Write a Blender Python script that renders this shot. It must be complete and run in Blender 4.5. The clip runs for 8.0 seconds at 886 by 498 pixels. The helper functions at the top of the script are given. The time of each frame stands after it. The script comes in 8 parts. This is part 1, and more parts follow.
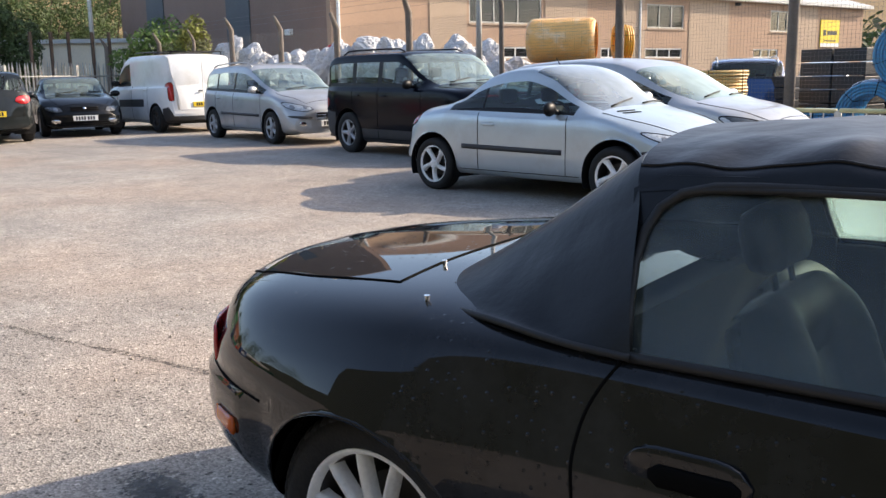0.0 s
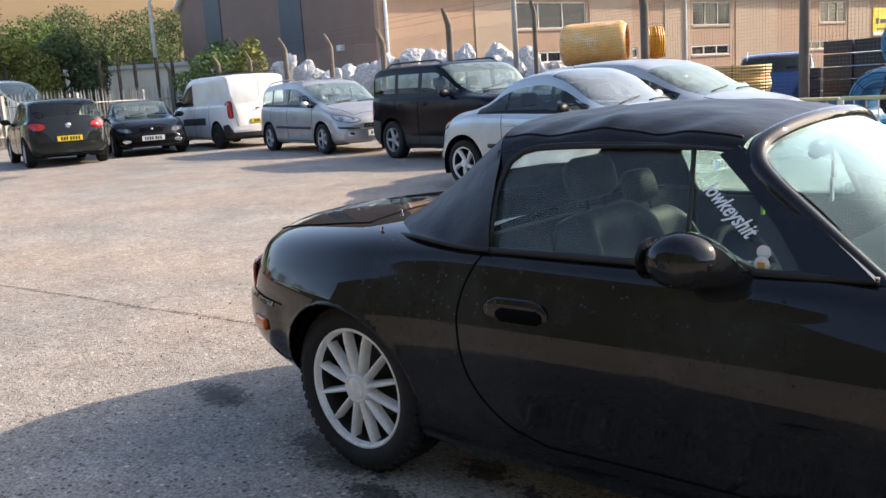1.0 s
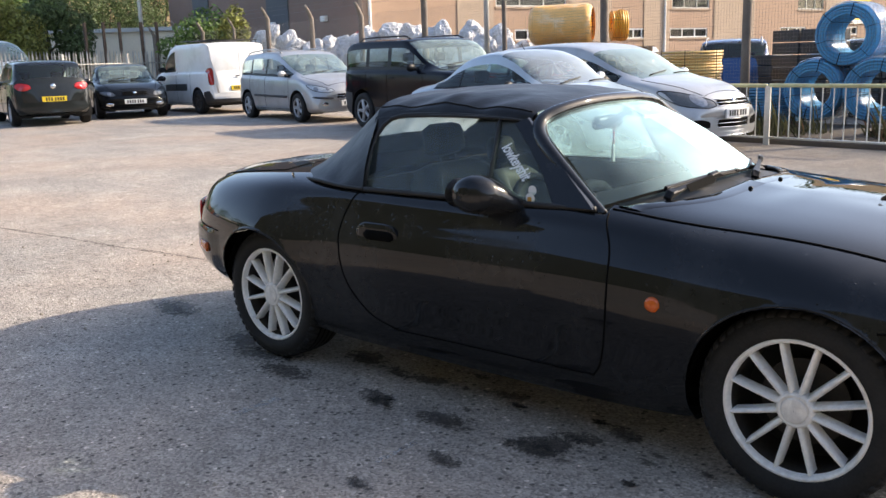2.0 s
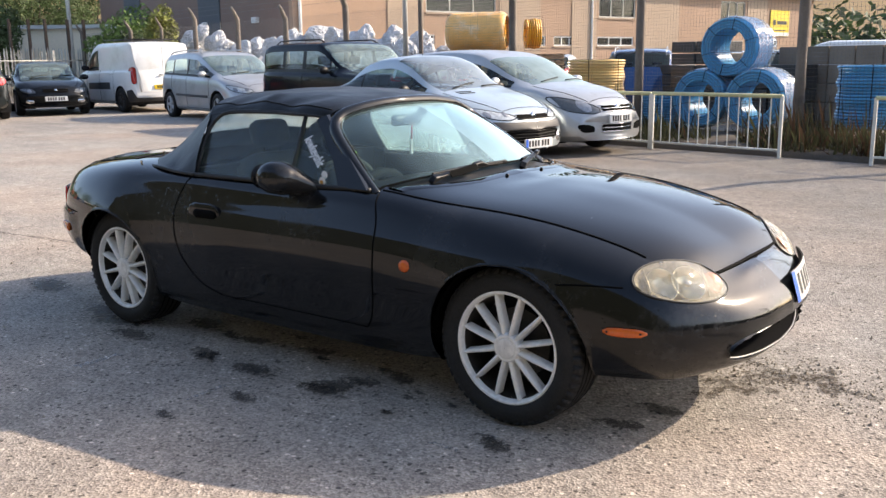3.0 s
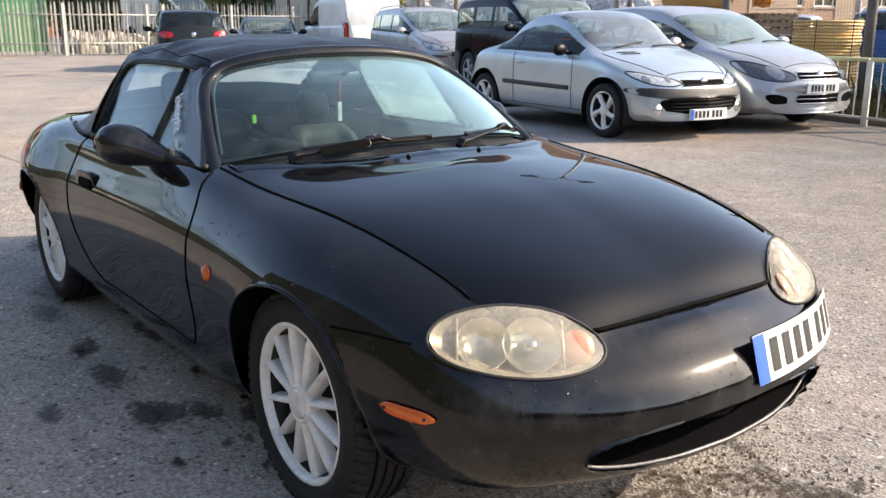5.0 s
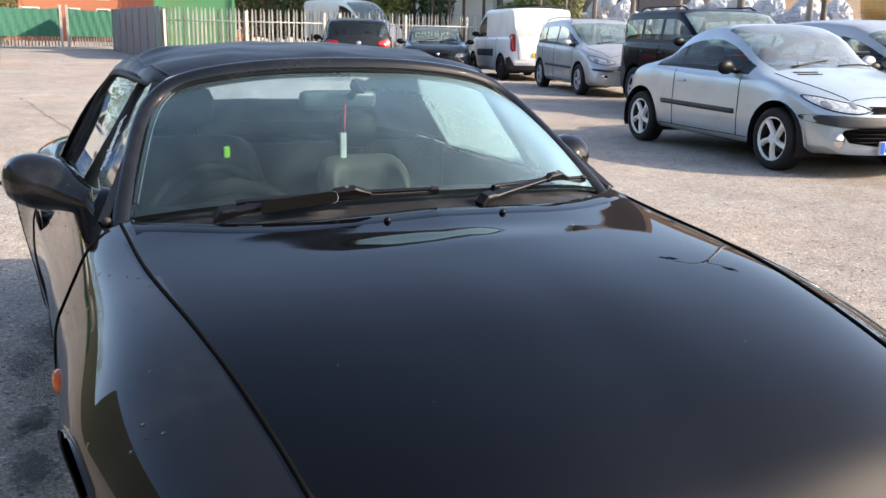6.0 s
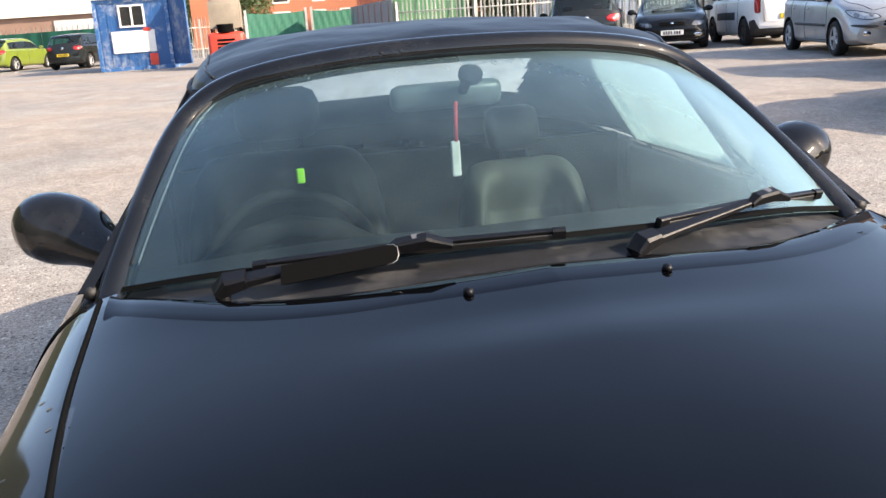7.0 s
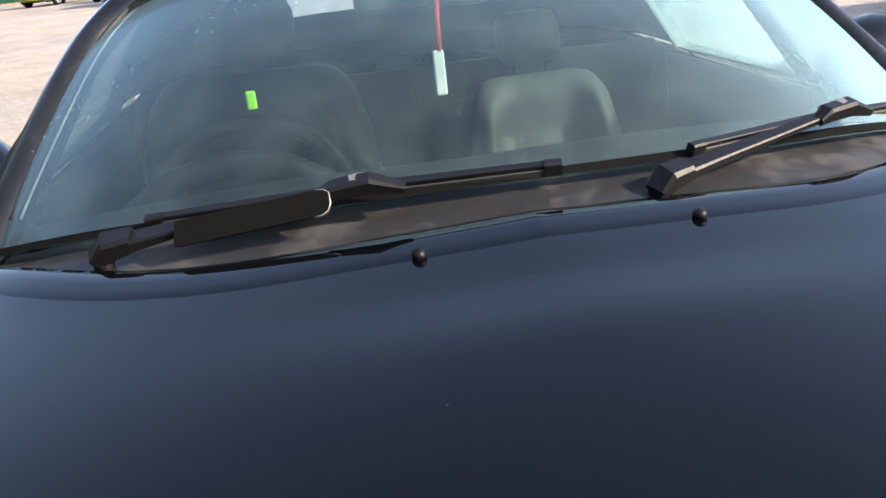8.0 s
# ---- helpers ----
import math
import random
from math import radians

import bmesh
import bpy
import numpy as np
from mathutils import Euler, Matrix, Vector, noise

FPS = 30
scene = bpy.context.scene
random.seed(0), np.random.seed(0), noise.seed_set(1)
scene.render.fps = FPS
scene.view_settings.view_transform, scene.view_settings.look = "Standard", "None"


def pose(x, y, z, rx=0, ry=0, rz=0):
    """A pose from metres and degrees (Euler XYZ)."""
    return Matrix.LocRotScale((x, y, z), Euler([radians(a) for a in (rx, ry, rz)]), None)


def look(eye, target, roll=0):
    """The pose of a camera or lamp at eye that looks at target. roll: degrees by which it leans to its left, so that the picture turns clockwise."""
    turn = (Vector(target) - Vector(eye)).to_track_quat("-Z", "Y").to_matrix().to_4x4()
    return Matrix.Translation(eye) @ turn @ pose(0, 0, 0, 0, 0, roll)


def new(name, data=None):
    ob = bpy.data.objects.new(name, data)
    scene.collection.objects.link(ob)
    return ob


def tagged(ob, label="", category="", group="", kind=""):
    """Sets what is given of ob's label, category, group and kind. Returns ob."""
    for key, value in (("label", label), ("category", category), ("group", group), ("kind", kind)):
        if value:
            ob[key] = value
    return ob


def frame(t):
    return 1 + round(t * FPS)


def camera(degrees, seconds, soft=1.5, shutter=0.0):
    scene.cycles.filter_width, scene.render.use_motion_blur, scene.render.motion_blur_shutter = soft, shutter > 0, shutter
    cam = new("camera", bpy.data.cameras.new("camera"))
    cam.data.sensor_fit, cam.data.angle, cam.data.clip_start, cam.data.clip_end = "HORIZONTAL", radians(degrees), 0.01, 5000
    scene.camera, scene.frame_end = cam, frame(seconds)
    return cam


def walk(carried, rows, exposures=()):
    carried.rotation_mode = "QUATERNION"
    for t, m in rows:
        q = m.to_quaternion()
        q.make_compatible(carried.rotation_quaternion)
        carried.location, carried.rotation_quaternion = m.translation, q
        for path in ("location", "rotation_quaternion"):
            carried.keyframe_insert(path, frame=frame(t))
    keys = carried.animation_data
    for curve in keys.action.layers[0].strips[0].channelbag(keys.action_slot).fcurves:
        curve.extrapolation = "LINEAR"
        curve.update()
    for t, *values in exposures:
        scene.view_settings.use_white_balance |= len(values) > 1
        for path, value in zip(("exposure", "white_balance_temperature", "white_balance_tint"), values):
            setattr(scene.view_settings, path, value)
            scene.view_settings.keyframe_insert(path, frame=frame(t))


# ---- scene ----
cam = camera(52.5, 8.0, soft=1.5, shutter=0.0)
PATH = [
    (0.0, (0.07, -2.033, 1.255), (-1.132, -0.48, 0.88), -1.0),
    (0.5, (0.552, -2.345, 1.256), (-0.742, -0.855, 0.929), -3.5),
    (1.0, (0.995, -2.646, 1.245), (-0.315, -1.176, 0.892), -3.7),
    (1.2, (1.176, -2.755, 1.258), (-0.136, -1.289, 0.898), -3.2),
    (2.3, (2.194, -3.232, 1.272), (0.943, -1.732, 0.84), -1.0),
    (2.5, (2.357, -3.268, 1.277), (1.14, -1.739, 0.852), -0.6),
    (3.0, (2.767, -3.264, 1.267), (1.589, -1.699, 0.861), -0.7),
    (3.5, (2.952, -3.015, 1.233), (1.778, -1.452, 0.81), -1.2),
    (4.0, (3.084, -2.632, 1.207), (1.749, -1.208, 0.772), -1.1),
    (4.2, (3.123, -2.445, 1.217), (1.706, -1.104, 0.772), -1.0),
    (5.3, (2.871, -1.416, 1.19), (1.267, -0.326, 0.704), 0.2),
    (5.5, (2.771, -1.232, 1.211), (1.112, -0.224, 0.73), 0.1),
    (6.0, (2.464, -0.83, 1.187), (0.714, 0.02, 0.724), 1.1),
    (6.5, (2.168, -0.529, 1.187), (0.309, 0.044, 0.725), 0.0),
    (7.0, (1.848, -0.352, 1.152), (-0.06, -0.013, 0.66), -4.0),
    (7.5, (1.631, -0.239, 1.112), (-0.269, 0.065, 0.566), -6.4),
    (8.0, (1.544, -0.191, 1.081), (-0.339, 0.017, 0.438), -6.3),
]
walk(cam, [(t, look(eye, target, roll)) for t, eye, target, roll in PATH], [(0.0, 1.15, 7250, 12), (1.0, 1.2, 7250, 12), (2.5, 1.32, 7250, 12), (3.0, 1.24, 7250, 12), (4.0, 1.27, 7250, 12), (5.5, 1.32, 7250, 12), (6.5, 1.54, 7250, 12), (7.2, 1.56, 7250, 12), (8.0, 1.82, 7250, 12)])

# ---- light ----
SUN_TO = Vector((0.95, 1.45, 1.0)).normalized()
elev = math.asin(SUN_TO.z)
world = bpy.data.worlds.new("sky")
scene.world = world
world.use_nodes = True
wn = world.node_tree.nodes
sky = wn.new("ShaderNodeTexSky")
sky.sky_type = "NISHITA"
sky.sun_disc = False
sky.sun_elevation = elev
sky.sun_rotation = math.atan2(SUN_TO.x, SUN_TO.y)
sky.dust_density = 1.3
sky.ozone_density = 1.2
sky.air_density = 0.75
wn["Background"].inputs["Strength"].default_value = 0.172
world.node_tree.links.new(sky.outputs[0], wn["Background"].inputs["Color"])
sun = new("sun", bpy.data.lights.new("sun", "SUN"))
sun.data.energy = 3.0
sun.data.angle = radians(0.6)
sun.data.color = (1.0, 0.89, 0.76)
sun.matrix_world = look(SUN_TO * 50, (0, 0, 0))
# ---- materials ----
def mat(name, color, rough=0.5, metal=0.0, vary=0.12, scale=6.0, fine=60.0, bump=0.0, spec=0.5, coat=0.0, dirt=None, dirt_amount=0.0, island=0.0, bscale=None):
    """Principled material with colour variation at two scales, optional dirt patches, bump and per-piece variation."""
    m = bpy.data.materials.new(name)
    m.use_nodes = True
    nt = m.node_tree
    n, l = nt.nodes, nt.links
    b = n["Principled BSDF"]
    b.inputs["Roughness"].default_value = rough
    b.inputs["Metallic"].default_value = metal
    b.inputs["Specular IOR Level"].default_value = spec
    b.inputs["Coat Weight"].default_value = coat
    b.inputs["Coat Roughness"].default_value = 0.04
    tc = n.new("ShaderNodeTexCoord")
    big = n.new("ShaderNodeTexNoise"); big.inputs["Scale"].default_value = scale; big.inputs["Detail"].default_value = 5
    small = n.new("ShaderNodeTexNoise"); small.inputs["Scale"].default_value = fine; small.inputs["Detail"].default_value = 3
    l.new(tc.outputs["Object"], big.inputs["Vector"]); l.new(tc.outputs["Object"], small.inputs["Vector"])
    add = n.new("ShaderNodeMath"); add.operation = "ADD"
    l.new(big.outputs[0], add.inputs[0]); l.new(small.outputs[0], add.inputs[1])
    mr = n.new("ShaderNodeMapRange")
    mr.inputs["From Min"].default_value = 0.6; mr.inputs["From Max"].default_value = 1.4
    mr.inputs["To Min"].default_value = 1 - vary; mr.inputs["To Max"].default_value = 1 + vary
    l.new(add.outputs[0], mr.inputs["Value"])
    mul = n.new("ShaderNodeVectorMath"); mul.operation = "SCALE"
    mul.inputs[0].default_value = color[:3]
    l.new(mr.outputs[0], mul.inputs["Scale"])
    out = mul.outputs[0]
    if island:
        oi = n.new("ShaderNodeObjectInfo")
        mi = n.new("ShaderNodeMapRange"); mi.inputs["To Min"].default_value = 1 - island; mi.inputs["To Max"].default_value = 1 + island
        l.new(oi.outputs["Random"], mi.inputs["Value"])
        m2 = n.new("ShaderNodeVectorMath"); m2.operation = "SCALE"
        l.new(out, m2.inputs[0]); l.new(mi.outputs[0], m2.inputs["Scale"]); out = m2.outputs[0]
    if dirt:
        dn = n.new("ShaderNodeTexNoise"); dn.inputs["Scale"].default_value = scale * 0.7; dn.inputs["Detail"].default_value = 8; dn.inputs["Roughness"].default_value = 0.7
        l.new(tc.outputs["Object"], dn.inputs["Vector"])
        dr = n.new("ShaderNodeMapRange"); dr.inputs["From Min"].default_value = 0.5; dr.inputs["From Max"].default_value = 0.68; dr.inputs["To Max"].default_value = dirt_amount
        l.new(dn.outputs[0], dr.inputs["Value"])
        mx = n.new("ShaderNodeMix"); mx.data_type = "RGBA"
        mx.inputs[7].default_value = (*dirt[:3], 1)
        l.new(dr.outputs[0], mx.inputs[0]); l.new(out, mx.inputs[6]); out = mx.outputs[2]
        rr = n.new("ShaderNodeMapRange"); rr.inputs["To Min"].default_value = rough; rr.inputs["To Max"].default_value = min(1, rough + 0.4)
        l.new(dr.outputs[0], rr.inputs["Value"]); l.new(rr.outputs[0], b.inputs["Roughness"])
    l.new(out, b.inputs["Base Color"])
    if bump:
        bp = n.new("ShaderNodeBump"); bp.inputs["Strength"].default_value = bump; bp.inputs["Distance"].default_value = 0.01
        if bscale:
            bn = n.new("ShaderNodeTexNoise"); bn.inputs["Scale"].default_value = bscale; bn.inputs["Detail"].default_value = 4
            l.new(tc.outputs["Object"], bn.inputs["Vector"]); l.new(bn.outputs[0], bp.inputs["Height"])
        else:
            l.new(add.outputs[0], bp.inputs["Height"])
        l.new(bp.outputs[0], b.inputs["Normal"])
    return m


def glass_mat(name, tint, haze=0.0, haze_color=(0.55, 0.62, 0.62), gloss_rough=0.02, ior=1.5, drops=0.0, streak=False, milky=False, sheen=0.0):
    """Thin pane: clear with Fresnel gloss, and a film of dust, mist or painted sky haze over it."""
    m = bpy.data.materials.new(name)
    m.use_nodes = True
    nt = m.node_tree
    n, l = nt.nodes, nt.links
    n.remove(n["Principled BSDF"])
    out = n["Material Output"]
    tr = n.new("ShaderNodeBsdfTransparent"); tr.inputs[0].default_value = (*tint, 1)
    gl = n.new("ShaderNodeBsdfGlossy"); gl.inputs["Roughness"].default_value = gloss_rough
    f0 = ((ior - 1) / (ior + 1)) ** 2
    fw = n.new("ShaderNodeLayerWeight"); fw.inputs["Blend"].default_value = .5
    fp = n.new("ShaderNodeMath"); fp.operation = "POWER"; fp.inputs[1].default_value = 5
    fr = n.new("ShaderNodeMath"); fr.operation = "MULTIPLY_ADD"; fr.inputs[1].default_value = 1 - f0; fr.inputs[2].default_value = f0
    l.new(fw.outputs["Facing"], fp.inputs[0]); l.new(fp.outputs[0], fr.inputs[0])
    mx = n.new("ShaderNodeMixShader")
    l.new(fr.outputs[0], mx.inputs[0]); l.new(tr.outputs[0], mx.inputs[1]); l.new(gl.outputs[0], mx.inputs[2])
    last = mx.outputs[0]
    if haze:
        df = n.new("ShaderNodeBsdfTranslucent" if milky else "ShaderNodeBsdfDiffuse"); df.inputs[0].default_value = (*haze_color, 1)
        tc = n.new("ShaderNodeTexCoord")
        mp = n.new("ShaderNodeMapping"); mp.inputs["Scale"].default_value = (1, 1, 0.35) if streak else (1, 1, 1)
        l.new(tc.outputs["Object"], mp.inputs["Vector"])
        nz = n.new("ShaderNodeTexNoise"); nz.inputs["Scale"].default_value = 14 if streak and not milky else 5; nz.inputs["Detail"].default_value = 6; nz.inputs["Roughness"].default_value = 0.6
        l.new(mp.outputs[0], nz.inputs["Vector"])
        r = n.new("ShaderNodeMapRange"); r.inputs["From Min"].default_value = 0.3; r.inputs["From Max"].default_value = 0.75
        r.inputs["To Min"].default_value = haze * (.1 if streak and not milky else .55); r.inputs["To Max"].default_value = haze * (2.3 if streak and not milky else 1.5)
        l.new(nz.outputs[0], r.inputs["Value"])
        fac = r.outputs[0]
        if drops:
            dz = n.new("ShaderNodeTexNoise"); dz.inputs["Scale"].default_value = 130; dz.inputs["Detail"].default_value = 3
            l.new(mp.outputs[0], dz.inputs["Vector"])
            dr = n.new("ShaderNodeMapRange"); dr.inputs["From Min"].default_value = 0.62; dr.inputs["From Max"].default_value = 0.72; dr.inputs["To Max"].default_value = drops
            l.new(dz.outputs[0], dr.inputs["Value"])
            ad = n.new("ShaderNodeMath"); ad.operation = "ADD"; ad.use_clamp = True
            l.new(fac, ad.inputs[0]); l.new(dr.outputs[0], ad.inputs[1]); fac = ad.outputs[0]
        m2 = n.new("ShaderNodeMixShader")
        l.new(fac, m2.inputs[0]); l.new(last, m2.inputs[1]); l.new(df.outputs[0], m2.inputs[2]); last = m2.outputs[0]
    if sheen:
        wet = n.new("ShaderNodeBsdfGlossy"); wet.inputs["Roughness"].default_value = 0.5; wet.inputs["Color"].default_value = (*[min(1, 1.5 * c) for c in haze_color], 1)
        m3 = n.new("ShaderNodeMixShader")
        if sheen > 1:
            f3 = n.new("ShaderNodeFresnel"); f3.inputs["IOR"].default_value = sheen
            l.new(f3.outputs[0], m3.inputs[0])
        else:
            lw = n.new("ShaderNodeLayerWeight"); lw.inputs["Blend"].default_value = .5
            p3 = n.new("ShaderNodeMath"); p3.operation = "POWER"; p3.inputs[1].default_value = 3.0
            k3 = n.new("ShaderNodeMath"); k3.operation = "MULTIPLY_ADD"; k3.inputs[1].default_value = sheen; k3.inputs[2].default_value = .0
            l.new(lw.outputs["Facing"], p3.inputs[0]); l.new(p3.outputs[0], k3.inputs[0]); l.new(k3.outputs[0], m3.inputs[0])
        l.new(last, m3.inputs[1]); l.new(wet.outputs[0], m3.inputs[2]); last = m3.outputs[0]
    l.new(last, out.inputs["Surface"])
    return m


M = {}
def wet_beads(m, scale, depth, cover):
    """Beads of water standing on a surface, as relief."""
    n, l = m.node_tree.nodes, m.node_tree.links
    tc = n.new("ShaderNodeTexCoord")
    vo = n.new("ShaderNodeTexVoronoi"); vo.inputs["Scale"].default_value = scale
    l.new(tc.outputs["Object"], vo.inputs["Vector"])
    cap = n.new("ShaderNodeMapRange"); cap.interpolation_type = "SMOOTHSTEP"
    cap.inputs["From Min"].default_value = 0.05; cap.inputs["From Max"].default_value = 0.33; cap.inputs["To Min"].default_value = 1; cap.inputs["To Max"].default_value = 0
    l.new(vo.outputs["Distance"], cap.inputs["Value"])
    sp = n.new("ShaderNodeSeparateColor"); l.new(vo.outputs["Color"], sp.inputs[0])
    nz = n.new("ShaderNodeTexNoise"); nz.inputs["Scale"].default_value = 2.2; nz.inputs["Detail"].default_value = 3
    l.new(tc.outputs["Object"], nz.inputs["Vector"])
    gate = n.new("ShaderNodeMath"); gate.operation = "MULTIPLY_ADD"; gate.inputs[1].default_value = 1.6; gate.inputs[2].default_value = cover - 1.3
    l.new(nz.outputs[0], gate.inputs[0])
    less = n.new("ShaderNodeMath"); less.operation = "LESS_THAN"
    l.new(sp.outputs[0], less.inputs[0]); l.new(gate.outputs[0], less.inputs[1])
    h = n.new("ShaderNodeMath"); h.operation = "MULTIPLY"
    l.new(cap.outputs[0], h.inputs[0]); l.new(less.outputs[0], h.inputs[1])
    bp = n.new("ShaderNodeBump"); bp.inputs["Strength"].default_value = 0.8; bp.inputs["Distance"].default_value = depth
    l.new(h.outputs[0], bp.inputs["Height"]); l.new(bp.outputs[0], n["Principled BSDF"].inputs["Normal"])
    return m


# one black paint: body base lifted for dust and camera glare
M["black_paint"] = wet_beads(mat("black_paint", (0.0070, 0.0077, 0.0088), 0.03, 0.0, 0.25, 3, 40, spec=0.38, dirt=(0.09, 0.09, 0.092), dirt_amount=0.16), 70, 0.0012, 0.55)
# same paint on the bonnet, darkened in colour for its dim sky reflection
M["bonnet_paint_dim"] = mat("bonnet_paint_dim", (0.0012, 0.0014, 0.0020), 0.025, 0.0, 0.2, 3, 40, spec=0.24, dirt=(0.05, 0.05, 0.052), dirt_amount=0.03)
M["bumper_paint"] = wet_beads(mat("bumper_paint", (0.003, 0.0033, 0.004), 0.10, 0.0, 0.3, 5, 60, spec=0.42, dirt=(0.14, 0.14, 0.14), dirt_amount=0.20), 95, 0.0010, 0.75)
M["soft_top"] = mat("soft_top", (0.0048, 0.0054, 0.0066), 0.40, 0, 0.3, 4, 300, bump=0.35, bscale=14, spec=0.36, dirt=(0.04, 0.04, 0.042), dirt_amount=0.16)
M["rubber"] = mat("rubber", (0.012, 0.012, 0.012), 0.6, 0, 0.3, 8, 90, dirt=(0.025, 0.024, 0.023), dirt_amount=0.35)
M["tyre"] = mat("tyre", (0.020, 0.020, 0.020), 0.72, 0, 0.35, 10, 120, bump=0.2, spec=0.25, dirt=(0.05, 0.046, 0.042), dirt_amount=0.3)
M["black_plastic"] = mat("black_plastic", (0.005, 0.005, 0.006), 0.42, 0, 0.25, 8, 120, bump=0.08, spec=0.22)
M["seam"] = mat("seam", (0.003, 0.003, 0.003), 0.9, 0, 0.1, spec=0.08)
M["alloy"] = mat("alloy", (0.88, 0.87, 0.84), 0.34, 0.15, 0.12, 12, 90, dirt=(0.16, 0.14, 0.12), dirt_amount=0.35)
M["alloy_dull"] = mat("alloy_dull", (0.45, 0.45, 0.46), 0.4, 0.6, 0.15, 12, 90, dirt=(0.12, 0.11, 0.1), dirt_amount=0.4)
M["steel_dark"] = mat("steel_dark", (0.05, 0.045, 0.042), 0.6, 0.5, 0.3, 10, 60)
M["chrome"] = mat("chrome", (0.75, 0.75, 0.76), 0.12, 1.0, 0.05)
M["orange_lens"] = mat("orange_lens", (0.66, 0.115, 0.010), 0.22, 0, 0.15, 20, 120, coat=0.5)
M["red_lens"] = mat("red_lens", (0.42, 0.012, 0.012), 0.15, 0, 0.15, 20, 120, coat=0.6)
M["lamp_reflector"] = mat("lamp_reflector", (0.50, 0.45, 0.35), 0.35, 0.35, 0.5, 26, 90)
M["lamp_lens"] = glass_mat("lamp_lens", (0.97, 0.94, 0.85), 0.29, (0.66, 0.62, 0.53), 0.05, 1.5)
M["lamp_chrome"] = mat("lamp_chrome", (0.78, 0.73, 0.60), 0.16, 0.85, 0.25, 40, 160, bump=0.25, bscale=70)
M["clear_lens"] = glass_mat("clear_lens", (0.92, 0.94, 0.95), 0.22, (0.5, 0.5, 0.48), 0.05, 1.45)
M["windscreen"] = glass_mat("windscreen", (0.54, 0.67, 0.67), 0.020, (0.42, 0.62, 0.65), 0.03, 1.5, 0.06, True, sheen=1.0)
M["door_glass"] = glass_mat("door_glass", (0.84, 0.91, 0.88), 0.034, (0.5, 0.56, 0.54), 0.02, 1.45, 0.10, True)
M["vinyl_window"] = glass_mat("vinyl_window", (0.97, 0.97, 0.92), 0.45, (0.97, 0.96, 0.90), 0.12, 1.3, 0.05, milky=True)
M["misted_glass"] = glass_mat("misted_glass", (0.84, 0.92, 0.90), 0.24, (0.50, 0.62, 0.62), 0.03, 1.5, 0.10, True, milky=True)
# pale film on the parked cars' screens, sky reflection painted in as haze
M["screen_blue"] = glass_mat("screen_blue", (0.78, 0.86, 0.88), 0.17, (0.50, 0.57, 0.60), 0.03, 1.9, 0.04, sheen=1.4)
M["screen_green"] = glass_mat("screen_green", (0.76, 0.88, 0.84), 0.17, (0.48, 0.60, 0.56), 0.03, 1.8, 0.05, sheen=1.4)
M["head_bowl"] = mat("head_bowl", (0.34, 0.35, 0.36), 0.2, 0.5, 0.4, 30, 90)
M["car_glass"] = glass_mat("car_glass", (0.78, 0.88, 0.85), 0.015, (0.48, 0.56, 0.60), 0.02, 1.6)
# two darkened copies of the seat leather, cabin shade put into their colour
M["leather_deep_shade"] = mat("leather_deep_shade", (0.008, 0.008, 0.0075), 0.6, 0, 0.2, 10, 200, bump=0.05, bscale=160, spec=0.15)
M["leather_shaded"] = mat("leather_shaded", (0.018, 0.0175, 0.015), 0.55, 0, 0.25, 10, 200, bump=0.05, bscale=160, spec=0.25)
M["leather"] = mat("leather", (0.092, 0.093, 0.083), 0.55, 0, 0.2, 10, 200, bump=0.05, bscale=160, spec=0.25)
M["mirror_back"] = mat("mirror_back", (0.10, 0.115, 0.112), 0.35, 0, 0.2, 10, 60)
M["satin_edge"] = mat("satin_edge", (0.16, 0.16, 0.16), 0.32, 0.3, 0.25, 20, 80)
M["cowl_dust"] = mat("cowl_dust", (0.016, 0.016, 0.017), 0.5, 0, 0.35, 12, 60, spec=0.35, dirt=(0.085, 0.084, 0.084), dirt_amount=0.65)
M["interior"] = mat("interior", (0.011, 0.011, 0.012), 0.75, 0, 0.25, 10, 120, bump=0.1, spec=0.2)
M["silver_paint"] = mat("silver_paint", (0.50, 0.57, 0.60), 0.28, 0.45, 0.05, 3, 200, coat=0.5, dirt=(0.3, 0.29, 0.27), dirt_amount=0.25)
M["silver_dull"] = mat("silver_dull", (0.44, 0.455, 0.465), 0.33, 0.45, 0.06, 3, 200, coat=0.35, dirt=(0.3, 0.28, 0.25), dirt_amount=0.4)
M["navy_paint"] = mat("navy_paint", (0.003, 0.0045, 0.009), 0.14, 0.0, 0.2, 3, 100, spec=0.14, dirt=(0.04, 0.04, 0.045), dirt_amount=0.06)
M["dark_paint"] = mat("dark_paint", (0.008, 0.009, 0.010), 0.12, 0.0, 0.2, 3, 100, spec=0.28, dirt=(0.05, 0.05, 0.05), dirt_amount=0.12)
M["charcoal_paint"] = mat("charcoal_paint", (0.016, 0.019, 0.019), 0.12, 0.0, 0.2, 3, 100, spec=0.4, dirt=(0.06, 0.06, 0.06), dirt_amount=0.12)
M["white_paint"] = mat("white_paint", (0.78, 0.78, 0.76), 0.3, 0, 0.05, 3, 60, coat=0.4, dirt=(0.45, 0.42, 0.36), dirt_amount=0.35)
M["lime_paint"] = mat("lime_paint", (0.17, 0.215, 0.03), 0.25, 0.1, 0.08, 3, 60, coat=0.5)
M["blue_car_paint"] = mat("blue_car_paint", (0.02, 0.07, 0.20), 0.2, 0.2, 0.1, 3, 60, coat=0.5)
M["grey_plastic"] = mat("grey_plastic", (0.028, 0.028, 0.03), 0.55, 0, 0.2, 8, 90)
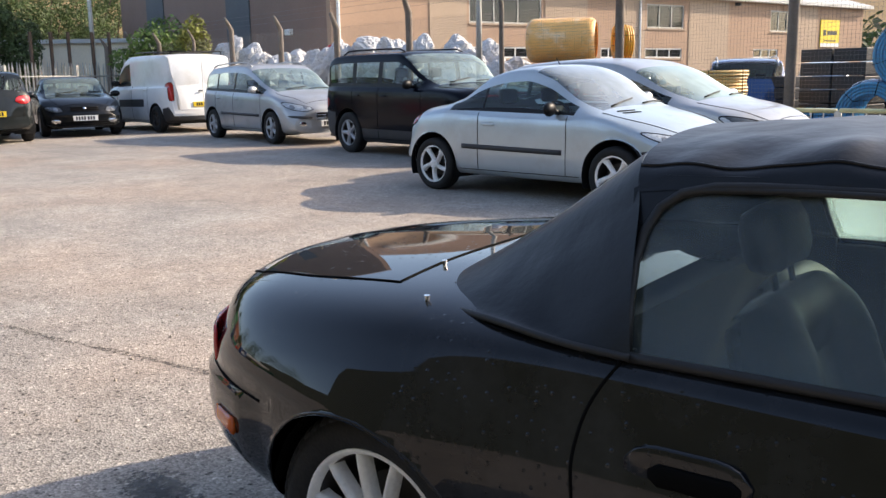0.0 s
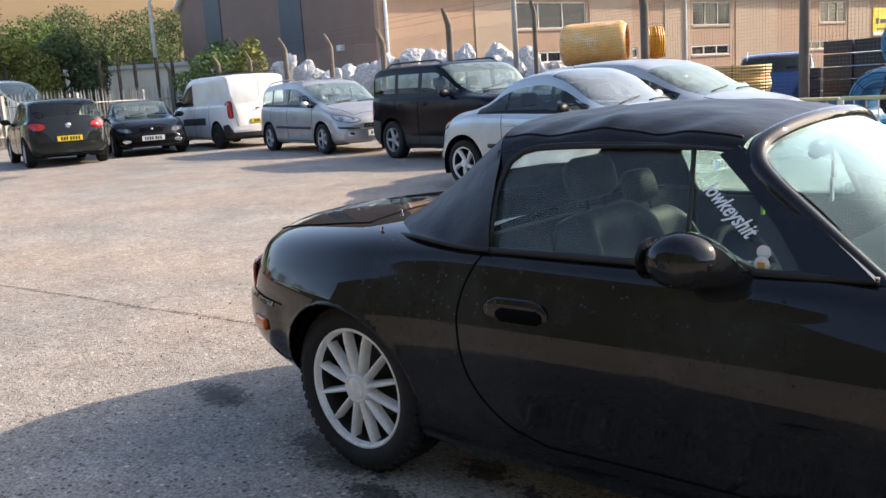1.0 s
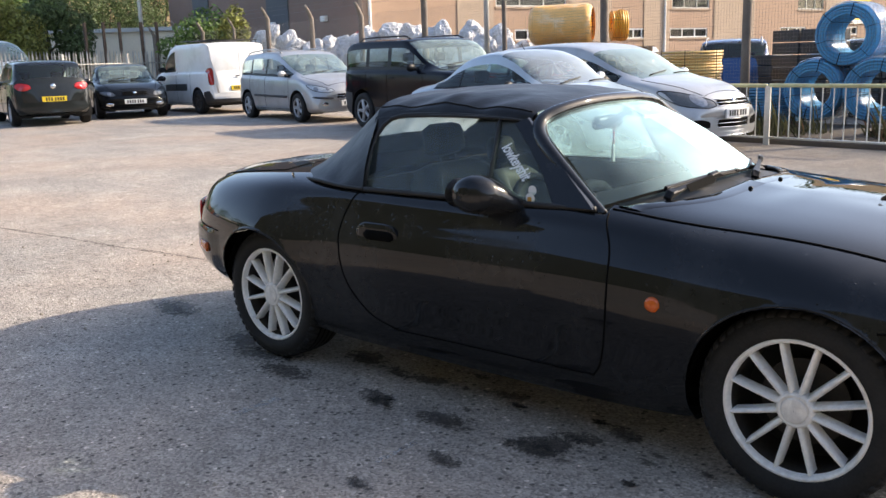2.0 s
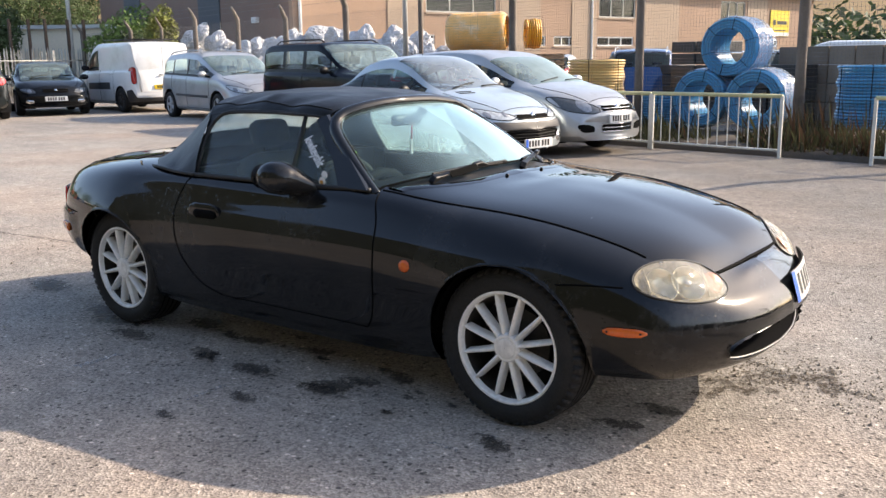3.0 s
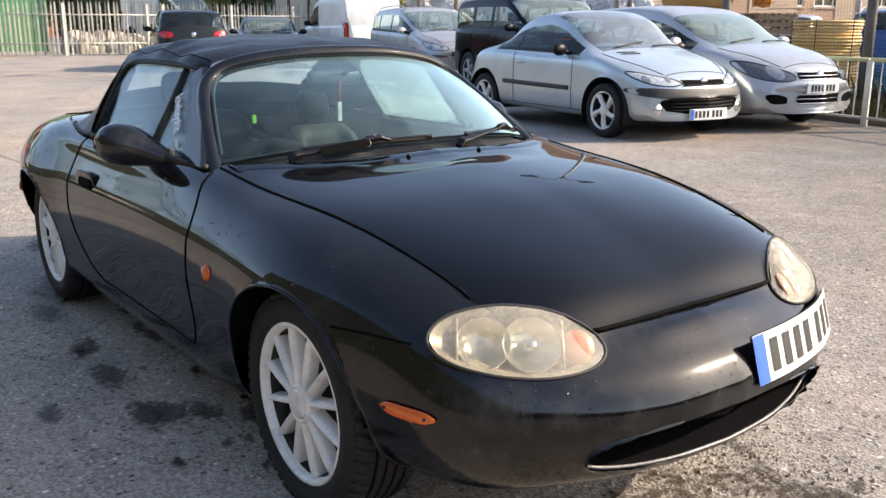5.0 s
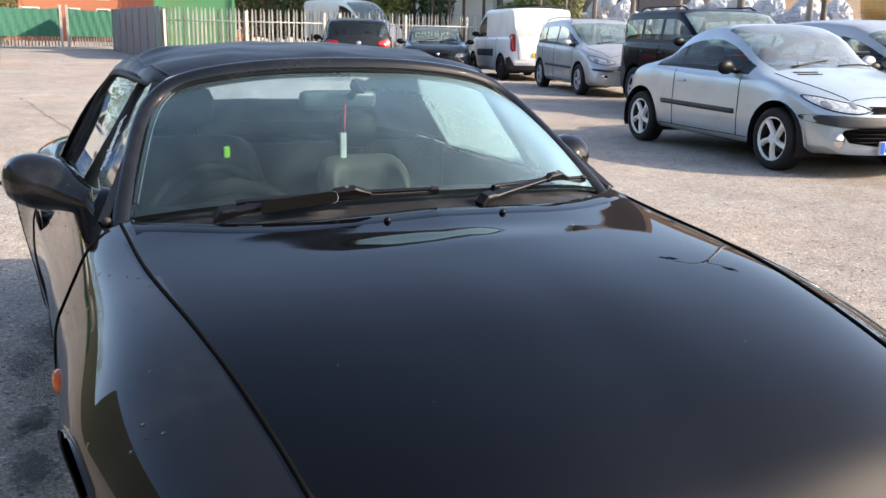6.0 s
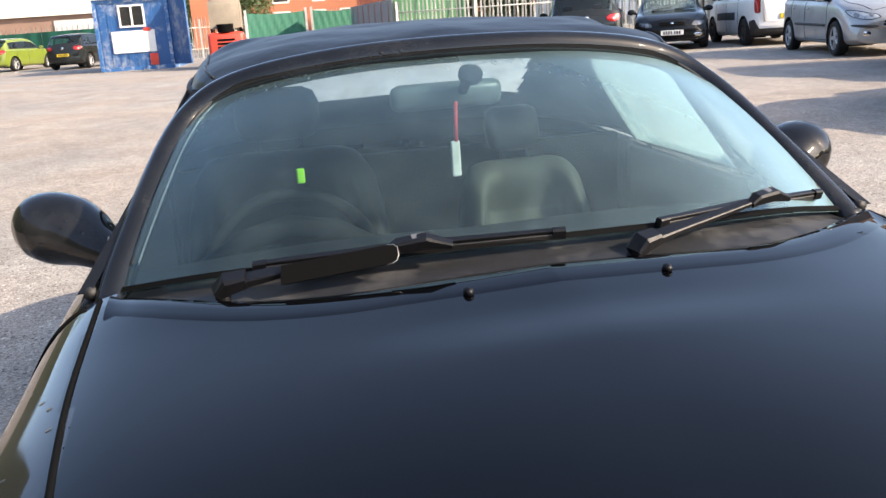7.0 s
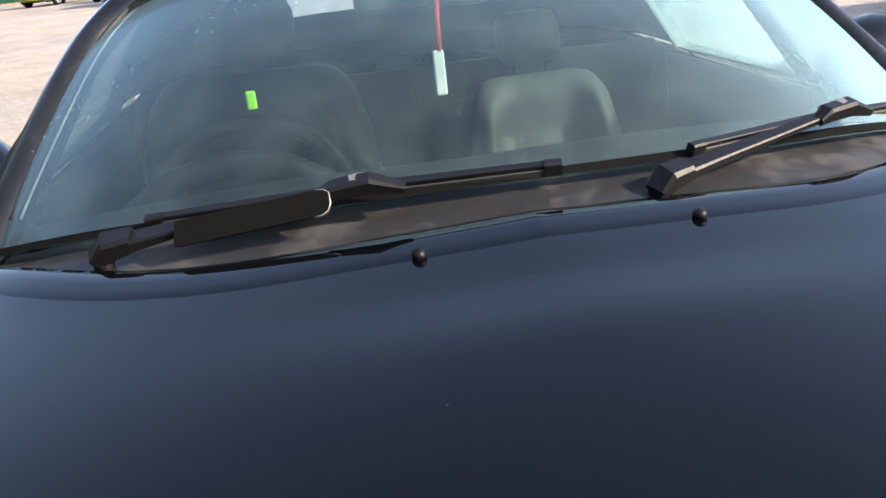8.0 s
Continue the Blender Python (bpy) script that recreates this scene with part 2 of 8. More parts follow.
M["plate_white"] = mat("plate_white", (0.78, 0.78, 0.76), 0.35, 0, 0.06, 20, 80)
M["plate_yellow"] = mat("plate_yellow", (0.78, 0.55, 0.03), 0.35, 0, 0.06, 20, 80)
M["plate_ink"] = mat("plate_ink", (0.012, 0.012, 0.012), 0.5, 0, 0.1)
M["plate_blue"] = mat("plate_blue", (0.015, 0.12, 0.62), 0.4, 0, 0.1)
M["sticker_white"] = mat("sticker_white", (0.85, 0.85, 0.85), 0.5, 0, 0.04)
M["red_paint"] = mat("red_paint", (0.62, 0.055, 0.03), 0.38, 0, 0.12, 5, 60, dirt=(0.1, 0.08, 0.06), dirt_amount=0.4)
M["hi_green"] = mat("hi_green", (0.35, 0.85, 0.03), 0.5, 0, 0.05)
# ---- building helpers ----
def mesh_of(name, verts, faces, smooth=True):
    me = bpy.data.meshes.new(name)
    me.from_pydata([tuple(map(float, v)) for v in verts], [], [tuple(int(i) for i in f) for f in faces])
    if smooth:
        me.polygons.foreach_set("use_smooth", [True] * len(me.polygons))
    me.update()
    return me


def part(name, bm, material, parent=None, label="", smooth=False):
    """Links a bmesh (or a mesh) as one mesh object under a thing or a part."""
    if isinstance(bm, bmesh.types.BMesh):
        me = bpy.data.meshes.new(name)
        bm.to_mesh(me)
        bm.free()
        if smooth:
            me.polygons.foreach_set("use_smooth", [True] * len(me.polygons))
    else:
        me = bm
    if material is not None and not me.materials:
        me.materials.append(material)
    ob = new(name, me)
    if parent is not None:
        ob.parent = parent
    if label:
        tagged(ob, label)
    return ob


def thing(name, label, category, group="", at=None, kind=""):
    e = new(name)
    e.empty_display_size = 0.1
    tagged(e, label, category, group, kind)
    if at is not None:
        e.matrix_world = at
    return e


def box(bm, x0, x1, y0, y1, z0, z1, bevel=0.0, m=None):
    v = bmesh.ops.create_cube(bm, size=1)["verts"]
    bmesh.ops.transform(bm, matrix=Matrix.Translation(((x0 + x1) / 2, (y0 + y1) / 2, (z0 + z1) / 2)) @ Matrix.Diagonal((x1 - x0, y1 - y0, z1 - z0, 1)), verts=v)
    if bevel:
        edges = list({e for q in v for e in q.link_edges})
        r = bmesh.ops.bevel(bm, geom=edges, offset=bevel, segments=2, affect="EDGES", profile=0.5)
        v = r["verts"] + [q for q in v if q.is_valid]
        v = list({q for q in v if q.is_valid})
    if m is not None:
        bmesh.ops.transform(bm, matrix=m, verts=list({q for q in v if q.is_valid}))
    return v


def boxm(x0, x1, y0, y1, z0, z1, bevel=0.0, m=None):
    bm = bmesh.new()
    box(bm, x0, x1, y0, y1, z0, z1, bevel, m)
    return bm


def cyl(bm, r, p, q, segs=16, r2=None, caps=True):
    p, q = Vector(p), Vector(q)
    d = q - p
    m = Matrix.Translation((p + q) / 2) @ d.to_track_quat("Z", "Y").to_matrix().to_4x4()
    return bmesh.ops.create_cone(bm, cap_ends=caps, segments=segs, radius1=r, radius2=r if r2 is None else r2, depth=d.length, matrix=m)["verts"]


def cylm(r, p, q, segs=16, r2=None):
    bm = bmesh.new()
    cyl(bm, r, p, q, segs, r2)
    return bm


def tube(path, r, segs=8, closed=False, squash=None):
    """Mesh of a tube along points; squash gives (width, height, up)."""
    P = [Vector(p) for p in path]
    n = len(P)
    verts, faces = [], []
    prev = None
    for i, p in enumerate(P):
        a = P[(i - 1) % n] if closed or i else p
        b = P[(i + 1) % n] if closed or i < n - 1 else p
        t = (b - a).normalized()
        ref = Vector((0, 0, 1)) if abs(t.z) < 0.9 else Vector((1, 0, 0))
        if prev is not None:
            s = (prev - t * prev.dot(t)).normalized()
        else:
            s = t.cross(ref).normalized()
        prev = s
        u = s.cross(t)
        rr = r[i] if isinstance(r, (list, tuple)) else r
        for k in range(segs):
            c = 2 * math.pi * k / segs
            w, h = (rr, rr) if squash is None else (rr * squash[0], rr * squash[1])
            verts.append(p + s * math.cos(c) * w + u * math.sin(c) * h)
    m = n if closed else n - 1
    for i in range(m):
        for k in range(segs):
            j = (i + 1) % n
            faces.append((i * segs + k, i * segs + (k + 1) % segs, j * segs + (k + 1) % segs, j * segs + k))
    if not closed:
        faces.append(tuple(range(segs))[::-1])
        faces.append(tuple((n - 1) * segs + k for k in range(segs)))
    return mesh_of("tube", verts, faces)




def catmull(C, n):
    """Samples a Catmull-Rom spline through the rows of C at n even parameters."""
    k = len(C)
    E = np.concatenate([[2 * C[0] - C[1]], C, [2 * C[-1] - C[-2]]])
    u = np.linspace(0, k - 1, n)
    i = np.minimum(u.astype(int), k - 2)
    f = (u - i).reshape((-1,) + (1,) * (C.ndim - 1))
    a, b, c, d = E[i], E[i + 1], E[i + 2], E[i + 3]
    return 0.5 * (2 * b + (c - a) * f + (2 * a - 5 * b + 4 * c - d) * f ** 2 + (3 * b - a - 3 * c + d) * f ** 3)


def lathe(profile, segs=32, axis="y"):
    """Surface of revolution about the y axis from (radius, y) rows."""
    verts, faces = [], []
    n = len(profile)
    for k in range(segs):
        a = 2 * math.pi * k / segs
        for r, y in profile:
            verts.append((r * math.cos(a), y, r * math.sin(a)))
    for k in range(segs):
        j = (k + 1) % segs
        for i in range(n - 1):
            faces.append((k * n + i, k * n + i + 1, j * n + i + 1, j * n + i))
    return verts, faces


def gz(x, y):
    """The yard rises gently away from the black car."""
    return 0.0058 * max(0.0, -x - 6.0)


def text_mesh(body, size, extrude=0.001, shear=0.0, bold=0.0):
    cu = bpy.data.curves.new("lettering", "FONT")
    cu.body, cu.size, cu.extrude, cu.shear = body, size, extrude, shear
    cu.offset = bold
    cu.align_x, cu.align_y = "CENTER", "CENTER"
    ob = bpy.data.objects.new("lettering", cu)
    scene.collection.objects.link(ob)
    me = bpy.data.meshes.new_from_object(ob.evaluated_get(bpy.context.evaluated_depsgraph_get()))
    bpy.data.objects.remove(ob)
    bpy.data.curves.remove(cu)
    return me


def split_mesh(owner, verts, faces, groups, mats, names, labels=None):
    """Cuts one smooth surface into parts that keep the normals of the whole."""
    V = np.array(verts, float)
    whole = mesh_of("whole", V, faces)
    N = np.array([v.vector[:] for v in whole.vertex_normals])
    obs = {}
    for g in dict.fromkeys(groups):
        fs = [f for f, q in zip(faces, groups) if q == g]
        ids = sorted({i for f in fs for i in f})
        at = {i: j for j, i in enumerate(ids)}
        me = mesh_of(names[g], V[ids], [tuple(at[i] for i in f) for f in fs])
        me.normals_split_custom_set_from_vertices([tuple(N[i]) for i in ids])
        me.materials.append(mats[g])
        obs[g] = part(names[g], me, mats[g], owner, (labels or {}).get(g, ""))
    bpy.data.meshes.remove(whole)
    return obs
# ---- the black roadster ----
WB = 2.265 / 2
R_TYRE = 0.287
roadster = thing("roadster", "shiny black two-seat roadster with closed black soft top, parked on tarmac", "car")

# half sections, from under the middle over the side to the top middle
NET = [
    [(-1.95, 0, .27), (-1.96, 0, .28), (-2.00, 0, .34), (-2.025, 0, .42), (-2.02, 0, .52), (-1.985, 0, .61), (-1.975, 0, .695), (-1.965, 0, .735), (-1.95, 0, .747)],
    [(-1.92, 0, .27), (-1.92, .24, .28), (-1.945, .32, .34), (-1.96, .36, .42), (-1.955, .365, .52), (-1.93, .355, .61), (-1.925, .33, .695), (-1.93, .20, .743), (-1.93, 0, .757)],
    [(-1.80, 0, .26), (-1.80, .40, .27), (-1.81, .53, .33), (-1.82, .585, .41), (-1.82, .59, .52), (-1.805, .565, .625), (-1.80, .50, .717), (-1.80, .29, .773), (-1.80, 0, .787)],
    [(-1.55, 0, .25), (-1.55, .50, .25), (-1.55, .665, .30), (-1.55, .725, .40), (-1.55, .735, .53), (-1.55, .715, .655), (-1.55, .605, .755), (-1.55, .36, .80), (-1.55, 0, .812)],
    [(-1.13, 0, .20), (-1.13, .60, .20), (-1.13, .76, .26), (-1.13, .815, .40), (-1.13, .828, .55), (-1.13, .776, .70), (-1.13, .67, .79), (-1.13, .4, .825), (-1.13, 0, .835)],
    [(-.75, 0, .17), (-.75, .62, .17), (-.75, .74, .20), (-.75, .775, .36), (-.75, .79, .54), (-.75, .742, .70), (-.75, .675, .785), (-.75, .4, .82), (-.75, 0, .83)],
    [(-.2, 0, .16), (-.2, .62, .16), (-.2, .725, .19), (-.2, .755, .36), (-.2, .775, .54), (-.2, .731, .69), (-.2, .665, .778), (-.2, .4, .80), (-.2, 0, .81)],
    [(.35, 0, .16), (.35, .62, .16), (.35, .725, .19), (.35, .755, .36), (.35, .778, .54), (.35, .734, .69), (.35, .655, .785), (.35, .4, .845), (.35, 0, .862)],
    [(.72, 0, .17), (.72, .62, .17), (.72, .725, .20), (.72, .765, .36), (.72, .785, .53), (.72, .738, .675), (.72, .635, .76), (.72, .38, .795), (.72, 0, .81)],
    [(1.13, 0, .19), (1.13, .60, .20), (1.13, .73, .25), (1.13, .785, .38), (1.13, .797, .53), (1.13, .737, .655), (1.13, .61, .722), (1.13, .36, .753), (1.13, 0, .751)],
    [(1.45, 0, .21), (1.45, .57, .22), (1.45, .675, .25), (1.45, .725, .34), (1.45, .740, .46), (1.45, .70, .585), (1.45, .57, .655), (1.45, .33, .690), (1.45, 0, .686)],
    [(1.66, 0, .22), (1.655, .48, .22), (1.665, .585, .25), (1.67, .65, .33), (1.67, .66, .43), (1.65, .62, .53), (1.64, .50, .59), (1.63, .30, .625), (1.63, 0, .62)],
    [(1.75, 0, .225), (1.755, .30, .225), (1.782, .39, .25), (1.805, .44, .33), (1.808, .445, .405), (1.788, .425, .468), (1.752, .36, .515), (1.725, .22, .550), (1.72, 0, .56)],
    [(1.775, 0, .225), (1.797, .15, .225), (1.835, .20, .25), (1.866, .225, .33), (1.870, .23, .402), (1.842, .215, .458), (1.797, .18, .503), (1.765, .11, .536), (1.744, 0, .55)],
    [(1.78, 0, .225), (1.81, 0, .225), (1.852, 0, .25), (1.885, 0, .33), (1.890, 0, .402), (1.862, 0, .458), (1.815, 0, .503), (1.775, 0, .536), (1.75, 0, .548)],
]
NU, NV = 241, 73
G = catmull(np.array(NET), NU)
G = np.stack([catmull(g, NV) for g in G])
G[:, 0, 1] = 0
G[:, -1, 1] = 0
# broad raised middle of the bonnet, narrowing to the nose
def ease(a):
    a = np.clip(a, 0, 1)
    return a * a * (3 - 2 * a)


wide = .26 - .04 * np.clip(G[..., 0] - .8, 0, 1)
dome = .0075 * ease((G[..., 0] - .80) / .13) + .0095 * ease((G[..., 0] - .84) / .45)
dome *= ease((1.72 - G[..., 0]) / .55) * (G[..., 2] > .5)
G[..., 2] += dome * np.exp(-np.abs(G[..., 1] / wide) ** 2.6)
# soft shoulder line along the flank
fade = np.clip((1.50 - G[..., 0]) / .35, 0, 1) * np.clip((G[..., 0] + 1.85) / .4, 0, 1) * (G[..., 1] > .5)
G[..., 1] += .0050 * fade * np.exp(-((G[..., 2] - .605) / .036) ** 2)
G[..., 1] = np.maximum(G[..., 1], 0)
# the rear bumper stands proud of the wing above it
tail = np.clip((-1.44 - G[..., 0]) / .10, 0, 1) * np.clip((.548 - G[..., 2]) / .012, 0, 1) * np.clip((G[..., 2] - .27) / .10, 0, 1)
way = np.stack([G[..., 0] + 1.05, 1.6 * G[..., 1]], -1)
way /= np.maximum(np.linalg.norm(way, axis=-1, keepdims=True), .05)
G[..., 0] += .016 * tail * way[..., 0]
G[..., 1] += .016 * tail * way[..., 1]


def arch(x, z, y):
    """Radial place within a wheel opening: the wheel's x and the ratio of distance to the opening's radius."""
    cx = WB if x > 0 else -WB
    return cx, math.hypot(x - cx, z - 0.277) / 0.313


LAMP_C = np.array((1.655, .525, .555))
LAMP_U = np.array((.205, -.315, -.02)); LAMP_U /= np.linalg.norm(LAMP_U)
LAMP_D = np.array((.66, .42, .62)); LAMP_D -= LAMP_U * LAMP_D.dot(LAMP_U); LAMP_D /= np.linalg.norm(LAMP_D)
LAMP_V = np.cross(LAMP_D, LAMP_U)
LAMP_C = LAMP_C + LAMP_U * .032
LAMP_A, LAMP_B = 0.182, 0.080


def lamp_rho(p):
    d = np.array((p[0], abs(p[1]), p[2])) - LAMP_C
    if d.dot(LAMP_D) < -0.12:
        return 9
    return math.hypot(d.dot(LAMP_U) / LAMP_A, d.dot(LAMP_V) / LAMP_B)


MOUTH_W, MOUTH_Z, MOUTH_H = .43, .313, .054


def mouth_rho(p):
    if p[0] < 1.55:
        return 9
    return (abs(p[1] / MOUTH_W) ** 2.7 + abs((p[2] - MOUTH_Z) / MOUTH_H) ** 2.7) ** (1 / 2.7)


def bonnet_edge(y):
    """Where the bonnet ends in front of the glass."""
    return .703 - 1.3 * max(0.0, abs(y) - .25) ** 2


verts, faces, groups, lamp_faces = [], [], [], []
vid = {}
for side in (1, -1):
    for i in range(NU):
        for j in range(NV):
            x, y, z = G[i, j]
            if side == -1 and y < 1e-5:
                vid[(side, i, j)] = vid[(1, i, j)]
                continue
            cx, rho = arch(x, z, y)
            if rho < 1 and y > 0.45 and z < 0.62:
                # pull the rim of the opening onto a clean circle
                if rho > 0.82:
                    x, z = cx + (x - cx) / rho, 0.277 + (z - 0.277) / rho
            mo = mouth_rho((x, y, z))
            if 0.82 < mo < 1:
                y, z = y / mo, MOUTH_Z + (z - MOUTH_Z) / mo
            lr = lamp_rho((x, y, z))
            if .86 < lr < 1.03:
                # the lamp opening gets a clean oval edge
                p = np.array((x, y, z))
                d = p - LAMP_C
                x, y, z = p + (LAMP_U * d.dot(LAMP_U) + LAMP_V * d.dot(LAMP_V)) * (1.03 / lr - 1)
            vid[(side, i, j)] = len(verts)
            verts.append((x, side * y, z))
for side in (1, -1):
    for i in range(NU - 1):
        for j in range(NV - 1):
            c = (G[i, j] + G[i + 1, j] + G[i, j + 1] + G[i + 1, j + 1]) / 4
            x, y, z = c
            cx, rho = arch(x, z, y)
            if rho < 0.94 and y > 0.45 and z < 0.62:
                continue
            if -0.70 < x < 0.50 and y < 0.665 and z > 0.72:
                continue
            if .50 < x < bonnet_edge(y) and y < .615 and z > .70:
                continue
            if mouth_rho(c) < 0.91:
                continue
            g = "body"
            if -.60 < x < .54 and y > .64 and .27 < z:
                g = "door_r" if side == -1 else "door_l"
            elif x > .53 and z > .55 and y < .632 - .115 * max(0, x - .72) and x < 1.727 and j > 44:
                g = "bonnet"
            elif x < -1.2 and j > 52 and x > -1.9 and y < .56:
                g = "boot"
            elif (x > 1.34 and z < .55) or x > 1.727:
                g = "front_bumper"
            elif x < -1.44 and z < .545:
                g = "rear_bumper"
            f = [vid[(side, i, j)], vid[(side, i + 1, j)], vid[(side, i + 1, j + 1)], vid[(side, i, j + 1)]]
            f = list(dict.fromkeys(f))
            if len(f) < 3:
                continue
            f = tuple(f if side == -1 else f[::-1])
            if lamp_rho(c) < 0.945:
                lamp_faces.append(f)
                continue
            faces.append(f)
            groups.append(g)
NAMES = {"body": "body", "door_r": "door", "door_l": "door", "bonnet": "bonnet", "boot": "boot_lid", "front_bumper": "front_bumper", "rear_bumper": "rear_bumper"}
shell = split_mesh(roadster, verts, faces, groups, {k: M[{"bonnet": "bonnet_paint_dim", "front_bumper": "bumper_paint"}.get(k, "black_paint")] for k in NAMES}, NAMES)

from mathutils.bvhtree import BVHTree
BODY = BVHTree.FromPolygons([Vector(v) for v in verts], faces + lamp_faces)


def on_body(p, d, lift=0.0):
    """Drops the point p along d onto the body."""
    hit = BODY.ray_cast(Vector(p), Vector(d))
    if hit[0] is None:
        return None
    n = hit[1] if hit[1].dot(Vector(d)) < 0 else -hit[1]
    return hit[0] + n * lift


def near_body(p, lift=0.0):
    loc, nor, _, _ = BODY.find_nearest(Vector(p))
    out = Vector(p) - Vector((0, 0, 0.45))
    if nor.dot(Vector((p[0] * 0.3, p[1], p[2] - 0.4))) < 0:
        nor = -nor
    return loc + nor * lift


def seam(ctrl, d, w=0.0032, n=40, parent=roadster, name="seam", material=None):
    pts = [on_body(p, d, 0.0002) for p in catmull(np.array(ctrl, float), n)]
    pts = [p for p in pts if p is not None]
    if len(pts) > 2:
        return part(name, tube(pts, w, 6), material or M["seam"], parent)


for s in (-1, 1):
    d = (0, -s, 0)
    Y = 1.2 * s
    # door shut lines
    seam([(.50, Y, .775), (.555, Y, .66), (.56, Y, .5), (.53, Y, .32), (.50, Y, .262)], d)
    seam([(-.585, Y, .78), (-.63, Y, .69), (-.635, Y, .58), (-.60, Y, .42), (-.50, Y, .31), (-.36, Y, .262)], d)
    seam([(-.36, Y, .262), (.0, Y, .262), (.50, Y, .262)], d)
    # bonnet edge and bumper join
    seam([(.50, .632 * s, 1.2), (.8, .622 * s, 1.2), (1.1, .59 * s, 1.2), (1.24, .572 * s, 1.2), (1.44, .548 * s, 1.2), (1.555, .535 * s, 1.2)], (0, 0, -1), 0.0042)
    seam([(1.335, Y, .548), (1.44, Y, .553), (1.545, Y, .552)], d)
    seam([(-1.44, Y, .546), (-1.58, Y, .549), (-1.70, Y, .550), (-1.80, Y, .550)], d)
    seam([(-1.2, .55 * s, 1.2), (-1.5, .53 * s, 1.2), (-1.75, .46 * s, 1.2), (-1.86, .40 * s, 1.2)], (0, 0, -1))
seam([(-1.2, .55, 1.2), (-1.215, .3, 1.2), (-1.22, 0, 1.2), (-1.215, -.3, 1.2), (-1.2, -.55, 1.2)], (0, 0, -1))
# raised front edge of the bonnet with its dark gap
gap = [on_body((1.727 - 0.012 * (abs(y) / .33) ** 2, y, 1.2), (0, 0, -1), 0.003) for y in np.linspace(-.325, .325, 31)]
part("bonnet_gap", tube([p for p in gap if p], 0.0072, 8, squash=(1, .5)), M["seam"], roadster)

# headlamps
for s in (-1, 1):
    nr, na = 9, 44

    def lamp_pt(r, a, lift):
        q = LAMP_C + LAMP_U * (LAMP_A * r * math.cos(a)) + LAMP_V * (LAMP_B * r * math.sin(a))
        hit = on_body((q[0] + LAMP_D[0] * .4, s * (q[1] + LAMP_D[1] * .4), q[2] + LAMP_D[2] * .4), (-LAMP_D[0], -s * LAMP_D[1], -LAMP_D[2]), lift)
        return hit

    # a smooth dome fitted to the rim
    rim = []
    for k in range(na):
        a = 2 * math.pi * k / na
        h = lamp_pt(1.06, a, 0.002)
        rim.append(np.array(h if h else LAMP_C * np.array((1, s, 1))))
    rim = np.array(rim)
    mid = rim.mean(0)
    outd = np.array((LAMP_D[0], s * LAMP_D[1], LAMP_D[2]))
    vs, fs = [], []
    for i in range(nr + 1):
        r = i / nr
        for k in range(na):
            vs.append(mid + (rim[k] - mid) * r + outd * (0.030 * (1 - r ** 2)))
    for i in range(nr):
        for k in range(na):
            f = (i * na + k, i * na + (k + 1) % na, (i + 1) * na + (k + 1) % na, (i + 1) * na + k)
            fs.append(f if s == 1 else f[::-1])
    lens = part("headlamp", mesh_of("headlamp", vs, fs), M["lamp_lens"], roadster, "large oval headlamp with yellowed cloudy lens")
    vs = [mid + (rim[k] - mid) * (i / nr) * 0.985 - outd * (0.055 * (1 - (i / nr) ** 2) + 0.003) for i in range(nr + 1) for k in range(na)]
    part("reflector", mesh_of("reflector", vs, fs), M["lamp_reflector"], lens)
    part("lamp_seal", tube([tuple(p) for p in rim], 0.0036, 8, closed=True), M["rubber"], lens)
    ud = np.array((LAMP_U[0], s * LAMP_U[1], LAMP_U[2]))
    vd = np.array((LAMP_V[0], s * LAMP_V[1], LAMP_V[2]))
    # projector bowl, inner lamp bowl, indicator bulb cover
    for off, rad, nm in ((-.072, .056, "lamp_bowl"), (.030, .060, "lamp_bowl")):
        c = mid + ud * off - outd * 0.012
        pr = [(0.004, -0.028), (rad * .45, -0.024), (rad * .8, -0.012), (rad, 0.004), (rad * 1.04, 0.006), (rad * 1.05, 0.0)]
        v, f = lathe(pr, 28)
        m = Vector(outd).to_track_quat("Y", "Z").to_matrix().to_4x4()
        m.translation = Vector(c)
        part(nm, mesh_of(nm, [m @ Vector(q) for q in v], f), M["lamp_chrome"], lens)
        b = bmesh.new()
        bmesh.ops.create_uvsphere(b, u_segments=14, v_segments=8, radius=.017, matrix=Matrix.Translation(Vector(c - outd * 0.008)))
        part("bulb", b, M["clear_lens"] if off < 0 else M["chrome"], lens, smooth=True)
    # bulkhead strips between the bowls
    for off in (-.130, .095):
        c = mid + ud * off - outd * 0.008
        q = tube([tuple(c - vd * .055), tuple(c + outd * 0.006), tuple(c + vd * .055)], .004, 6)
        part("lamp_divider", q, M["lamp_reflector"], lens)
    c = mid + ud * .128 + outd * 0.003
    v, f = lathe([(0.001, -.006), (.020, -.007), (.034, -.011), (.038, -.016)], 24)
    m = Vector(outd).to_track_quat("Y", "Z").to_matrix().to_4x4()
    m.translation = Vector(c)
    part("indicator", mesh_of("indicator", [m @ (Vector(q)) for q in v], f), mat("pink_lens", (.58, .28, .18), .3, 0, .25, 30, 200), lens)

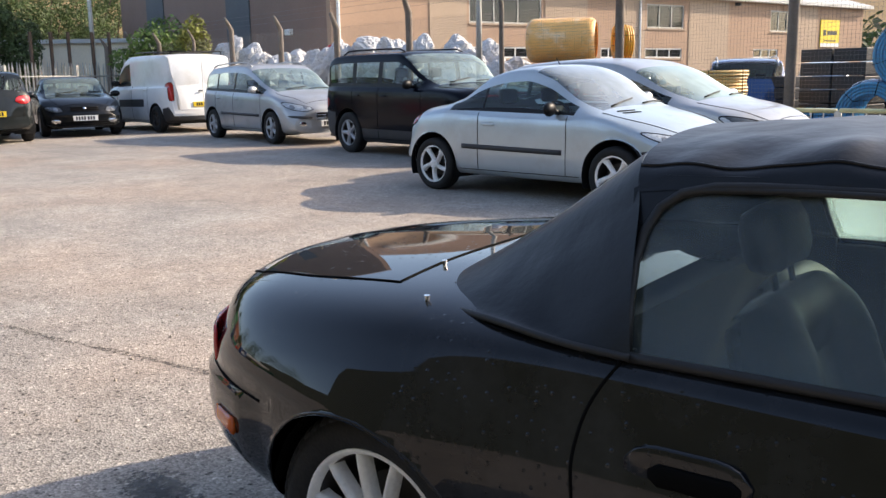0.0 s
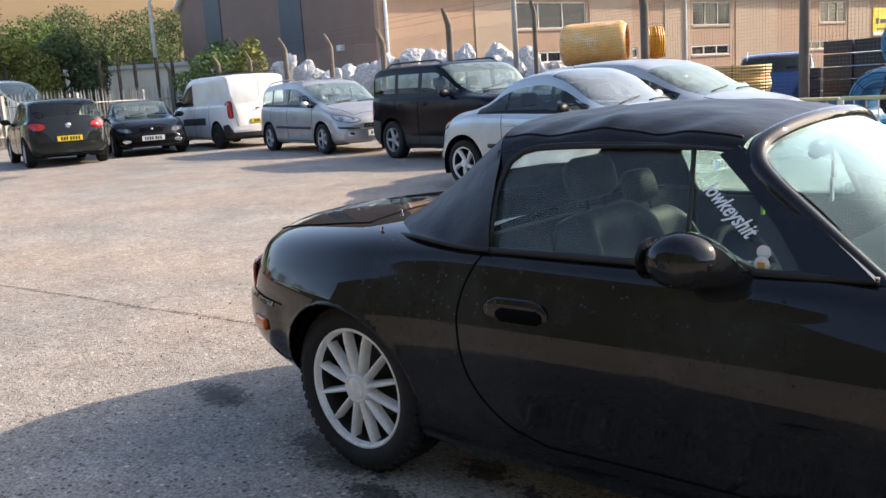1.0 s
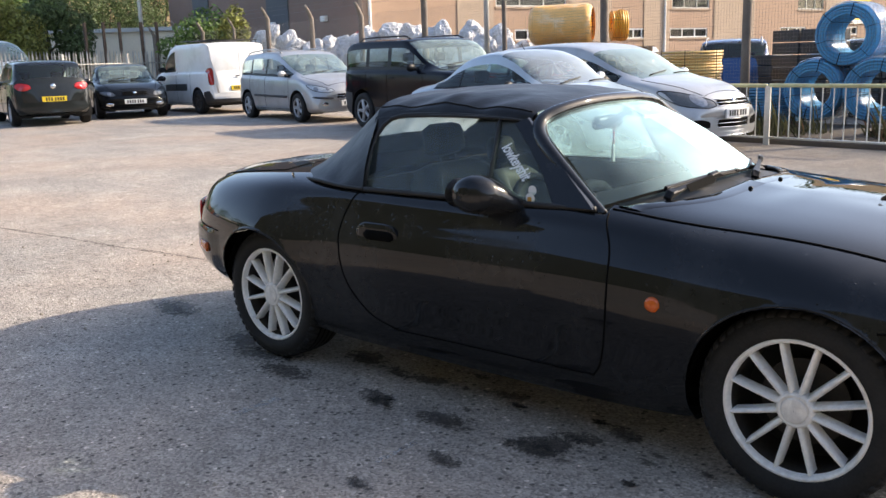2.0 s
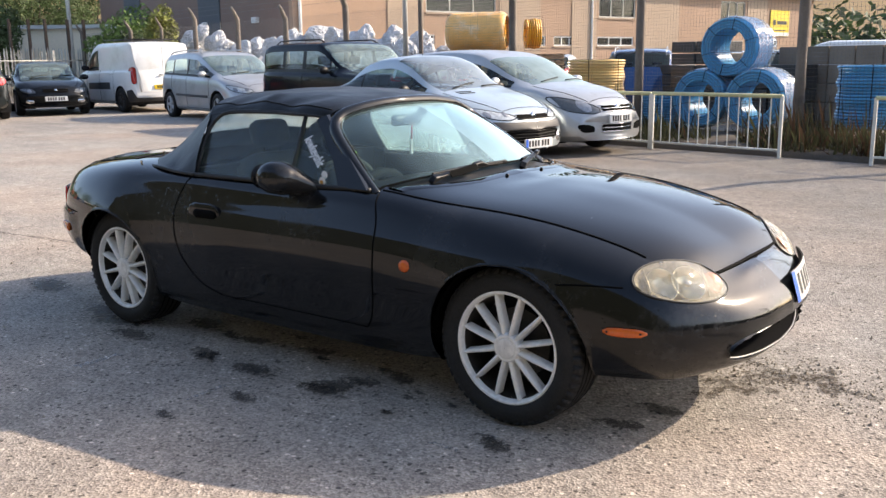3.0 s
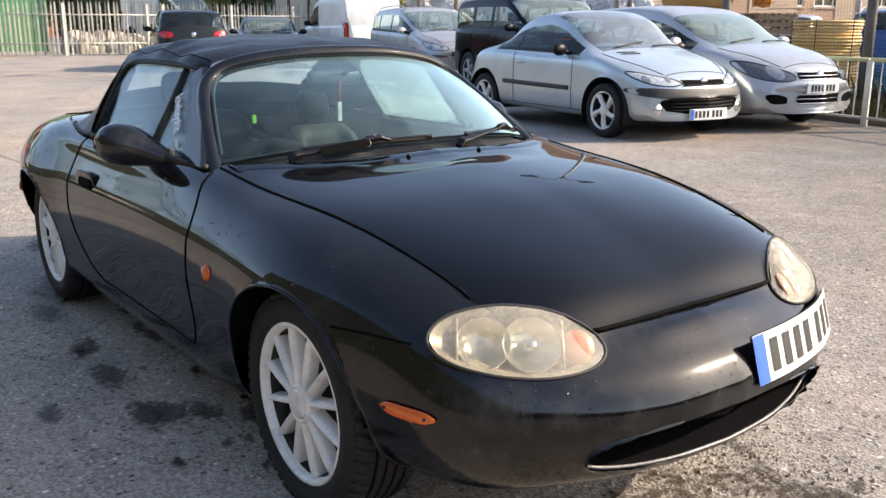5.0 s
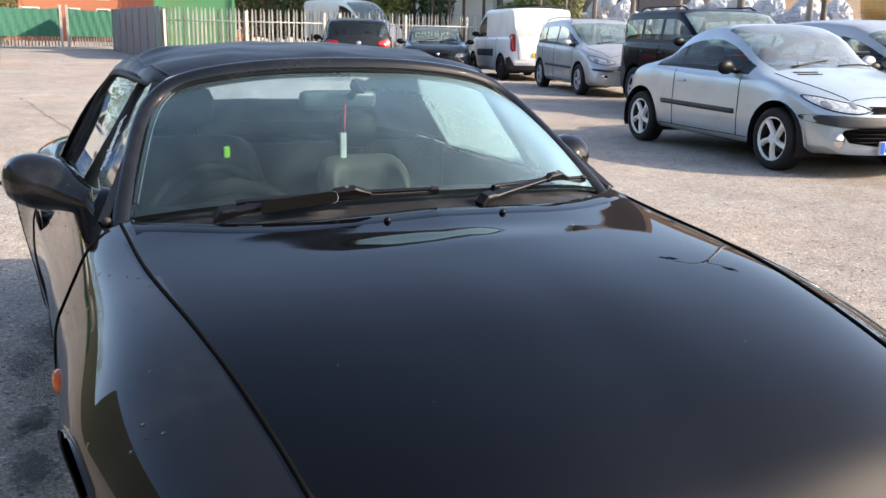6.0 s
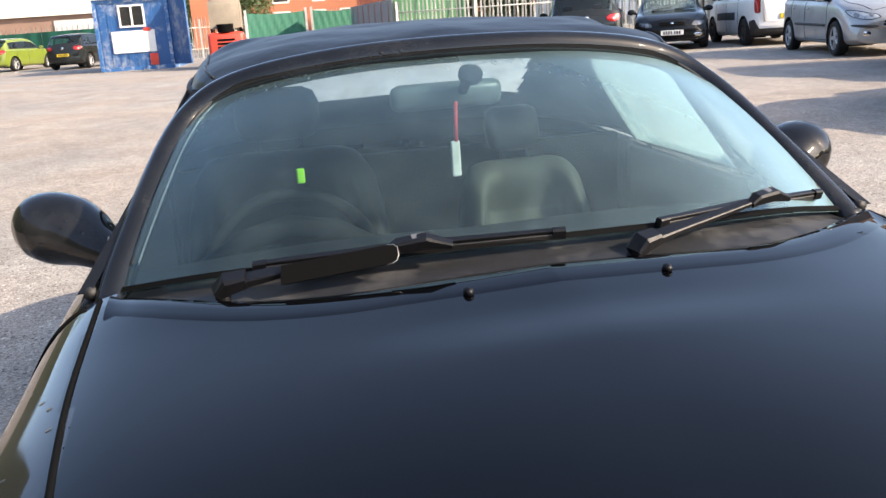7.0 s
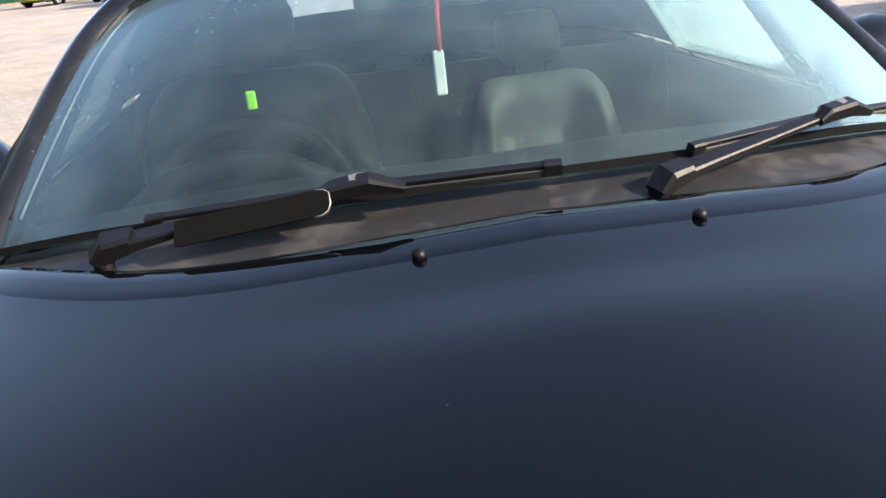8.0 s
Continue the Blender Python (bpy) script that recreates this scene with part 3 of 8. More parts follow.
# mouth: dark duct, bar and silver lower lip
vs, fs = [], []
NM = 48
for i, (k, dx) in enumerate(((.985, -.006), (.93, -.05), (.9, -.16), (.0, -.18))):
    for q in range(NM):
        a = 2 * math.pi * q / NM
        ca, sa = (math.copysign(abs(t) ** (2 / 2.7), t) for t in (math.cos(a), math.sin(a)))
        y, z = MOUTH_W * ca * k, MOUTH_Z + MOUTH_H * sa * k
        hit = on_body((2.4, MOUTH_W * ca * 1.05, MOUTH_Z + MOUTH_H * sa * 1.08), (-1, 0, 0))
        vs.append(((hit.x if hit else 1.8) + dx, y, z))
for i in range(3):
    for q in range(NM):
        fs.append((i * NM + q, i * NM + (q + 1) % NM, (i + 1) * NM + (q + 1) % NM, (i + 1) * NM + q))
part("air_intake", mesh_of("air_intake", vs, fs), M["black_plastic"], roadster, "dark oval air intake")
low = [Vector(vs[q]) + Vector((0.006, 0, 0)) for q in range(NM // 2 + 1, NM)]
part("intake_lip", tube(low, .0045, 8), mat("worn_lip", (.15, .15, .155), .4, .2, .5, 20, 90), roadster, "scuffed grey lower lip")
part("intake_bar", tube([(1.75, -.36, .335), (1.84, 0, .325), (1.75, .36, .335)], .009, 8), M["seam"], roadster)

# lamps on the sides
for s in (-1, 1):
    pts = [on_body((x, 1.2 * s, .415), (0, -s, 0), .006) for x in np.linspace(1.50, 1.635, 9)]
    part("side_marker", tube([p for p in pts if p], [.004, .0125, .0145, .0150, .0150, .0150, .0145, .0125, .004], 14, squash=(.40, 1)), M["orange_lens"], roadster, "orange side marker lens")
    for q in (pts[1], pts[-2]):
        part("marker_screw", cylm(.0036, q, q + Vector((0, s * .0072, 0)), 10), M["black_plastic"], roadster)
    pts = [on_body((x, 1.2 * s, .455), (0, -s, 0), .004) for x in np.linspace(-1.66, -1.555, 7)]
    part("rear_side_marker", tube([p for p in pts if p], .022, 12, squash=(.4, 1)), M["orange_lens"], roadster, "orange rear side marker")
    c = on_body((.72, 1.2 * s, .538), (0, -s, 0), 0)
    v, f = lathe([(.001, .012), (.015, .010), (.022, .006), (.025, 0), (.025, -.01)], 24)
    rep = part("side_repeater", mesh_of("side_repeater", [(c.x + q[0], c.y + s * q[1], c.z + q[2] * .95) for q in v], f), M["orange_lens"], roadster, "round orange side repeater")
    # tail lamp wrapping the rear corner
    ctrl = [(-1.76, .66), (-1.84, .60), (-1.905, .50), (-1.95, .36)]
    tl = []
    for x, y in catmull(np.array(ctrl), 14):
        tl.append(near_body((x, s * y, .585), .003))
    part("tail_lamp", tube(tl, [.03] + [.062] * 12 + [.03], 12, squash=(.12, 1)), M["red_lens"], roadster, "red tail lamp")

# wheel wells
for cx in (WB, -WB):
    for s in (-1, 1):
        vs, fs = [], []
        n = 28
        for k in range(n + 1):
            a = math.pi * (.06 + .88 * k / n)
            for y, r in ((.74, .314), (.70, .320), (.45, .321)):
                p = (cx + r * math.cos(a), s * y, .277 + r * math.sin(a))
                vs.append(p)
        for k in range(n):
            for i in range(2):
                fs.append((k * 3 + i, k * 3 + i + 1, k * 3 + 4 + i, k * 3 + 3 + i))
        c = len(vs)
        vs.append((cx, s * .45, .275))
        for k in range(n):
            fs.append((k * 3 + 2, k * 3 + 5, c))
        part("wheel_well", mesh_of("wheel_well", vs, fs), M["seam"], roadster)
        lip = []
        for k in range(33):
            a = math.pi * (.04 + .92 * k / 32)
            q = Vector((cx + .317 * math.cos(a), s * 1.2, .277 + .317 * math.sin(a)))
            h = on_body(q, (0, -s, 0), -.002)
            if h and abs(h.y) > .55:
                lip.append(h)
        part("arch_lip", tube(lip, .004, 8), M["black_paint"], roadster)
# floor pan that closes the car underneath
part("floor_pan", boxm(-1.5, 1.35, -.56, .56, .185, .22), M["interior"], roadster)


def make_wheel(owner, name, r, rim, width, spokes, at, side, spoke_mat, style="thin", label=""):
    """One wheel under a car: tyre, rim with spokes, hub cap, brake disc. side is +1 for the left."""
    h = width / 2
    s = side
    pr = [(rim * .99, h * .80), (rim * 1.015, h * .93), (rim * 1.0, h * .97), (rim * .965, h * .96), (rim * .945, h * .90), (rim * .925, h * .74)]
    v, f = lathe(pr, 56)
    w = part(name, mesh_of(name, [(q[0], q[1] * s, q[2]) for q in v], f), spoke_mat, owner, label)
    w.location = at
    pr = [(rim * .97, -h * .8), (rim * 1.02, -h * .98), (rim + (r - rim) * .5, -h * 1.06), (r - .02, -h * .96), (r - .006, -h * .8), (r, -h * .5), (r, h * .5), (r - .006, h * .8), (r - .02, h * .96), (rim + (r - rim) * .5, h * 1.06), (rim * 1.02, h * .98), (rim * .97, h * .8)]
    v, f = lathe(pr, 56)
    part("tyre", mesh_of("tyre", [(q[0], q[1] * s, q[2]) for q in v], f), M["tyre"], w)
    # tread grooves
    for y in (-.45, -.15, .15, .45):
        v, f = lathe([(r + .0012, h * y - .004), (r + .0012, h * y + .004)], 40)
        part("tread_groove", mesh_of("tread_groove", v, f), M["seam"], w)
    if owner == roadster:
        for sh in (-1, 1):
            vs, fs = [], []
            for k in range(52):
                a = 2 * math.pi * k / 52
                for da in (-.040, .040):
                    for rr, yy in ((r + .001, .52), (r - .002, .80), (r - .014, .985), (r - .022, .95), (r - .010, .52)):
                        b = a + da + .10 * (yy - .52)
                        vs.append((rr * math.cos(b), sh * h * yy, rr * math.sin(b)))
                n = k * 10
                fs += [tuple(range(n, n + 5)), tuple(range(n + 9, n + 4, -1))] + [(n + i, n + 5 + i, n + 5 + (i + 1) % 5, n + (i + 1) % 5) for i in range(5)]
            part("shoulder_tread", mesh_of("shoulder_tread", vs, fs), M["tyre"], w)
    v, f = lathe([(rim * .925, h * .74), (rim * .90, h * .4), (rim * .88, -h * .5), (rim * .96, -h * .8)], 40)
    part("rim_barrel", mesh_of("rim_barrel", [(q[0], q[1] * s, q[2]) for q in v], f), M["steel_dark"], w)
    bm = bmesh.new()
    cyl(bm, rim * .62, (0, s * h * -.1, 0), (0, s * h * .02, 0), 32)
    part("brake_disc", bm, M["steel_dark"], w)
    bm = bmesh.new()
    cyl(bm, rim * .9, (0, -s * h * .55, 0), (0, -s * h * .5, 0), 32)
    part("backplate", bm, M["interior"], w)
    for k in range(spokes):
        a = 2 * math.pi * (k + .5) / spokes
        if style == "thin":
            pts = [(.10, .80), (.22, .86), (.5, .86), (.8, .84), (.955, .80)]
            ww = [.050, .060, .056, .050, .048]
        elif style == "twist":
            pts = [(.12, .8), (.4, .84), (.7, .84), (.95, .8)]
            ww = [.14, .12, .135, .19]
        else:
            pts = [(.12, .80), (.4, .86), (.7, .84), (.95, .8)]
            ww = [.16, .15, .16, .20]
        tw = .35 if style == "twist" else 0
        vs, fs = [], []
        for (q, y), wd in zip(pts, ww):
            aa = a + tw * q
            c, sn = math.cos(aa), math.sin(aa)
            for du, dy in ((-1, -.34), (-.80, -.12), (-.34, .05), (.34, .05), (.80, -.12), (1, -.34)):
                t = du * wd * rim
                vs.append((c * q * rim - sn * t, s * h * (y + dy), sn * q * rim + c * t))
        n = 6
        for i in range(len(pts) - 1):
            for j in range(n - 1):
                fs.append((i * n + j, i * n + j + 1, i * n + n + j + 1, i * n + n + j))
        part("spoke", mesh_of("spoke", vs, fs), spoke_mat, w)
    pr = [(0.001, h * .985), (rim * .16, h * .98), (rim * .178, h * .965), (rim * .182, h * .93), (rim * .195, h * .93), (rim * .205, h * .96), (rim * .235, h * .95), (rim * .262, h * .86), (rim * .262, h * .5)]
    v, f = lathe(pr, 32)
    part("hub_cap", mesh_of("hub_cap", [(q[0], q[1] * s, q[2]) for q in v], f), spoke_mat, w)
    return w


for cx in (WB, -WB):
    for s in (-1, 1):
        make_wheel(roadster, "wheel", R_TYRE, .2035, .195, 12, (cx, s * .645, R_TYRE), s, M["alloy"])

# ---- soft top ----
def soft_grid(net, nu, nv):
    g = catmull(np.array(net, float), nu)
    return np.stack([catmull(q, nv) for q in g])


def grid_mesh(name, g, both=True, thick=0.0, keep=None):
    """Mesh of a half grid (y >= 0) with its mirror image."""
    vs, fs = [], []
    nu, nv = g.shape[:2]
    for s in ((1, -1) if both else (1,)):
        b = len(vs)
        for i in range(nu):
            for j in range(nv):
                x, y, z = g[i, j]
                vs.append((x, s * y, z))
        for i in range(nu - 1):
            for j in range(nv - 1):
                c = (g[i, j] + g[i + 1, j + 1]) / 2
                if keep and not keep(c, i / (nu - 1), j / (nv - 1)):
                    continue
                f = (b + i * nv + j, b + (i + 1) * nv + j, b + (i + 1) * nv + j + 1, b + i * nv + j + 1)
                fs.append(f if s == 1 else f[::-1])
    return mesh_of(name, vs, fs)


ROOF = [
    [(.075, .475, 1.045), (.085, .455, 1.070), (.10, .38, 1.088), (.115, .2, 1.102), (.12, 0, 1.106)],
    [(-.02, .502, 1.058), (-.02, .477, 1.088), (-.02, .39, 1.114), (-.02, .21, 1.133), (-.02, 0, 1.140)],
    [(-.25, .513, 1.064), (-.25, .484, 1.096), (-.25, .39, 1.127), (-.25, .21, 1.149), (-.25, 0, 1.157)],
    [(-.47, .516, 1.060), (-.47, .486, 1.094), (-.47, .39, 1.126), (-.47, .21, 1.147), (-.47, 0, 1.155)],
    [(-.645, .525, 1.044), (-.66, .484, 1.084), (-.68, .39, 1.113), (-.70, .21, 1.133), (-.71, 0, 1.141)],
]
hoop_row = [(-.572, .695, .785), (-.592, .658, .86), (-.612, .602, .95), (-.632, .545, 1.02)] + ROOF[-1][1:]
deck_row = [(-1.04, .60, .790), (-1.075, .57, .797), (-1.10, .53, .803), (-1.125, .47, .808), (-1.145, .40, .812), (-1.16, .31, .815), (-1.17, .16, .818), (-1.175, 0, .820)]
REAR = [hoop_row]
# taut cloth runs almost straight from the hoop down to the deck
for t, foot in ((.34, (-.71, .692, .790)), (.68, (-.88, .665, .800))):
    row = []
    for k, (a, b) in enumerate(zip(hoop_row, deck_row)):
        p = Vector(a).lerp(Vector(b), t)
        p.z -= .010 * math.sin(math.pi * t)
        row.append(tuple(Vector(foot).lerp(p, min(1, k / 2.2))))
    REAR.append(row)
REAR.append(deck_row)


def sag(g, amp=.0065, drape=1.0):
    """Fabric that sags and creases a little between its bows."""
    g = g.copy()
    nu, nv = g.shape[:2]
    for i in range(nu):
        for j in range(nv):
            e = min(1, min(i, nu - 1 - i) / 4, j / 5)
            x, y, z = g[i, j]
            g[i, j, 2] += amp * e * (noise.noise((x * 5, y * 5, 1.7)) + .6 * noise.noise((x * 13, y * 7, 4.1)))
            # bows push up at the edge and the cloth hangs between them
            side = math.exp(-((y - .44) / .085) ** 2) * min(1, j / 3)
            g[i, j, 2] += drape * side * (.013 * math.exp(-((x + .31) / .045) ** 2) - .012 * math.exp(-((x + .47) / .075) ** 2) - .006 * math.exp(-((x + .15) / .07) ** 2))
            g[i, j, 2] += drape * .004 * e * math.sin((x * 1.0 + y * .55) * 38) * math.exp(-((y - .42) / .16) ** 2) * max(0, noise.noise((x * 4, y * 3, 8)) + .3)
    return g


roof_grid = sag(soft_grid(ROOF, 72, 52))
soft_top = part("soft_top", grid_mesh("soft_top", roof_grid), M["soft_top"], roadster, "black fabric soft top with creases")
rg = sag(soft_grid(REAR, 40, 60), .0035, 0)


def rear_pane(c, u, v):
    return .03 < u < .58 and abs(c[1]) < .42


part("rear_quarter", grid_mesh("rear_quarter", rg, keep=lambda c, u, v: not rear_pane(c, u, v)), M["soft_top"], soft_top)
part("rear_window", grid_mesh("rear_window", rg, keep=rear_pane), M["vinyl_window"], soft_top, "cloudy plastic rear window")
for s in (-1, 1):
    e = [(x, s * y, z) for x, y, z in soft_grid(REAR, 40, 60)[:, 0]]
    part("deck_trim", tube(e, .0075, 8), M["rubber"], soft_top)
    # fold ridges of the roof bows
    r = soft_grid(ROOF, 34, 30)
    part("roof_seam", tube([(x, s * y, z + .0012) for x, y, z in roof_grid[3:, 14]], .0034, 6), M["soft_top"], soft_top, "raised piped seam")
    rail = [(x, s * (y + .004), z - .004) for x, y, z in r[:-4, 0]]
    part("roof_rail", tube(rail, .006, 8), M["rubber"], soft_top)

# ---- windscreen, pillars, side glass ----
GB = [(.452, .614, .778), (.54, .45, .808), (.60, .25, .822), (.62, 0, .828)]
GT = [(.080, .480, 1.046), (.125, .36, 1.066), (.148, .2, 1.083), (.155, 0, 1.088)]
gb, gt = catmull(np.array(GB), 24), catmull(np.array(GT), 24)
ws = np.stack([gb + (gt - gb) * t + np.array((.012, 0, .014)) * math.sin(math.pi * t) for t in np.linspace(0, 1, 18)])
windscreen = part("windscreen", grid_mesh("windscreen", ws[:, ::1]), M["windscreen"], roadster, "dusty wet windscreen with a green tint")
half = [(.462, .630, .755), (.398, .614, .803), (.276, .573, .893), (.178, .535, .965), (.124, .496, 1.012), (.106, .438, 1.050), (.118, .34, 1.076), (.133, .18, 1.094), (.139, 0, 1.099)]
sweep = catmull(np.array(half + [(x, -y, z) for x, y, z in half[:-1][::-1]]), 90)
part("windscreen_frame", tube([tuple(p) for p in sweep], .026, 14), M["black_paint"], roadster, "black painted windscreen surround")
mid = np.array((.32, 0, .93))
for k, lift, r, m in ((.962, .015, .0045, "rubber"), (.948, .012, .0018, "alloy_dull")):
    part("glass_seal", tube([tuple(mid + (p - mid) * k + np.array((.6, 0, .8)) * lift) for p in sweep[5:-5]], r, 6), M[m], windscreen)
# cowl panel and frit band under the glass
cowl, edge = [], []
for x, y, z in catmull(np.array(GB), 24):
    q = on_body((bonnet_edge(y) + .022, min(y, .60), 1.3), (0, 0, -1), 0)
    edge.append((q.x - .006, y, q.z + .001))
    a, b = np.array((x - .03, y, z - .006)), np.array((q.x + .01, y, q.z - .012))
    cowl.append([a + (b - a) * t - np.array((0, 0, .006 * math.sin(math.pi * t))) for t in (0, .25, .5, .75, 1)])
cowl = np.array(cowl).transpose(1, 0, 2)
rim = []
for x, y, z in catmull(np.array(GB), 30):
    y2 = min(y, .60)
    be = bonnet_edge(y)
    p0, p1 = on_body((be + .026, y2, 1.3), (0, 0, -1), 0), on_body((be + .05, y2, 1.3), (0, 0, -1), 0)
    k = (p1.z - p0.z) / (p1.x - p0.x)
    lip = [(be + d, y, p0.z + k * (be + d - p0.x) + dz) for d, dz in ((-.021, -.012), (-.020, -.001), (-.008, .0012), (.012, .0014))]
    for d, dz in ((.026, .0011), (.042, .0006), (.060, -.003)):
        lip.append((be + d, y, on_body((be + d, y2, 1.3), (0, 0, -1), 0).z + dz))
    rim.append(lip)
part("bonnet_rim", grid_mesh("bonnet_rim", np.array(rim).transpose(1, 0, 2)), M["bonnet_paint_dim"], roadster)
part("cowl", grid_mesh("cowl", cowl), M["cowl_dust"], roadster, "weathered grey-black plastic cowl")
frit = np.stack([gb + (gt - gb) * t + np.array((.004, 0, .004)) for t in (0.0, .012, .024)])
part("glass_border", grid_mesh("glass_border", frit), M["seam"], windscreen)


def side_sheet(pts, s, t=.004):
    bm = bmesh.new()
    vs = [bm.verts.new((x, s * y, z)) for x, y, z in pts]
    f = bm.faces.new(vs)
    r = bmesh.ops.extrude_face_region(bm, geom=[f])
    bmesh.ops.translate(bm, vec=(0, -s * t, 0), verts=[q for q in r["geom"] if isinstance(q, bmesh.types.BMVert)])
    return bm


def gy(z, x=-.5):
    """The side glass leans in with height, more so towards the pillar."""
    return .668 - (z - .785) * (.57 + .09 * min(1.0, max(0.0, (x + .35) / .4)))


for s in (-1, 1):
    door = shell["door_r"] if s == -1 else shell["door_l"]
    rear = [(-.585, .785), (-.602, .86), (-.612, .93), (-.608, .98), (-.590, 1.020), (-.556, 1.046), (-.50, 1.059), (-.42, 1.063), (-.25, 1.064), (-.045, 1.056), (.012, .785)]
    part("door_glass", side_sheet([(x, gy(z, x), z) for x, z in rear], s), M["door_glass"] if s == -1 else M["misted_glass"], door, "side window speckled with water drops" if s == -1 else "side window misted over on the sunny side")
    gus = rear[2:8] + [(-.42, 1.080), (-.60, 1.075), (-.655, 1.050), (-.640, .99), (-.622, .93)]
    part("window_gusset", side_sheet([(x, gy(z, x) + .003, z) for x, z in gus], s, .006), M["soft_top"], soft_top)
    part("window_welt", tube([(x - .004, s * (gy(z, x) + .004), z) for x, z in rear[:10]], .009, 8), M["rubber"], soft_top)
    front = [(.022, .785), (-.035, 1.048), (.03, 1.040), (.12, .965), (.21, .885), (.30, .800), (.31, .785)]
    q = part("quarter_glass", side_sheet([(x, gy(z, x), z) for x, z in front], s), M["door_glass"], door)
    bar = [(.017, gy(.78, .017) + .002, .78), (-.012, gy(.92, -.01) + .002, .92), (-.04, gy(1.05, -.04) + .002, 1.05)]
    part("window_divider", tube([(x, s * y, z) for x, y, z in bar], .013, 8, squash=(.5, 1)), M["rubber"], door)
    belt = [(-.58, .688, .784), (-.2, .678, .783), (.2, .674, .783), (.45, .655, .783)]
    part("belt_seal", tube([(x, s * y, z) for x, y, z in catmull(np.array(belt), 20)], .010, 8), M["rubber"], door)
    sail = [(.30, .785), (.21, .885), (.12, .965), (.03, 1.038), (.075, 1.058), (.165, .99), (.28, .908), (.40, .822), (.45, .785)]
    part("sail_panel", side_sheet([(x, gy(z, x) + .006, z) for x, z in sail], s, .02), M["black_paint"], door)
    # mirror: pod that tapers into its foot
    C = catmull(np.array([(.160, .632, .768, .034), (.152, .662, .774, .033), (.132, .696, .786, .039), (.104, .730, .802, .050), (.080, .762, .813, .057), (.062, .800, .822, .058), (.052, .836, .821, .051), (.048, .862, .819, .034), (.047, .874, .818, .012), (.047, .8755, .818, .003)]), 36)
    for q in C:
        out = min(1, max(0, (q[1] - .66) / .10))
        q[3] *= 1 + .20 * out
        q[1] = .632 + (q[1] - .632) * (.92 if s == -1 else .80)
    pod = part("mirror", tube([(q[0], s * q[1], q[2]) for q in C], [max(.003, q[3]) for q in C], 22, squash=(1.18, .97)), M["black_paint"], roadster, "black rounded door mirror")
    bm = bmesh.new()
    bmesh.ops.create_circle(bm, cap_ends=True, radius=1, segments=28)
    bmesh.ops.transform(bm, matrix=pose(-.016, s * (.632 + .168 * (.92 if s == -1 else .80)), .822, 0, 0, 12 * s) @ pose(0, 0, 0, 0, 90, 0) @ Matrix.Diagonal((.050, .054, 1, 1)), verts=bm.verts)
    part("mirror_glass", bm, M["chrome"], pod)
    # door handle: recess, flap and lock
    c = on_body((-.44, 1.2 * s, .628), (0, -s, 0), .001)
    hp = [on_body((x, 1.2 * s, .628), (0, -s, 0), .001) for x in np.linspace(-.545, -.335, 12)]
    part("handle_recess", tube(hp, [.012, .034, .042, .045, .045, .045, .045, .045, .045, .042, .034, .012], 12, squash=(.12, 1)), M["black_paint"], door)
    hp = [on_body((x, 1.2 * s, .624), (0, -s, 0), .006) for x in np.linspace(-.50, -.35, 10)]
    part("door_handle", tube(hp, [.008] + [.020] * 8 + [.008], 10, squash=(.3, 1)), M["seam"], door)
    k = on_body((-.512, 1.2 * s, .638), (0, -s, 0), .004)
    part("door_lock", cylm(.0065, (k.x, k.y, k.z), (k.x, k.y + s * .004, k.z), 14), M["alloy_dull"], door)
    # soft top studs on the deck
    for x, y in ((-1.06, .63), (-1.19, .40)):
        p = on_body((x, s * y, 1.3), (0, 0, -1), 0)
        if p:
            part("tonneau_stud", cylm(.005, p, p + Vector((0, 0, .012)), 10, .0065), M["chrome"], roadster)

# wipers, washer jets, aerial base
for y in (-.126, .152):
    p = on_body((.744, y, 1.3), (0, 0, -1), 0)
    bm = bmesh.new()
    bmesh.ops.create_uvsphere(bm, u_segments=14, v_segments=8, radius=.0072, matrix=Matrix.Translation(p + Vector((0, 0, .003))) @ Matrix.Diagonal((1.15, 1.0, .9, 1)))
    part("washer_jet", bm, M["black_plastic"], roadster, smooth=True)


def on_glass(x_hint, y, t, lift):
    """A place on the windscreen at height fraction t and sideways place y, lifted off it."""
    row = ws[int(round(t * (len(ws) - 1)))]
    ys = row[::-1, 1]
    x = float(np.interp(abs(y), ys, row[::-1, 0]))
    z = float(np.interp(abs(y), ys, row[::-1, 2]))
    return Vector((x + lift * .6, y, z + lift * .75))


def flat_bar(pts, widths, heights, bm=None):
    """A bar of chamfered rectangular section along a line of points."""
    bm = bm or bmesh.new()
    pts = [Vector(p) for p in pts]
    rings = []
    for i, p in enumerate(pts):
        t = (pts[min(i + 1, len(pts) - 1)] - pts[max(i - 1, 0)]).normalized()
        side = t.cross(Vector((.35, 0, .94))).normalized()
        up = side.cross(t)
        w, h = widths[i] / 2, heights[i] / 2
        c = min(w, h) * .35
        sec = ((w, h - c), (w - c, h), (c - w, h), (-w, h - c), (-w, c - h), (c - w, -h), (w - c, -h), (w, c - h))
        rings.append([bm.verts.new(p + side * u + up * v) for u, v in sec])
    for r0, r1 in zip(rings, rings[1:]):
        for j in range(8):
            bm.faces.new((r0[j], r0[(j + 1) % 8], r1[(j + 1) % 8], r1[j]))
    bm.faces.new(rings[0][::-1])
    bm.faces.new(rings[-1])
    return bm


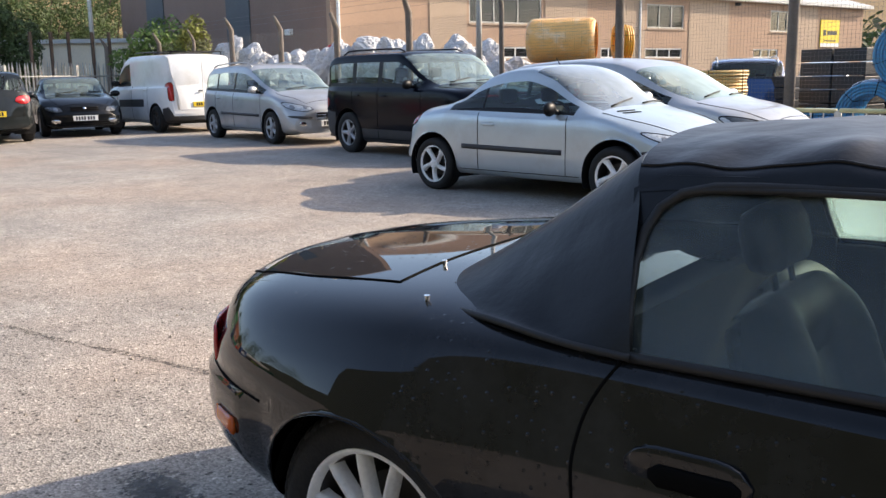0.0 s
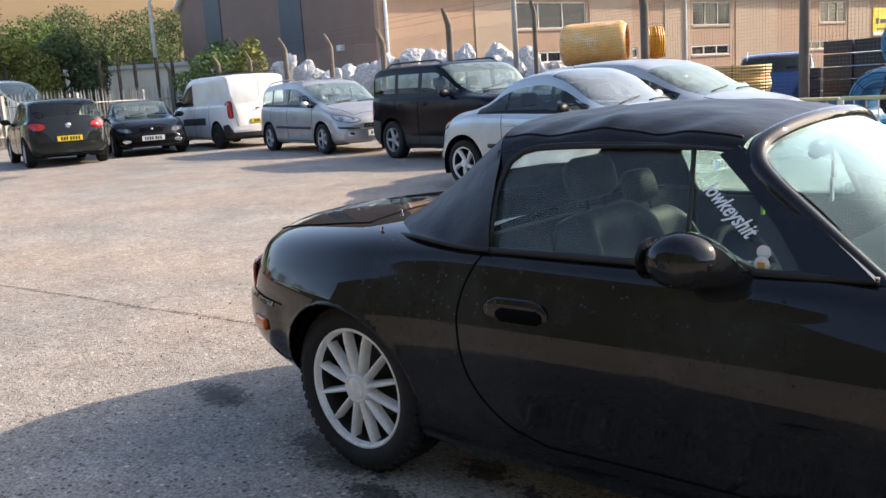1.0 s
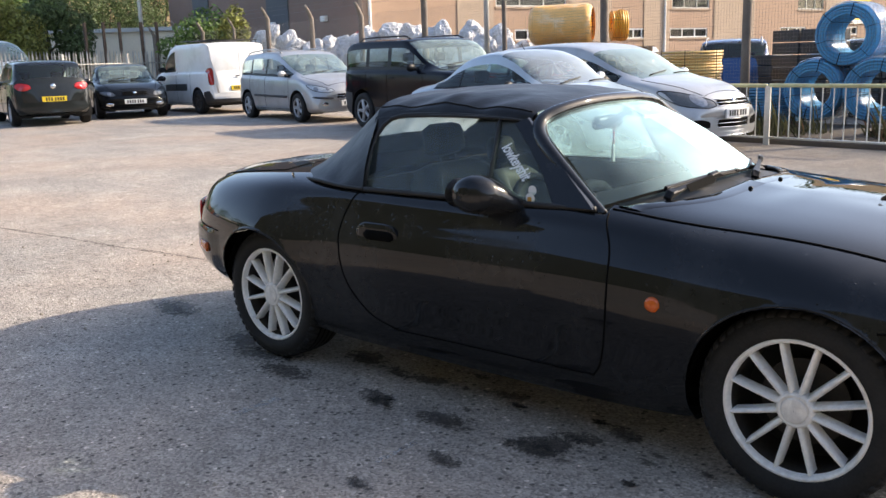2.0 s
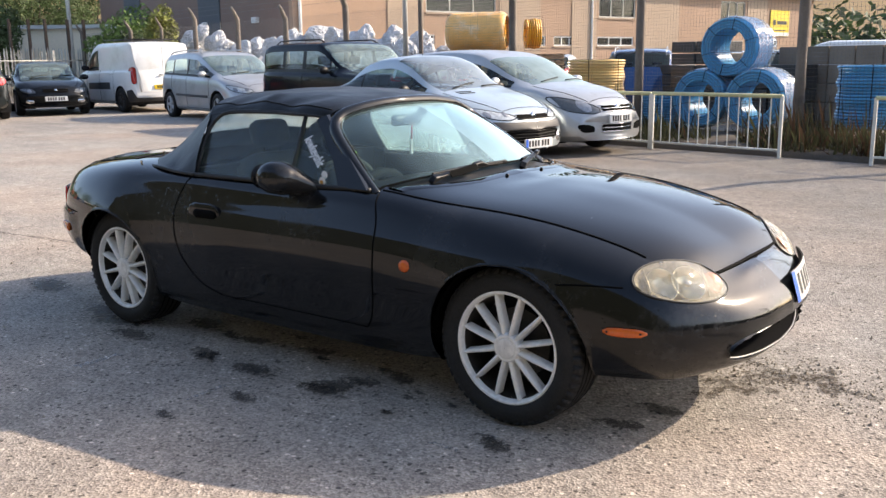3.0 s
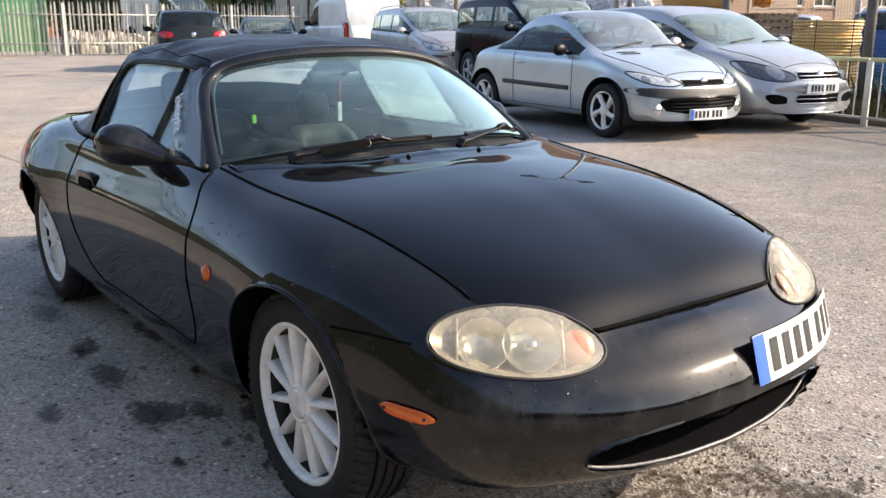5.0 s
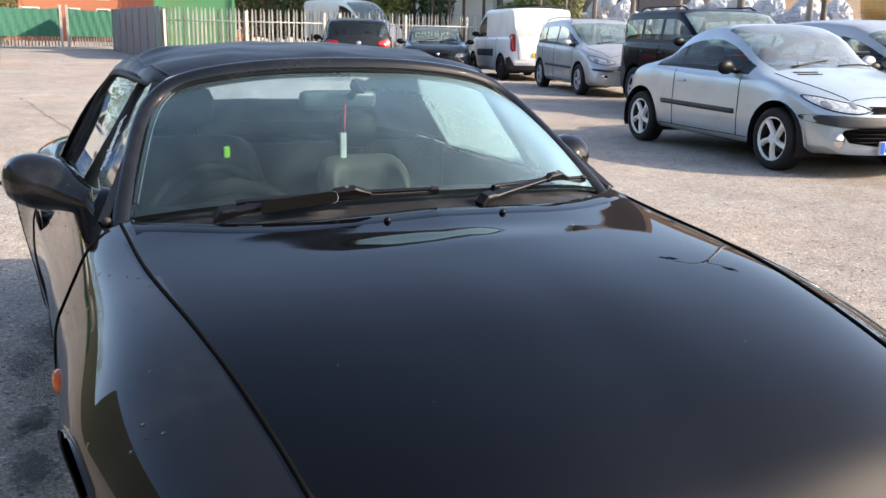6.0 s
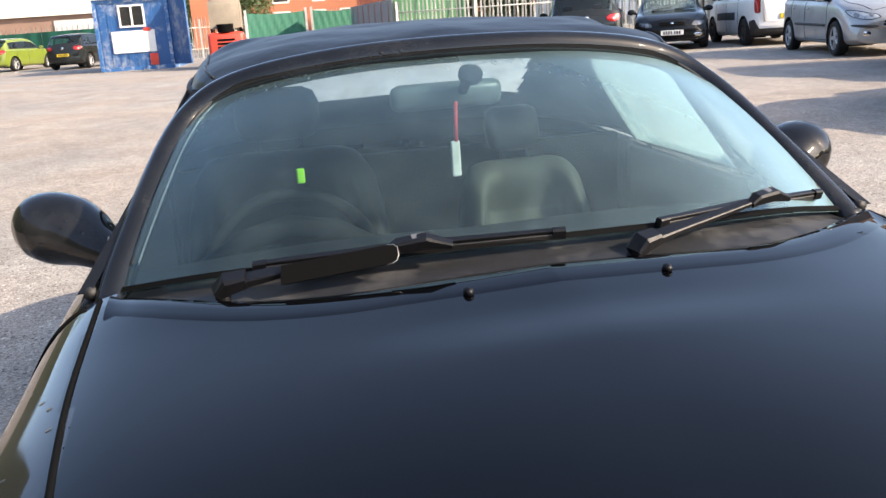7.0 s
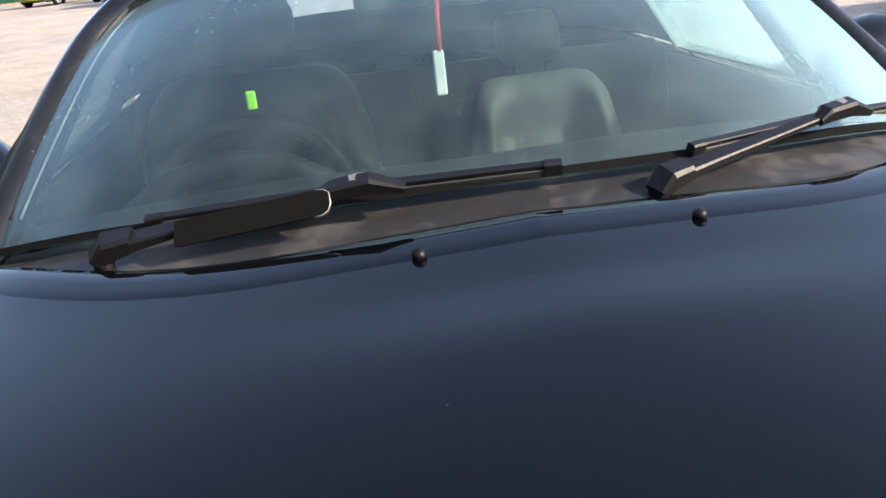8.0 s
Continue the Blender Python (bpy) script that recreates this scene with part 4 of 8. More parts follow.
def wiper(hinge, elbow, tip_a, tip_b, cover):
    up = Vector((0, 0, 1))
    along = (tip_b - tip_a).normalized()
    arm = [hinge + up * .006, hinge.lerp(elbow, .12) + up * .012, hinge.lerp(elbow, .30) + up * .015, hinge.lerp(elbow, .62) + up * .017, hinge.lerp(elbow, .92) + up * .020, elbow + up * .022]
    w = part("wiper", flat_bar(arm, [.024, .024, .020, .016, .014, .012], [.016, .015, .010, .009, .008, .008]), M["black_plastic"], roadster, "black windscreen wiper")
    part("pivot_knuckle", flat_bar([hinge - (elbow - hinge) * .03, hinge + (elbow - hinge) * .03 + up * .012, hinge.lerp(elbow, .13) + up * .014], [.026, .031, .027], [.016, .026, .020]), M["black_plastic"], w)
    part("pivot_cap", cylm(.011, hinge + up * -.03, hinge + up * .004, 16), M["black_plastic"], w)
    part("wiper_blade", flat_bar([tip_a, tip_a.lerp(tip_b, .5) + up * .003, tip_b], [.006] * 3, [.010] * 3), M["rubber"], w)
    part("blade_spine", flat_bar([tip_a.lerp(tip_b, .02) + up * .009, tip_a.lerp(tip_b, .5) + up * .013, tip_b.lerp(tip_a, .02) + up * .009], [.010, .012, .009], [.005] * 3), M["black_plastic"], w)
    for e, d in ((tip_a, along), (tip_b, -along)):
        part("end_cap", flat_bar([e - d * .003 + up * .004, e + d * .016 + up * .005], [.012] * 2, [.017] * 2), M["black_plastic"], w)
    seat_of = elbow + up * .012
    part("blade_clip", flat_bar([seat_of - along * .040, seat_of - along * .026 + up * .007, seat_of + along * .016 + up * .010, seat_of + along * .030 + up * .006, seat_of + along * .052], [.014, .020, .021, .018, .013], [.010, .018, .020, .015, .009]), M["black_plastic"], w)
    hook = [elbow + up * .020 - along * .012, elbow + up * .029 - along * .004, elbow + up * .030 + along * .014, elbow + up * .020 + along * .026]
    part("hook", flat_bar(hook, [.011, .012, .012, .010], [.004] * 4), M["satin_edge"], w)
    if cover:
        a, b = hinge.lerp(elbow, .34) + Vector((.018, -.010, .014)), hinge.lerp(elbow, .93) + Vector((.018, -.008, .016))
        u, v = b - a, Vector((.017, -.003, -.023))
        outline = [(0, -.5), (.90, -.5), (.96, -.44), (.99, -.30), (1.0, .1), (.985, .36), (.95, .48), (.90, .5), (.03, .5), (0, .44)]
        def plate_of(grow, drop):
            bm = bmesh.new()
            nrm = u.cross(v).normalized()
            f = bm.faces.new([bm.verts.new(a + u * (.5 + (p - .5) * grow) + v * q * grow + nrm * drop) for p, q in outline])
            r = bmesh.ops.extrude_face_region(bm, geom=[f])
            bmesh.ops.translate(bm, vec=nrm * .0028, verts=[x for x in r["geom"] if isinstance(x, bmesh.types.BMVert)])
            bmesh.ops.recalc_face_normals(bm, faces=bm.faces[:])
            return bm
        plate_part = part("wind_deflector", plate_of(1, 0), M["seam"], w, "flat wind deflector")
        nrm = u.cross(v).normalized()
        part("deflector_rim", tube([a + u * p + v * q + nrm * .0014 for p, q in outline[1:8]], .0013, 6), M["satin_edge"], plate_part)
    return w


wiper(Vector((.600, -.448, .803)), on_glass(0, -.175, .0, .020) + Vector((.012, 0, -.008)), on_glass(0, -.40, .0, .012), on_glass(0, .045, .0, .012), True)
wiper(Vector((.650, .150, .806)), on_glass(0, .40, .0, .020), on_glass(0, .20, .0, .010), on_glass(0, .56, .06, .010), False)

# dried specks on the bonnet
rnd_chip = random.Random(5)
vs, fs = [], []
for k in range(16):
    p = on_body((rnd_chip.uniform(.80, 1.45), rnd_chip.uniform(-.5, .5), 1.3), (0, 0, -1), .0004)
    r0 = rnd_chip.choice((.0004, .0006, .0009))
    n = len(vs)
    vs += [(p.x + r0 * math.cos(q), p.y + r0 * 1.4 * math.sin(q), p.z) for q in (0, 1.05, 2.1, 3.14, 4.19, 5.24)] + [(p.x, p.y, p.z + r0 * .5)]
    fs += [(n + i, n + (i + 1) % 6, n + 6) for i in range(6)]
part("dried_specks", mesh_of("dried_specks", vs, fs), M["alloy_dull"], roadster)

# front plate on the bumper, set to one side, with unreadable bars for the characters
pl, inner = [], []
for y in np.linspace(.045, .55, 16):
    rowp = []
    for z in (.392, .503):
        h = on_body((2.6, y, .44), (-1, 0, 0), .010)
        rowp.append((h.x + .018 + (z - .392) * -.30, y, z))
    pl.append(rowp)
pl = np.array(pl)
plate = part("number_plate", grid_mesh("number_plate", pl, both=False), M["plate_white"], roadster, "white front number plate with blue end strip")
part("plate_backing", grid_mesh("plate_backing", pl - np.array((.006, 0, 0)), both=False), M["black_plastic"], plate)


def plate_strip(y0, y1, z0, z1, material, name):
    ys = np.linspace(y0, y1, 6)
    g = []
    for y in ys:
        k = np.interp(y, pl[:, 0, 1], np.arange(16))
        i = min(int(k), 14)
        a = pl[i] + (pl[i + 1] - pl[i]) * (k - i)
        g.append([a[0] + (a[1] - a[0]) * z0 + np.array((.0015, 0, 0)), a[0] + (a[1] - a[0]) * z1 + np.array((.0015, 0, 0))])
    part(name, grid_mesh(name, np.array(g), both=False), material, plate)


plate_strip(.0455, .092, .01, .99, M["plate_blue"], "plate_band")
for k in range(7):
    y0 = .112 + k * .060 + (.022 if k > 3 else 0)
    plate_strip(y0, y0 + .036, .16, .84, M["plate_ink"], "plate_bar")

# lettering and charm on the quarter window
def on_quarter(x, z, lift=.004):
    return Vector((x, -gy(z, x) - lift, z))


me = text_mesh("lowkeyshit", .062, .0004, .35, .0012)
a, b = on_quarter(.022, .965), on_quarter(.165, .858)
ux = (b - a).normalized()
nrm = Vector((.12, -1, .55)); nrm = (nrm - ux * nrm.dot(ux)).normalized()
uy = nrm.cross(ux)
wid = max(v.co.x for v in me.vertices) - min(v.co.x for v in me.vertices)
k = (b - a).length / wid
for v in me.vertices:
    q = v.co.copy()
    v.co = (a + b) / 2 + ux * q.x * k + uy * q.y * k * 1.35 + nrm * (.007 + q.z)
part("window_lettering", me, M["sticker_white"], roadster, "white script lettering on the quarter window")
bm = bmesh.new()
for x, z, r, sc in ((.198, .826, .017, 1.0), (.200, .801, .019, 1.1)):
    c = on_quarter(x, z, .005)
    bmesh.ops.create_circle(bm, cap_ends=True, radius=r, segments=18, matrix=Matrix.Translation(c) @ Matrix.Rotation(radians(90), 4, "X"))
part("window_sticker", bm, M["sticker_white"], roadster, "small white sticker")
c = on_quarter(.200, .797, .0065)
part("sticker_badge", boxm(c.x - .008, c.x + .008, c.y - .0005, c.y + .0005, c.z - .009, c.z + .009), mat("badge_gold", (.6, .32, .08), .5), roadster)

# ---- inside ----
tub = bmesh.new()
box(tub, -.68, .50, -.64, .64, .20, .23)
box(tub, -.70, -.66, -.64, .64, .20, .80)
part("cabin_floor", tub, M["interior"], roadster)
for s in (-1, 1):
    part("door_card", boxm(-.6, .5, s * .655 - .012, s * .655 + .012, .22, .77, .01), M["interior"], shell["door_r"] if s == -1 else shell["door_l"])
    part("quarter_trim", boxm(-.70, -.58, s * .648 - .012, s * .648 + .012, .20, .79, .01), M["interior"], roadster)
part("tunnel", boxm(-.6, .42, -.09, .09, .22, .46, .03), M["interior"], roadster)
dash = [[(.20, .64, .72), (.20, .3, .735), (.20, 0, .735)], [(.27, .64, .765), (.27, .3, .785), (.28, 0, .785)], [(.42, .60, .775), (.48, .3, .795), (.52, 0, .80)], [(.46, .56, .785), (.57, .3, .805), (.60, 0, .81)]]
part("dashboard", grid_mesh("dashboard", soft_grid(dash, 12, 12)), M["interior"], roadster, "dark dashboard")
part("dash_front", boxm(.19, .24, -.62, .62, .45, .735, .02), M["interior"], roadster)
part("rear_shelf", boxm(-1.10, -.66, -.58, .58, .66, .70, .02), M["interior"], roadster)
for s in (-1, 1):
    seat = part("seat", boxm(-.52, -.02, s * .34 - .24, s * .34 + .24, .26, .44, .06), M["leather"], roadster, "pale grey leather seat with headrest", smooth=True)
    m = pose(-.315, s * .34, .41, 0, -13, 0) if s == -1 else pose(-.46, .315, .315, 0, -19, 0) @ Matrix.Diagonal((1, .76, 1, 1))
    back = [[(-.02, .245, 0), (.07, .24, .0), (.09, .18, 0), (.055, .12, 0), (.055, 0, 0)],
            [(-.03, .25, .16), (.06, .245, .16), (.095, .19, .16), (.035, .135, .16), (.035, 0, .16)],
            [(-.03, .24, .30), (.05, .235, .30), (.090, .18, .30), (.020, .130, .30), (.018, 0, .30)],
            [(-.03, .23, .345), (.05, .225, .345), (.085, .17, .35), (.022, .125, .335), (.018, 0, .335)],
            [(-.03, .215, .40), (.045, .21, .405), (.065, .16, .41), (.045, .09, .41), (.045, 0, .41)],
            [(-.03, .19, .445), (.01, .18, .455), (.02, .13, .465), (.02, .07, .465), (.02, 0, .465)],
            [(-.05, .19, .44), (-.04, .18, .45), (-.035, .13, .46), (-.035, .07, .46), (-.035, 0, .46)]]
    me = grid_mesh("seat_back", soft_grid(back, 24, 20))
    me.transform(m)
    # driver's seat back and both headrests take the shade-darkened leather
    part("seat_back", me, M["leather"] if s == 1 else M["leather_shaded"], seat)
    part("seat_shell", boxm(-.07, -.03, -.20, .20, 0, .43, .02, m), M["interior"], seat)
    hr = boxm(-.055, .035, -.105, .105, .495, .625, .04, m)
    part("headrest", hr, M["leather_deep_shade"], seat, smooth=True)
    for yy in (-.05, .05):
        part("headrest_post", cylm(.006, m @ Vector((-.01, yy, .43)), m @ Vector((-.01, yy, .51)), 8), M["interior"], seat)
# steering wheel
ring = [Vector((0, .18 * math.cos(a), .18 * math.sin(a))) for a in np.linspace(0, 2 * math.pi, 40, endpoint=False)]
m = pose(.05, -.34, .66, 0, -24, 0)
wheel = part("steering_wheel", tube([m @ p for p in ring], .014, 10, closed=True), M["interior"], roadster, "dark steering wheel")
bm = bmesh.new()
cyl(bm, .065, m @ Vector((-.02, 0, 0)), m @ Vector((.03, 0, 0)), 20)
for a in (10, 170, 270):
    c = Vector((0, .17 * math.cos(radians(a)), .17 * math.sin(radians(a))))
    cyl(bm, .014, m @ Vector((0, 0, 0)), m @ c, 8)
cyl(bm, .03, m @ Vector((.02, 0, 0)), m @ Vector((.22, 0, -.04)), 12)
part("wheel_hub", bm, M["interior"], wheel)
# instrument hood
part("instrument_hood", tube([(.24, -.50, .745), (.24, -.42, .795), (.24, -.34, .81), (.24, -.26, .795), (.24, -.18, .745)], .022, 10), M["interior"], roadster)
# inside mirror and its charm
bm = boxm(-.018, .018, -.112, .112, -.031, .031, .0175)
for v in bm.verts:
    v.co.z *= 1 - .22 * (v.co.y / .112) ** 2
bmesh.ops.transform(bm, matrix=pose(.122, -.018, 1.012, 0, 8, 4), verts=bm.verts)
irm = part("interior_mirror", bm, M["mirror_back"], roadster, "interior mirror on a short stalk", smooth=True)
part("mirror_stalk", cylm(.010, (.138, .012, 1.02), (.186, .018, 1.052), 10), M["interior"], irm)
pad = cylm(.023, (.183, .018, 1.047), (.190, .018, 1.055), 24)
part("mirror_pad", pad, M["seam"], irm, "round black mounting pad")
charm = part("mirror_charm", tube([(.142, -.005, 1.0), (.142, -.007, .96), (.142, -.009, .905)], .0042, 6), mat("red_cord", (.6, .03, .04), .6), roadster, "white and red charm hanging from the mirror")
part("charm_tag", boxm(.138, .146, -.0195, -.0015, .855, .925, .003), mat("charm_tag", (.8, .78, .74), .45, 0, .2, 60), charm)
part("column_badge", boxm(.058, .066, -.318, -.302, .858, .888, .003), M["hi_green"], roadster, "bright green tag")
# ---- the other cars ----
def pchip(xs, ys, x):
    """Smooth interpolation that does not overshoot."""
    xs, ys, x = np.array(xs, float), np.array(ys, float), np.array(x, float)
    h = np.diff(xs)
    d = np.diff(ys) / h
    m = np.zeros(len(xs))
    m[0], m[-1] = d[0], d[-1]
    for i in range(1, len(xs) - 1):
        if d[i - 1] * d[i] > 0:
            m[i] = 2 * d[i - 1] * d[i] / (d[i - 1] + d[i])
    i = np.clip(np.searchsorted(xs, x) - 1, 0, len(xs) - 2)
    t = (x - xs[i]) / h[i]
    return (2 * t ** 3 - 3 * t ** 2 + 1) * ys[i] + (t ** 3 - 2 * t ** 2 + t) * h[i] * m[i] + (-2 * t ** 3 + 3 * t ** 2) * ys[i + 1] + (t ** 3 - t ** 2) * h[i] * m[i + 1]


def smooth01(a):
    a = min(1.0, max(0.0, a))
    return a * a * (3 - 2 * a)


def build_car(name, label, at, spec, group=""):
    """A parked car from its roof line, belt line and width: panels, glass, lamps, bumpers, wheels, mirrors, plates."""
    car = thing(name, label, spec.get("category", "car"), group, at)
    xr, xf = spec["top"][0][0], spec["top"][-1][0]
    wb = spec["wb"] / 2
    W = spec["w"] / 2
    nu = spec.get("nu", 130)
    e = np.linspace(-1, 1, nu)
    xs = (xf + xr) / 2 + (xf - xr) / 2 * (0.72 * e + 0.28 * np.sin(e * math.pi / 2))
    top = pchip(*zip(*spec["top"]), xs)
    belt = np.minimum(pchip(*zip(*spec["belt"]), xs), top - .015)
    zb = pchip([xr, xr + .5, xf - .5, xf], [.30, .20, .19, .22], xs)
    w = W * pchip([xr, xr + .12, xr + .6, -.2, xf - .8, xf - .15, xf], [.80, .90, .97, 1.0, .985, .90, .80], xs)
    wr = spec.get("roofw", .76)
    seg = 6
    K = 10
    nv = K * seg + 1
    rt = spec.get("tyre", .30)
    ra = rt + .065
    P = np.zeros((nu, nv, 3))
    for i, x in enumerate(xs):
        h = top[i] - belt[i]
        c = smooth01((h - .10) / .32)
        b, t, ww, z0 = belt[i], top[i], w[i], zb[i]
        A = [(0, z0), (.72 * ww, z0), (.94 * ww, z0 + .05), (.992 * ww, z0 + (b - z0) * .30), (ww, z0 + (b - z0) * .58), (.985 * ww, b - .08), (.94 * ww, b)]
        bon = [(.80 * ww, b + .50 * h), (.60 * ww, b + .78 * h), (.32 * ww, b + .95 * h), (0, t)]
        wrr = wr * W
        cab = [(min(.93 * ww, wrr + .05), t - .12), (wrr * .93, t - .035), (wrr * .5, t - .006), (0, t)]
        A += [(p[0] + (q[0] - p[0]) * c, p[1] + (q[1] - p[1]) * c) for p, q in zip(bon, cab)]
        yz = catmull(np.array(A), nv)
        bf = spec.get("bow_f", .26) * smooth01((x - (xf - .9)) / .9)
        br = spec.get("bow_r", .16) * smooth01(((xr + .7) - x) / .7)
        P[i, :, 0] = x - (bf - br) * (np.abs(yz[:, 0]) / W) ** 2.4
        P[i, :, 1] = np.maximum(yz[:, 0], 0)
        P[i, :, 2] = yz[:, 1]
    first, last = P[0].copy(), P[-1].copy()
    first[:, 1] = 0
    first[:, 0] = xr - .02
    last[:, 1] = 0
    last[:, 0] = xf + .02
    P = np.concatenate([first[None], P, last[None]])
    P[:, 0, 1] = P[:, -1, 1] = 0
    NX = len(P)
    cowl, head = spec["screen"]
    rcowl, rhead = spec.get("rear_screen", (None, None))
    verts, faces, groups, ids = [], [], [], {}
    for s in (1, -1):
        for i in range(NX):
            for j in range(nv):
                x, y, z = P[i, j]
                if s == -1 and y < 1e-6:
                    ids[s, i, j] = ids[1, i, j]
                    continue
                cx = wb if x > 0 else -wb
                rho = math.hypot(x - cx, z - rt) / ra
                if .86 < rho < 1 and y > W * .55 and z < rt + ra and z > .1:
                    x, z = cx + (x - cx) / rho, rt + (z - rt) / rho
                ids[s, i, j] = len(verts)
                verts.append((x, s * y, z))
        for i in range(NX - 1):
            for j in range(nv - 1):
                x, y, z = (P[i, j] + P[i + 1, j + 1]) / 2
                k = (j + .5) / seg
                cx = wb if x > 0 else -wb
                if math.hypot(x - cx, z - rt) / ra < .93 and y > W * .55 and k < 6:
                    continue
                g = "body"
                xi = xs[min(max(i - 1, 0), nu - 1)]
                h = top[min(max(i - 1, 0), nu - 1)] - belt[min(max(i - 1, 0), nu - 1)]
                zrel = (z - np.interp(xi, xs, belt)) / max(h, .05)
                if k > 7.3 and head + .03 < xi < cowl - .03:
                    g = "windscreen"
                elif rcowl is not None and k > 7.25 and rcowl + .02 < xi < rhead - .02:
                    g = "rear_window"
                elif 6.12 < k < 6.85 and h > .14:
                    for q, (a, b2) in enumerate(spec["windows"]):
                        if a < xi < b2:
                            g = ("window", s, q)
                    if g == "body" and spec["windows"][0][1] - .01 < xi < spec["windows"][-1][0] + .01:
                        g = ("window_trim", s)
                elif 6.0 < k < 6.12 and spec["windows"][0][0] < xi < spec["windows"][-1][1] and h > .14:
                    g = ("window_trim", s)
                if g == "body" and spec.get("fabric") and k > 6.0 and spec["fabric"][0] < xi < spec["fabric"][1]:
                    g = "soft_roof"
                lf = spec.get("lamp_f")
                if lf and g == "body" and lf[0] < xi < lf[1] and lf[2] < k < lf[3] and i < NX - 2:
                    g = ("headlamp", s)
                lr = spec.get("lamp_r")
                if lr and g == "body" and lr[0] < xi < lr[1] and lr[2] < k < lr[3] and i > 0:
                    g = ("tail_lamp", s)
                for (a, b2, c0, c1) in spec.get("plastic", ()):
                    if g == "body" and a < xi < b2 and c0 < k < c1:
                        g = "bumper_trim"
                f = list(dict.fromkeys([ids[s, i, j], ids[s, i + 1, j], ids[s, i + 1, j + 1], ids[s, i, j + 1]]))
                if len(f) > 2:
                    faces.append(tuple(f if s == -1 else f[::-1]))
                    groups.append(g)
    names, mats_ = {}, {}
    for g in set(groups):
        if g == "body":
            names[g], mats_[g] = "body", spec["paint"]
        elif g[0] == "window_trim":
            names[g], mats_[g] = "window_trim", M["black_plastic"]
        elif g == "soft_roof":
            names[g], mats_[g] = "soft_roof", M["soft_top"]
        elif g == "bumper_trim":
            names[g], mats_[g] = "bumper_trim", spec.get("trim", M["grey_plastic"])
        elif g == "windscreen":
            names[g], mats_[g] = g, M[spec.get("screen_mat", "screen_green")]
        elif g == "rear_window":
            names[g], mats_[g] = g, M["car_glass"]
        elif g[0] == "window":
            names[g], mats_[g] = "side_window", M["car_glass"]
        elif g[0] == "headlamp":
            names[g], mats_[g] = "headlamp", M["head_lens"]
        else:
            names[g], mats_[g] = "tail_lamp", M["red_lens"]
    groups = list(groups)
    split_mesh(car, verts, faces, groups, mats_, names)
    tree = BVHTree.FromPolygons([Vector(v) for v in verts], faces)

    def drop(p, d, lift=.0):
        r = tree.ray_cast(Vector(p), Vector(d))
        return None if r[0] is None else r[0] - Vector(d) * lift

    def line(ctrl, d, wd=.004, name="seam", material=None, n=20, sq=None):
        pts = [drop(p, d, .001) for p in catmull(np.array(ctrl, float), n)]
        pts = [p for p in pts if p is not None]
        if len(pts) > 2:
            part(name, tube(pts, wd, 6, squash=sq), material or M["seam"], car)

    def patch(nm, outline, material, axis="f", lift=.005, bulge=.008, parent=None):
        """A lens or insert with the given outline laid on the body; axis f and r take (y, z), s takes (x, z) of one flank."""
        O = np.array(outline, float)
        O = catmull(np.concatenate([O, O[:1]]), 6 * len(O) + 1)[:-1]
        mid = O.mean(0)
        rings = 6
        vs, fs = [], []
        for r in range(rings + 1):
            t = r / rings
            for q in O:
                a, z = mid + (q - mid) * t
                if axis[0] in "fr":
                    sg = 1 if axis[0] == "f" else -1
                    h = drop((sg * 4, a, z), (-sg, 0, 0))
                    if h is None:
                        h = Vector((sg * abs(xf if sg > 0 else xr) * .9, a, z))
                    h = h + Vector((sg * (lift + bulge * (1 - t * t)), 0, 0))
                else:
                    sg = 1 if axis == "s+" else -1
                    h = drop((a, sg * 3, z), (0, -sg, 0))
                    if h is None:
                        h = Vector((a, sg * W, z))
                    h = h + Vector((0, sg * (lift + bulge * (1 - t * t)), 0))
                vs.append(h)
        n = len(O)
        for r in range(rings):
            for q in range(n):
                fs.append((r * n + q, r * n + (q + 1) % n, (r + 1) * n + (q + 1) % n, (r + 1) * n + q))
        ob = part(nm, mesh_of(nm, vs, fs), material, parent or car)
        if nm in ("headlamp", "tail_lamp"):
            part("lamp_gap", tube([tuple(v) for v in vs[rings * n:]], .0055, 6, closed=True), M["seam"], ob)
        return ob

    for s in (1, -1):
        for nm, outline, mk, axis, lift in spec.get("patches", ()):
            o = [(p[0] * s, p[1]) if axis in "fr" else p for p in outline]
            base = patch(nm, o, M[mk], axis if axis in "fr" else ("s+" if s > 0 else "s-"), lift)
            if nm == "headlamp":
                c = np.mean(o, 0)
                for kx, rr in (((.10, .24),) if mk == "head_dark" else ((-.22, .17), (.22, .15))):
                    ext = np.ptp(np.array(o), 0)
                    cc = c + np.array((kx * ext[0], 0))
                    pts = [(cc[0] + rr * ext[1] * 1.5 * math.cos(a), cc[1] + rr * ext[1] * 1.5 * math.sin(a)) for a in np.linspace(0, 2 * math.pi, 8, endpoint=False)]
                    patch("lamp_bowl", pts, M["head_bowl"], "f", lift + .008, .006, base)
        for nm, outline, mk, axis, lift in spec.get("mid_patches", ()) if s == 1 else ():
            patch(nm, outline, M[mk], axis, lift)
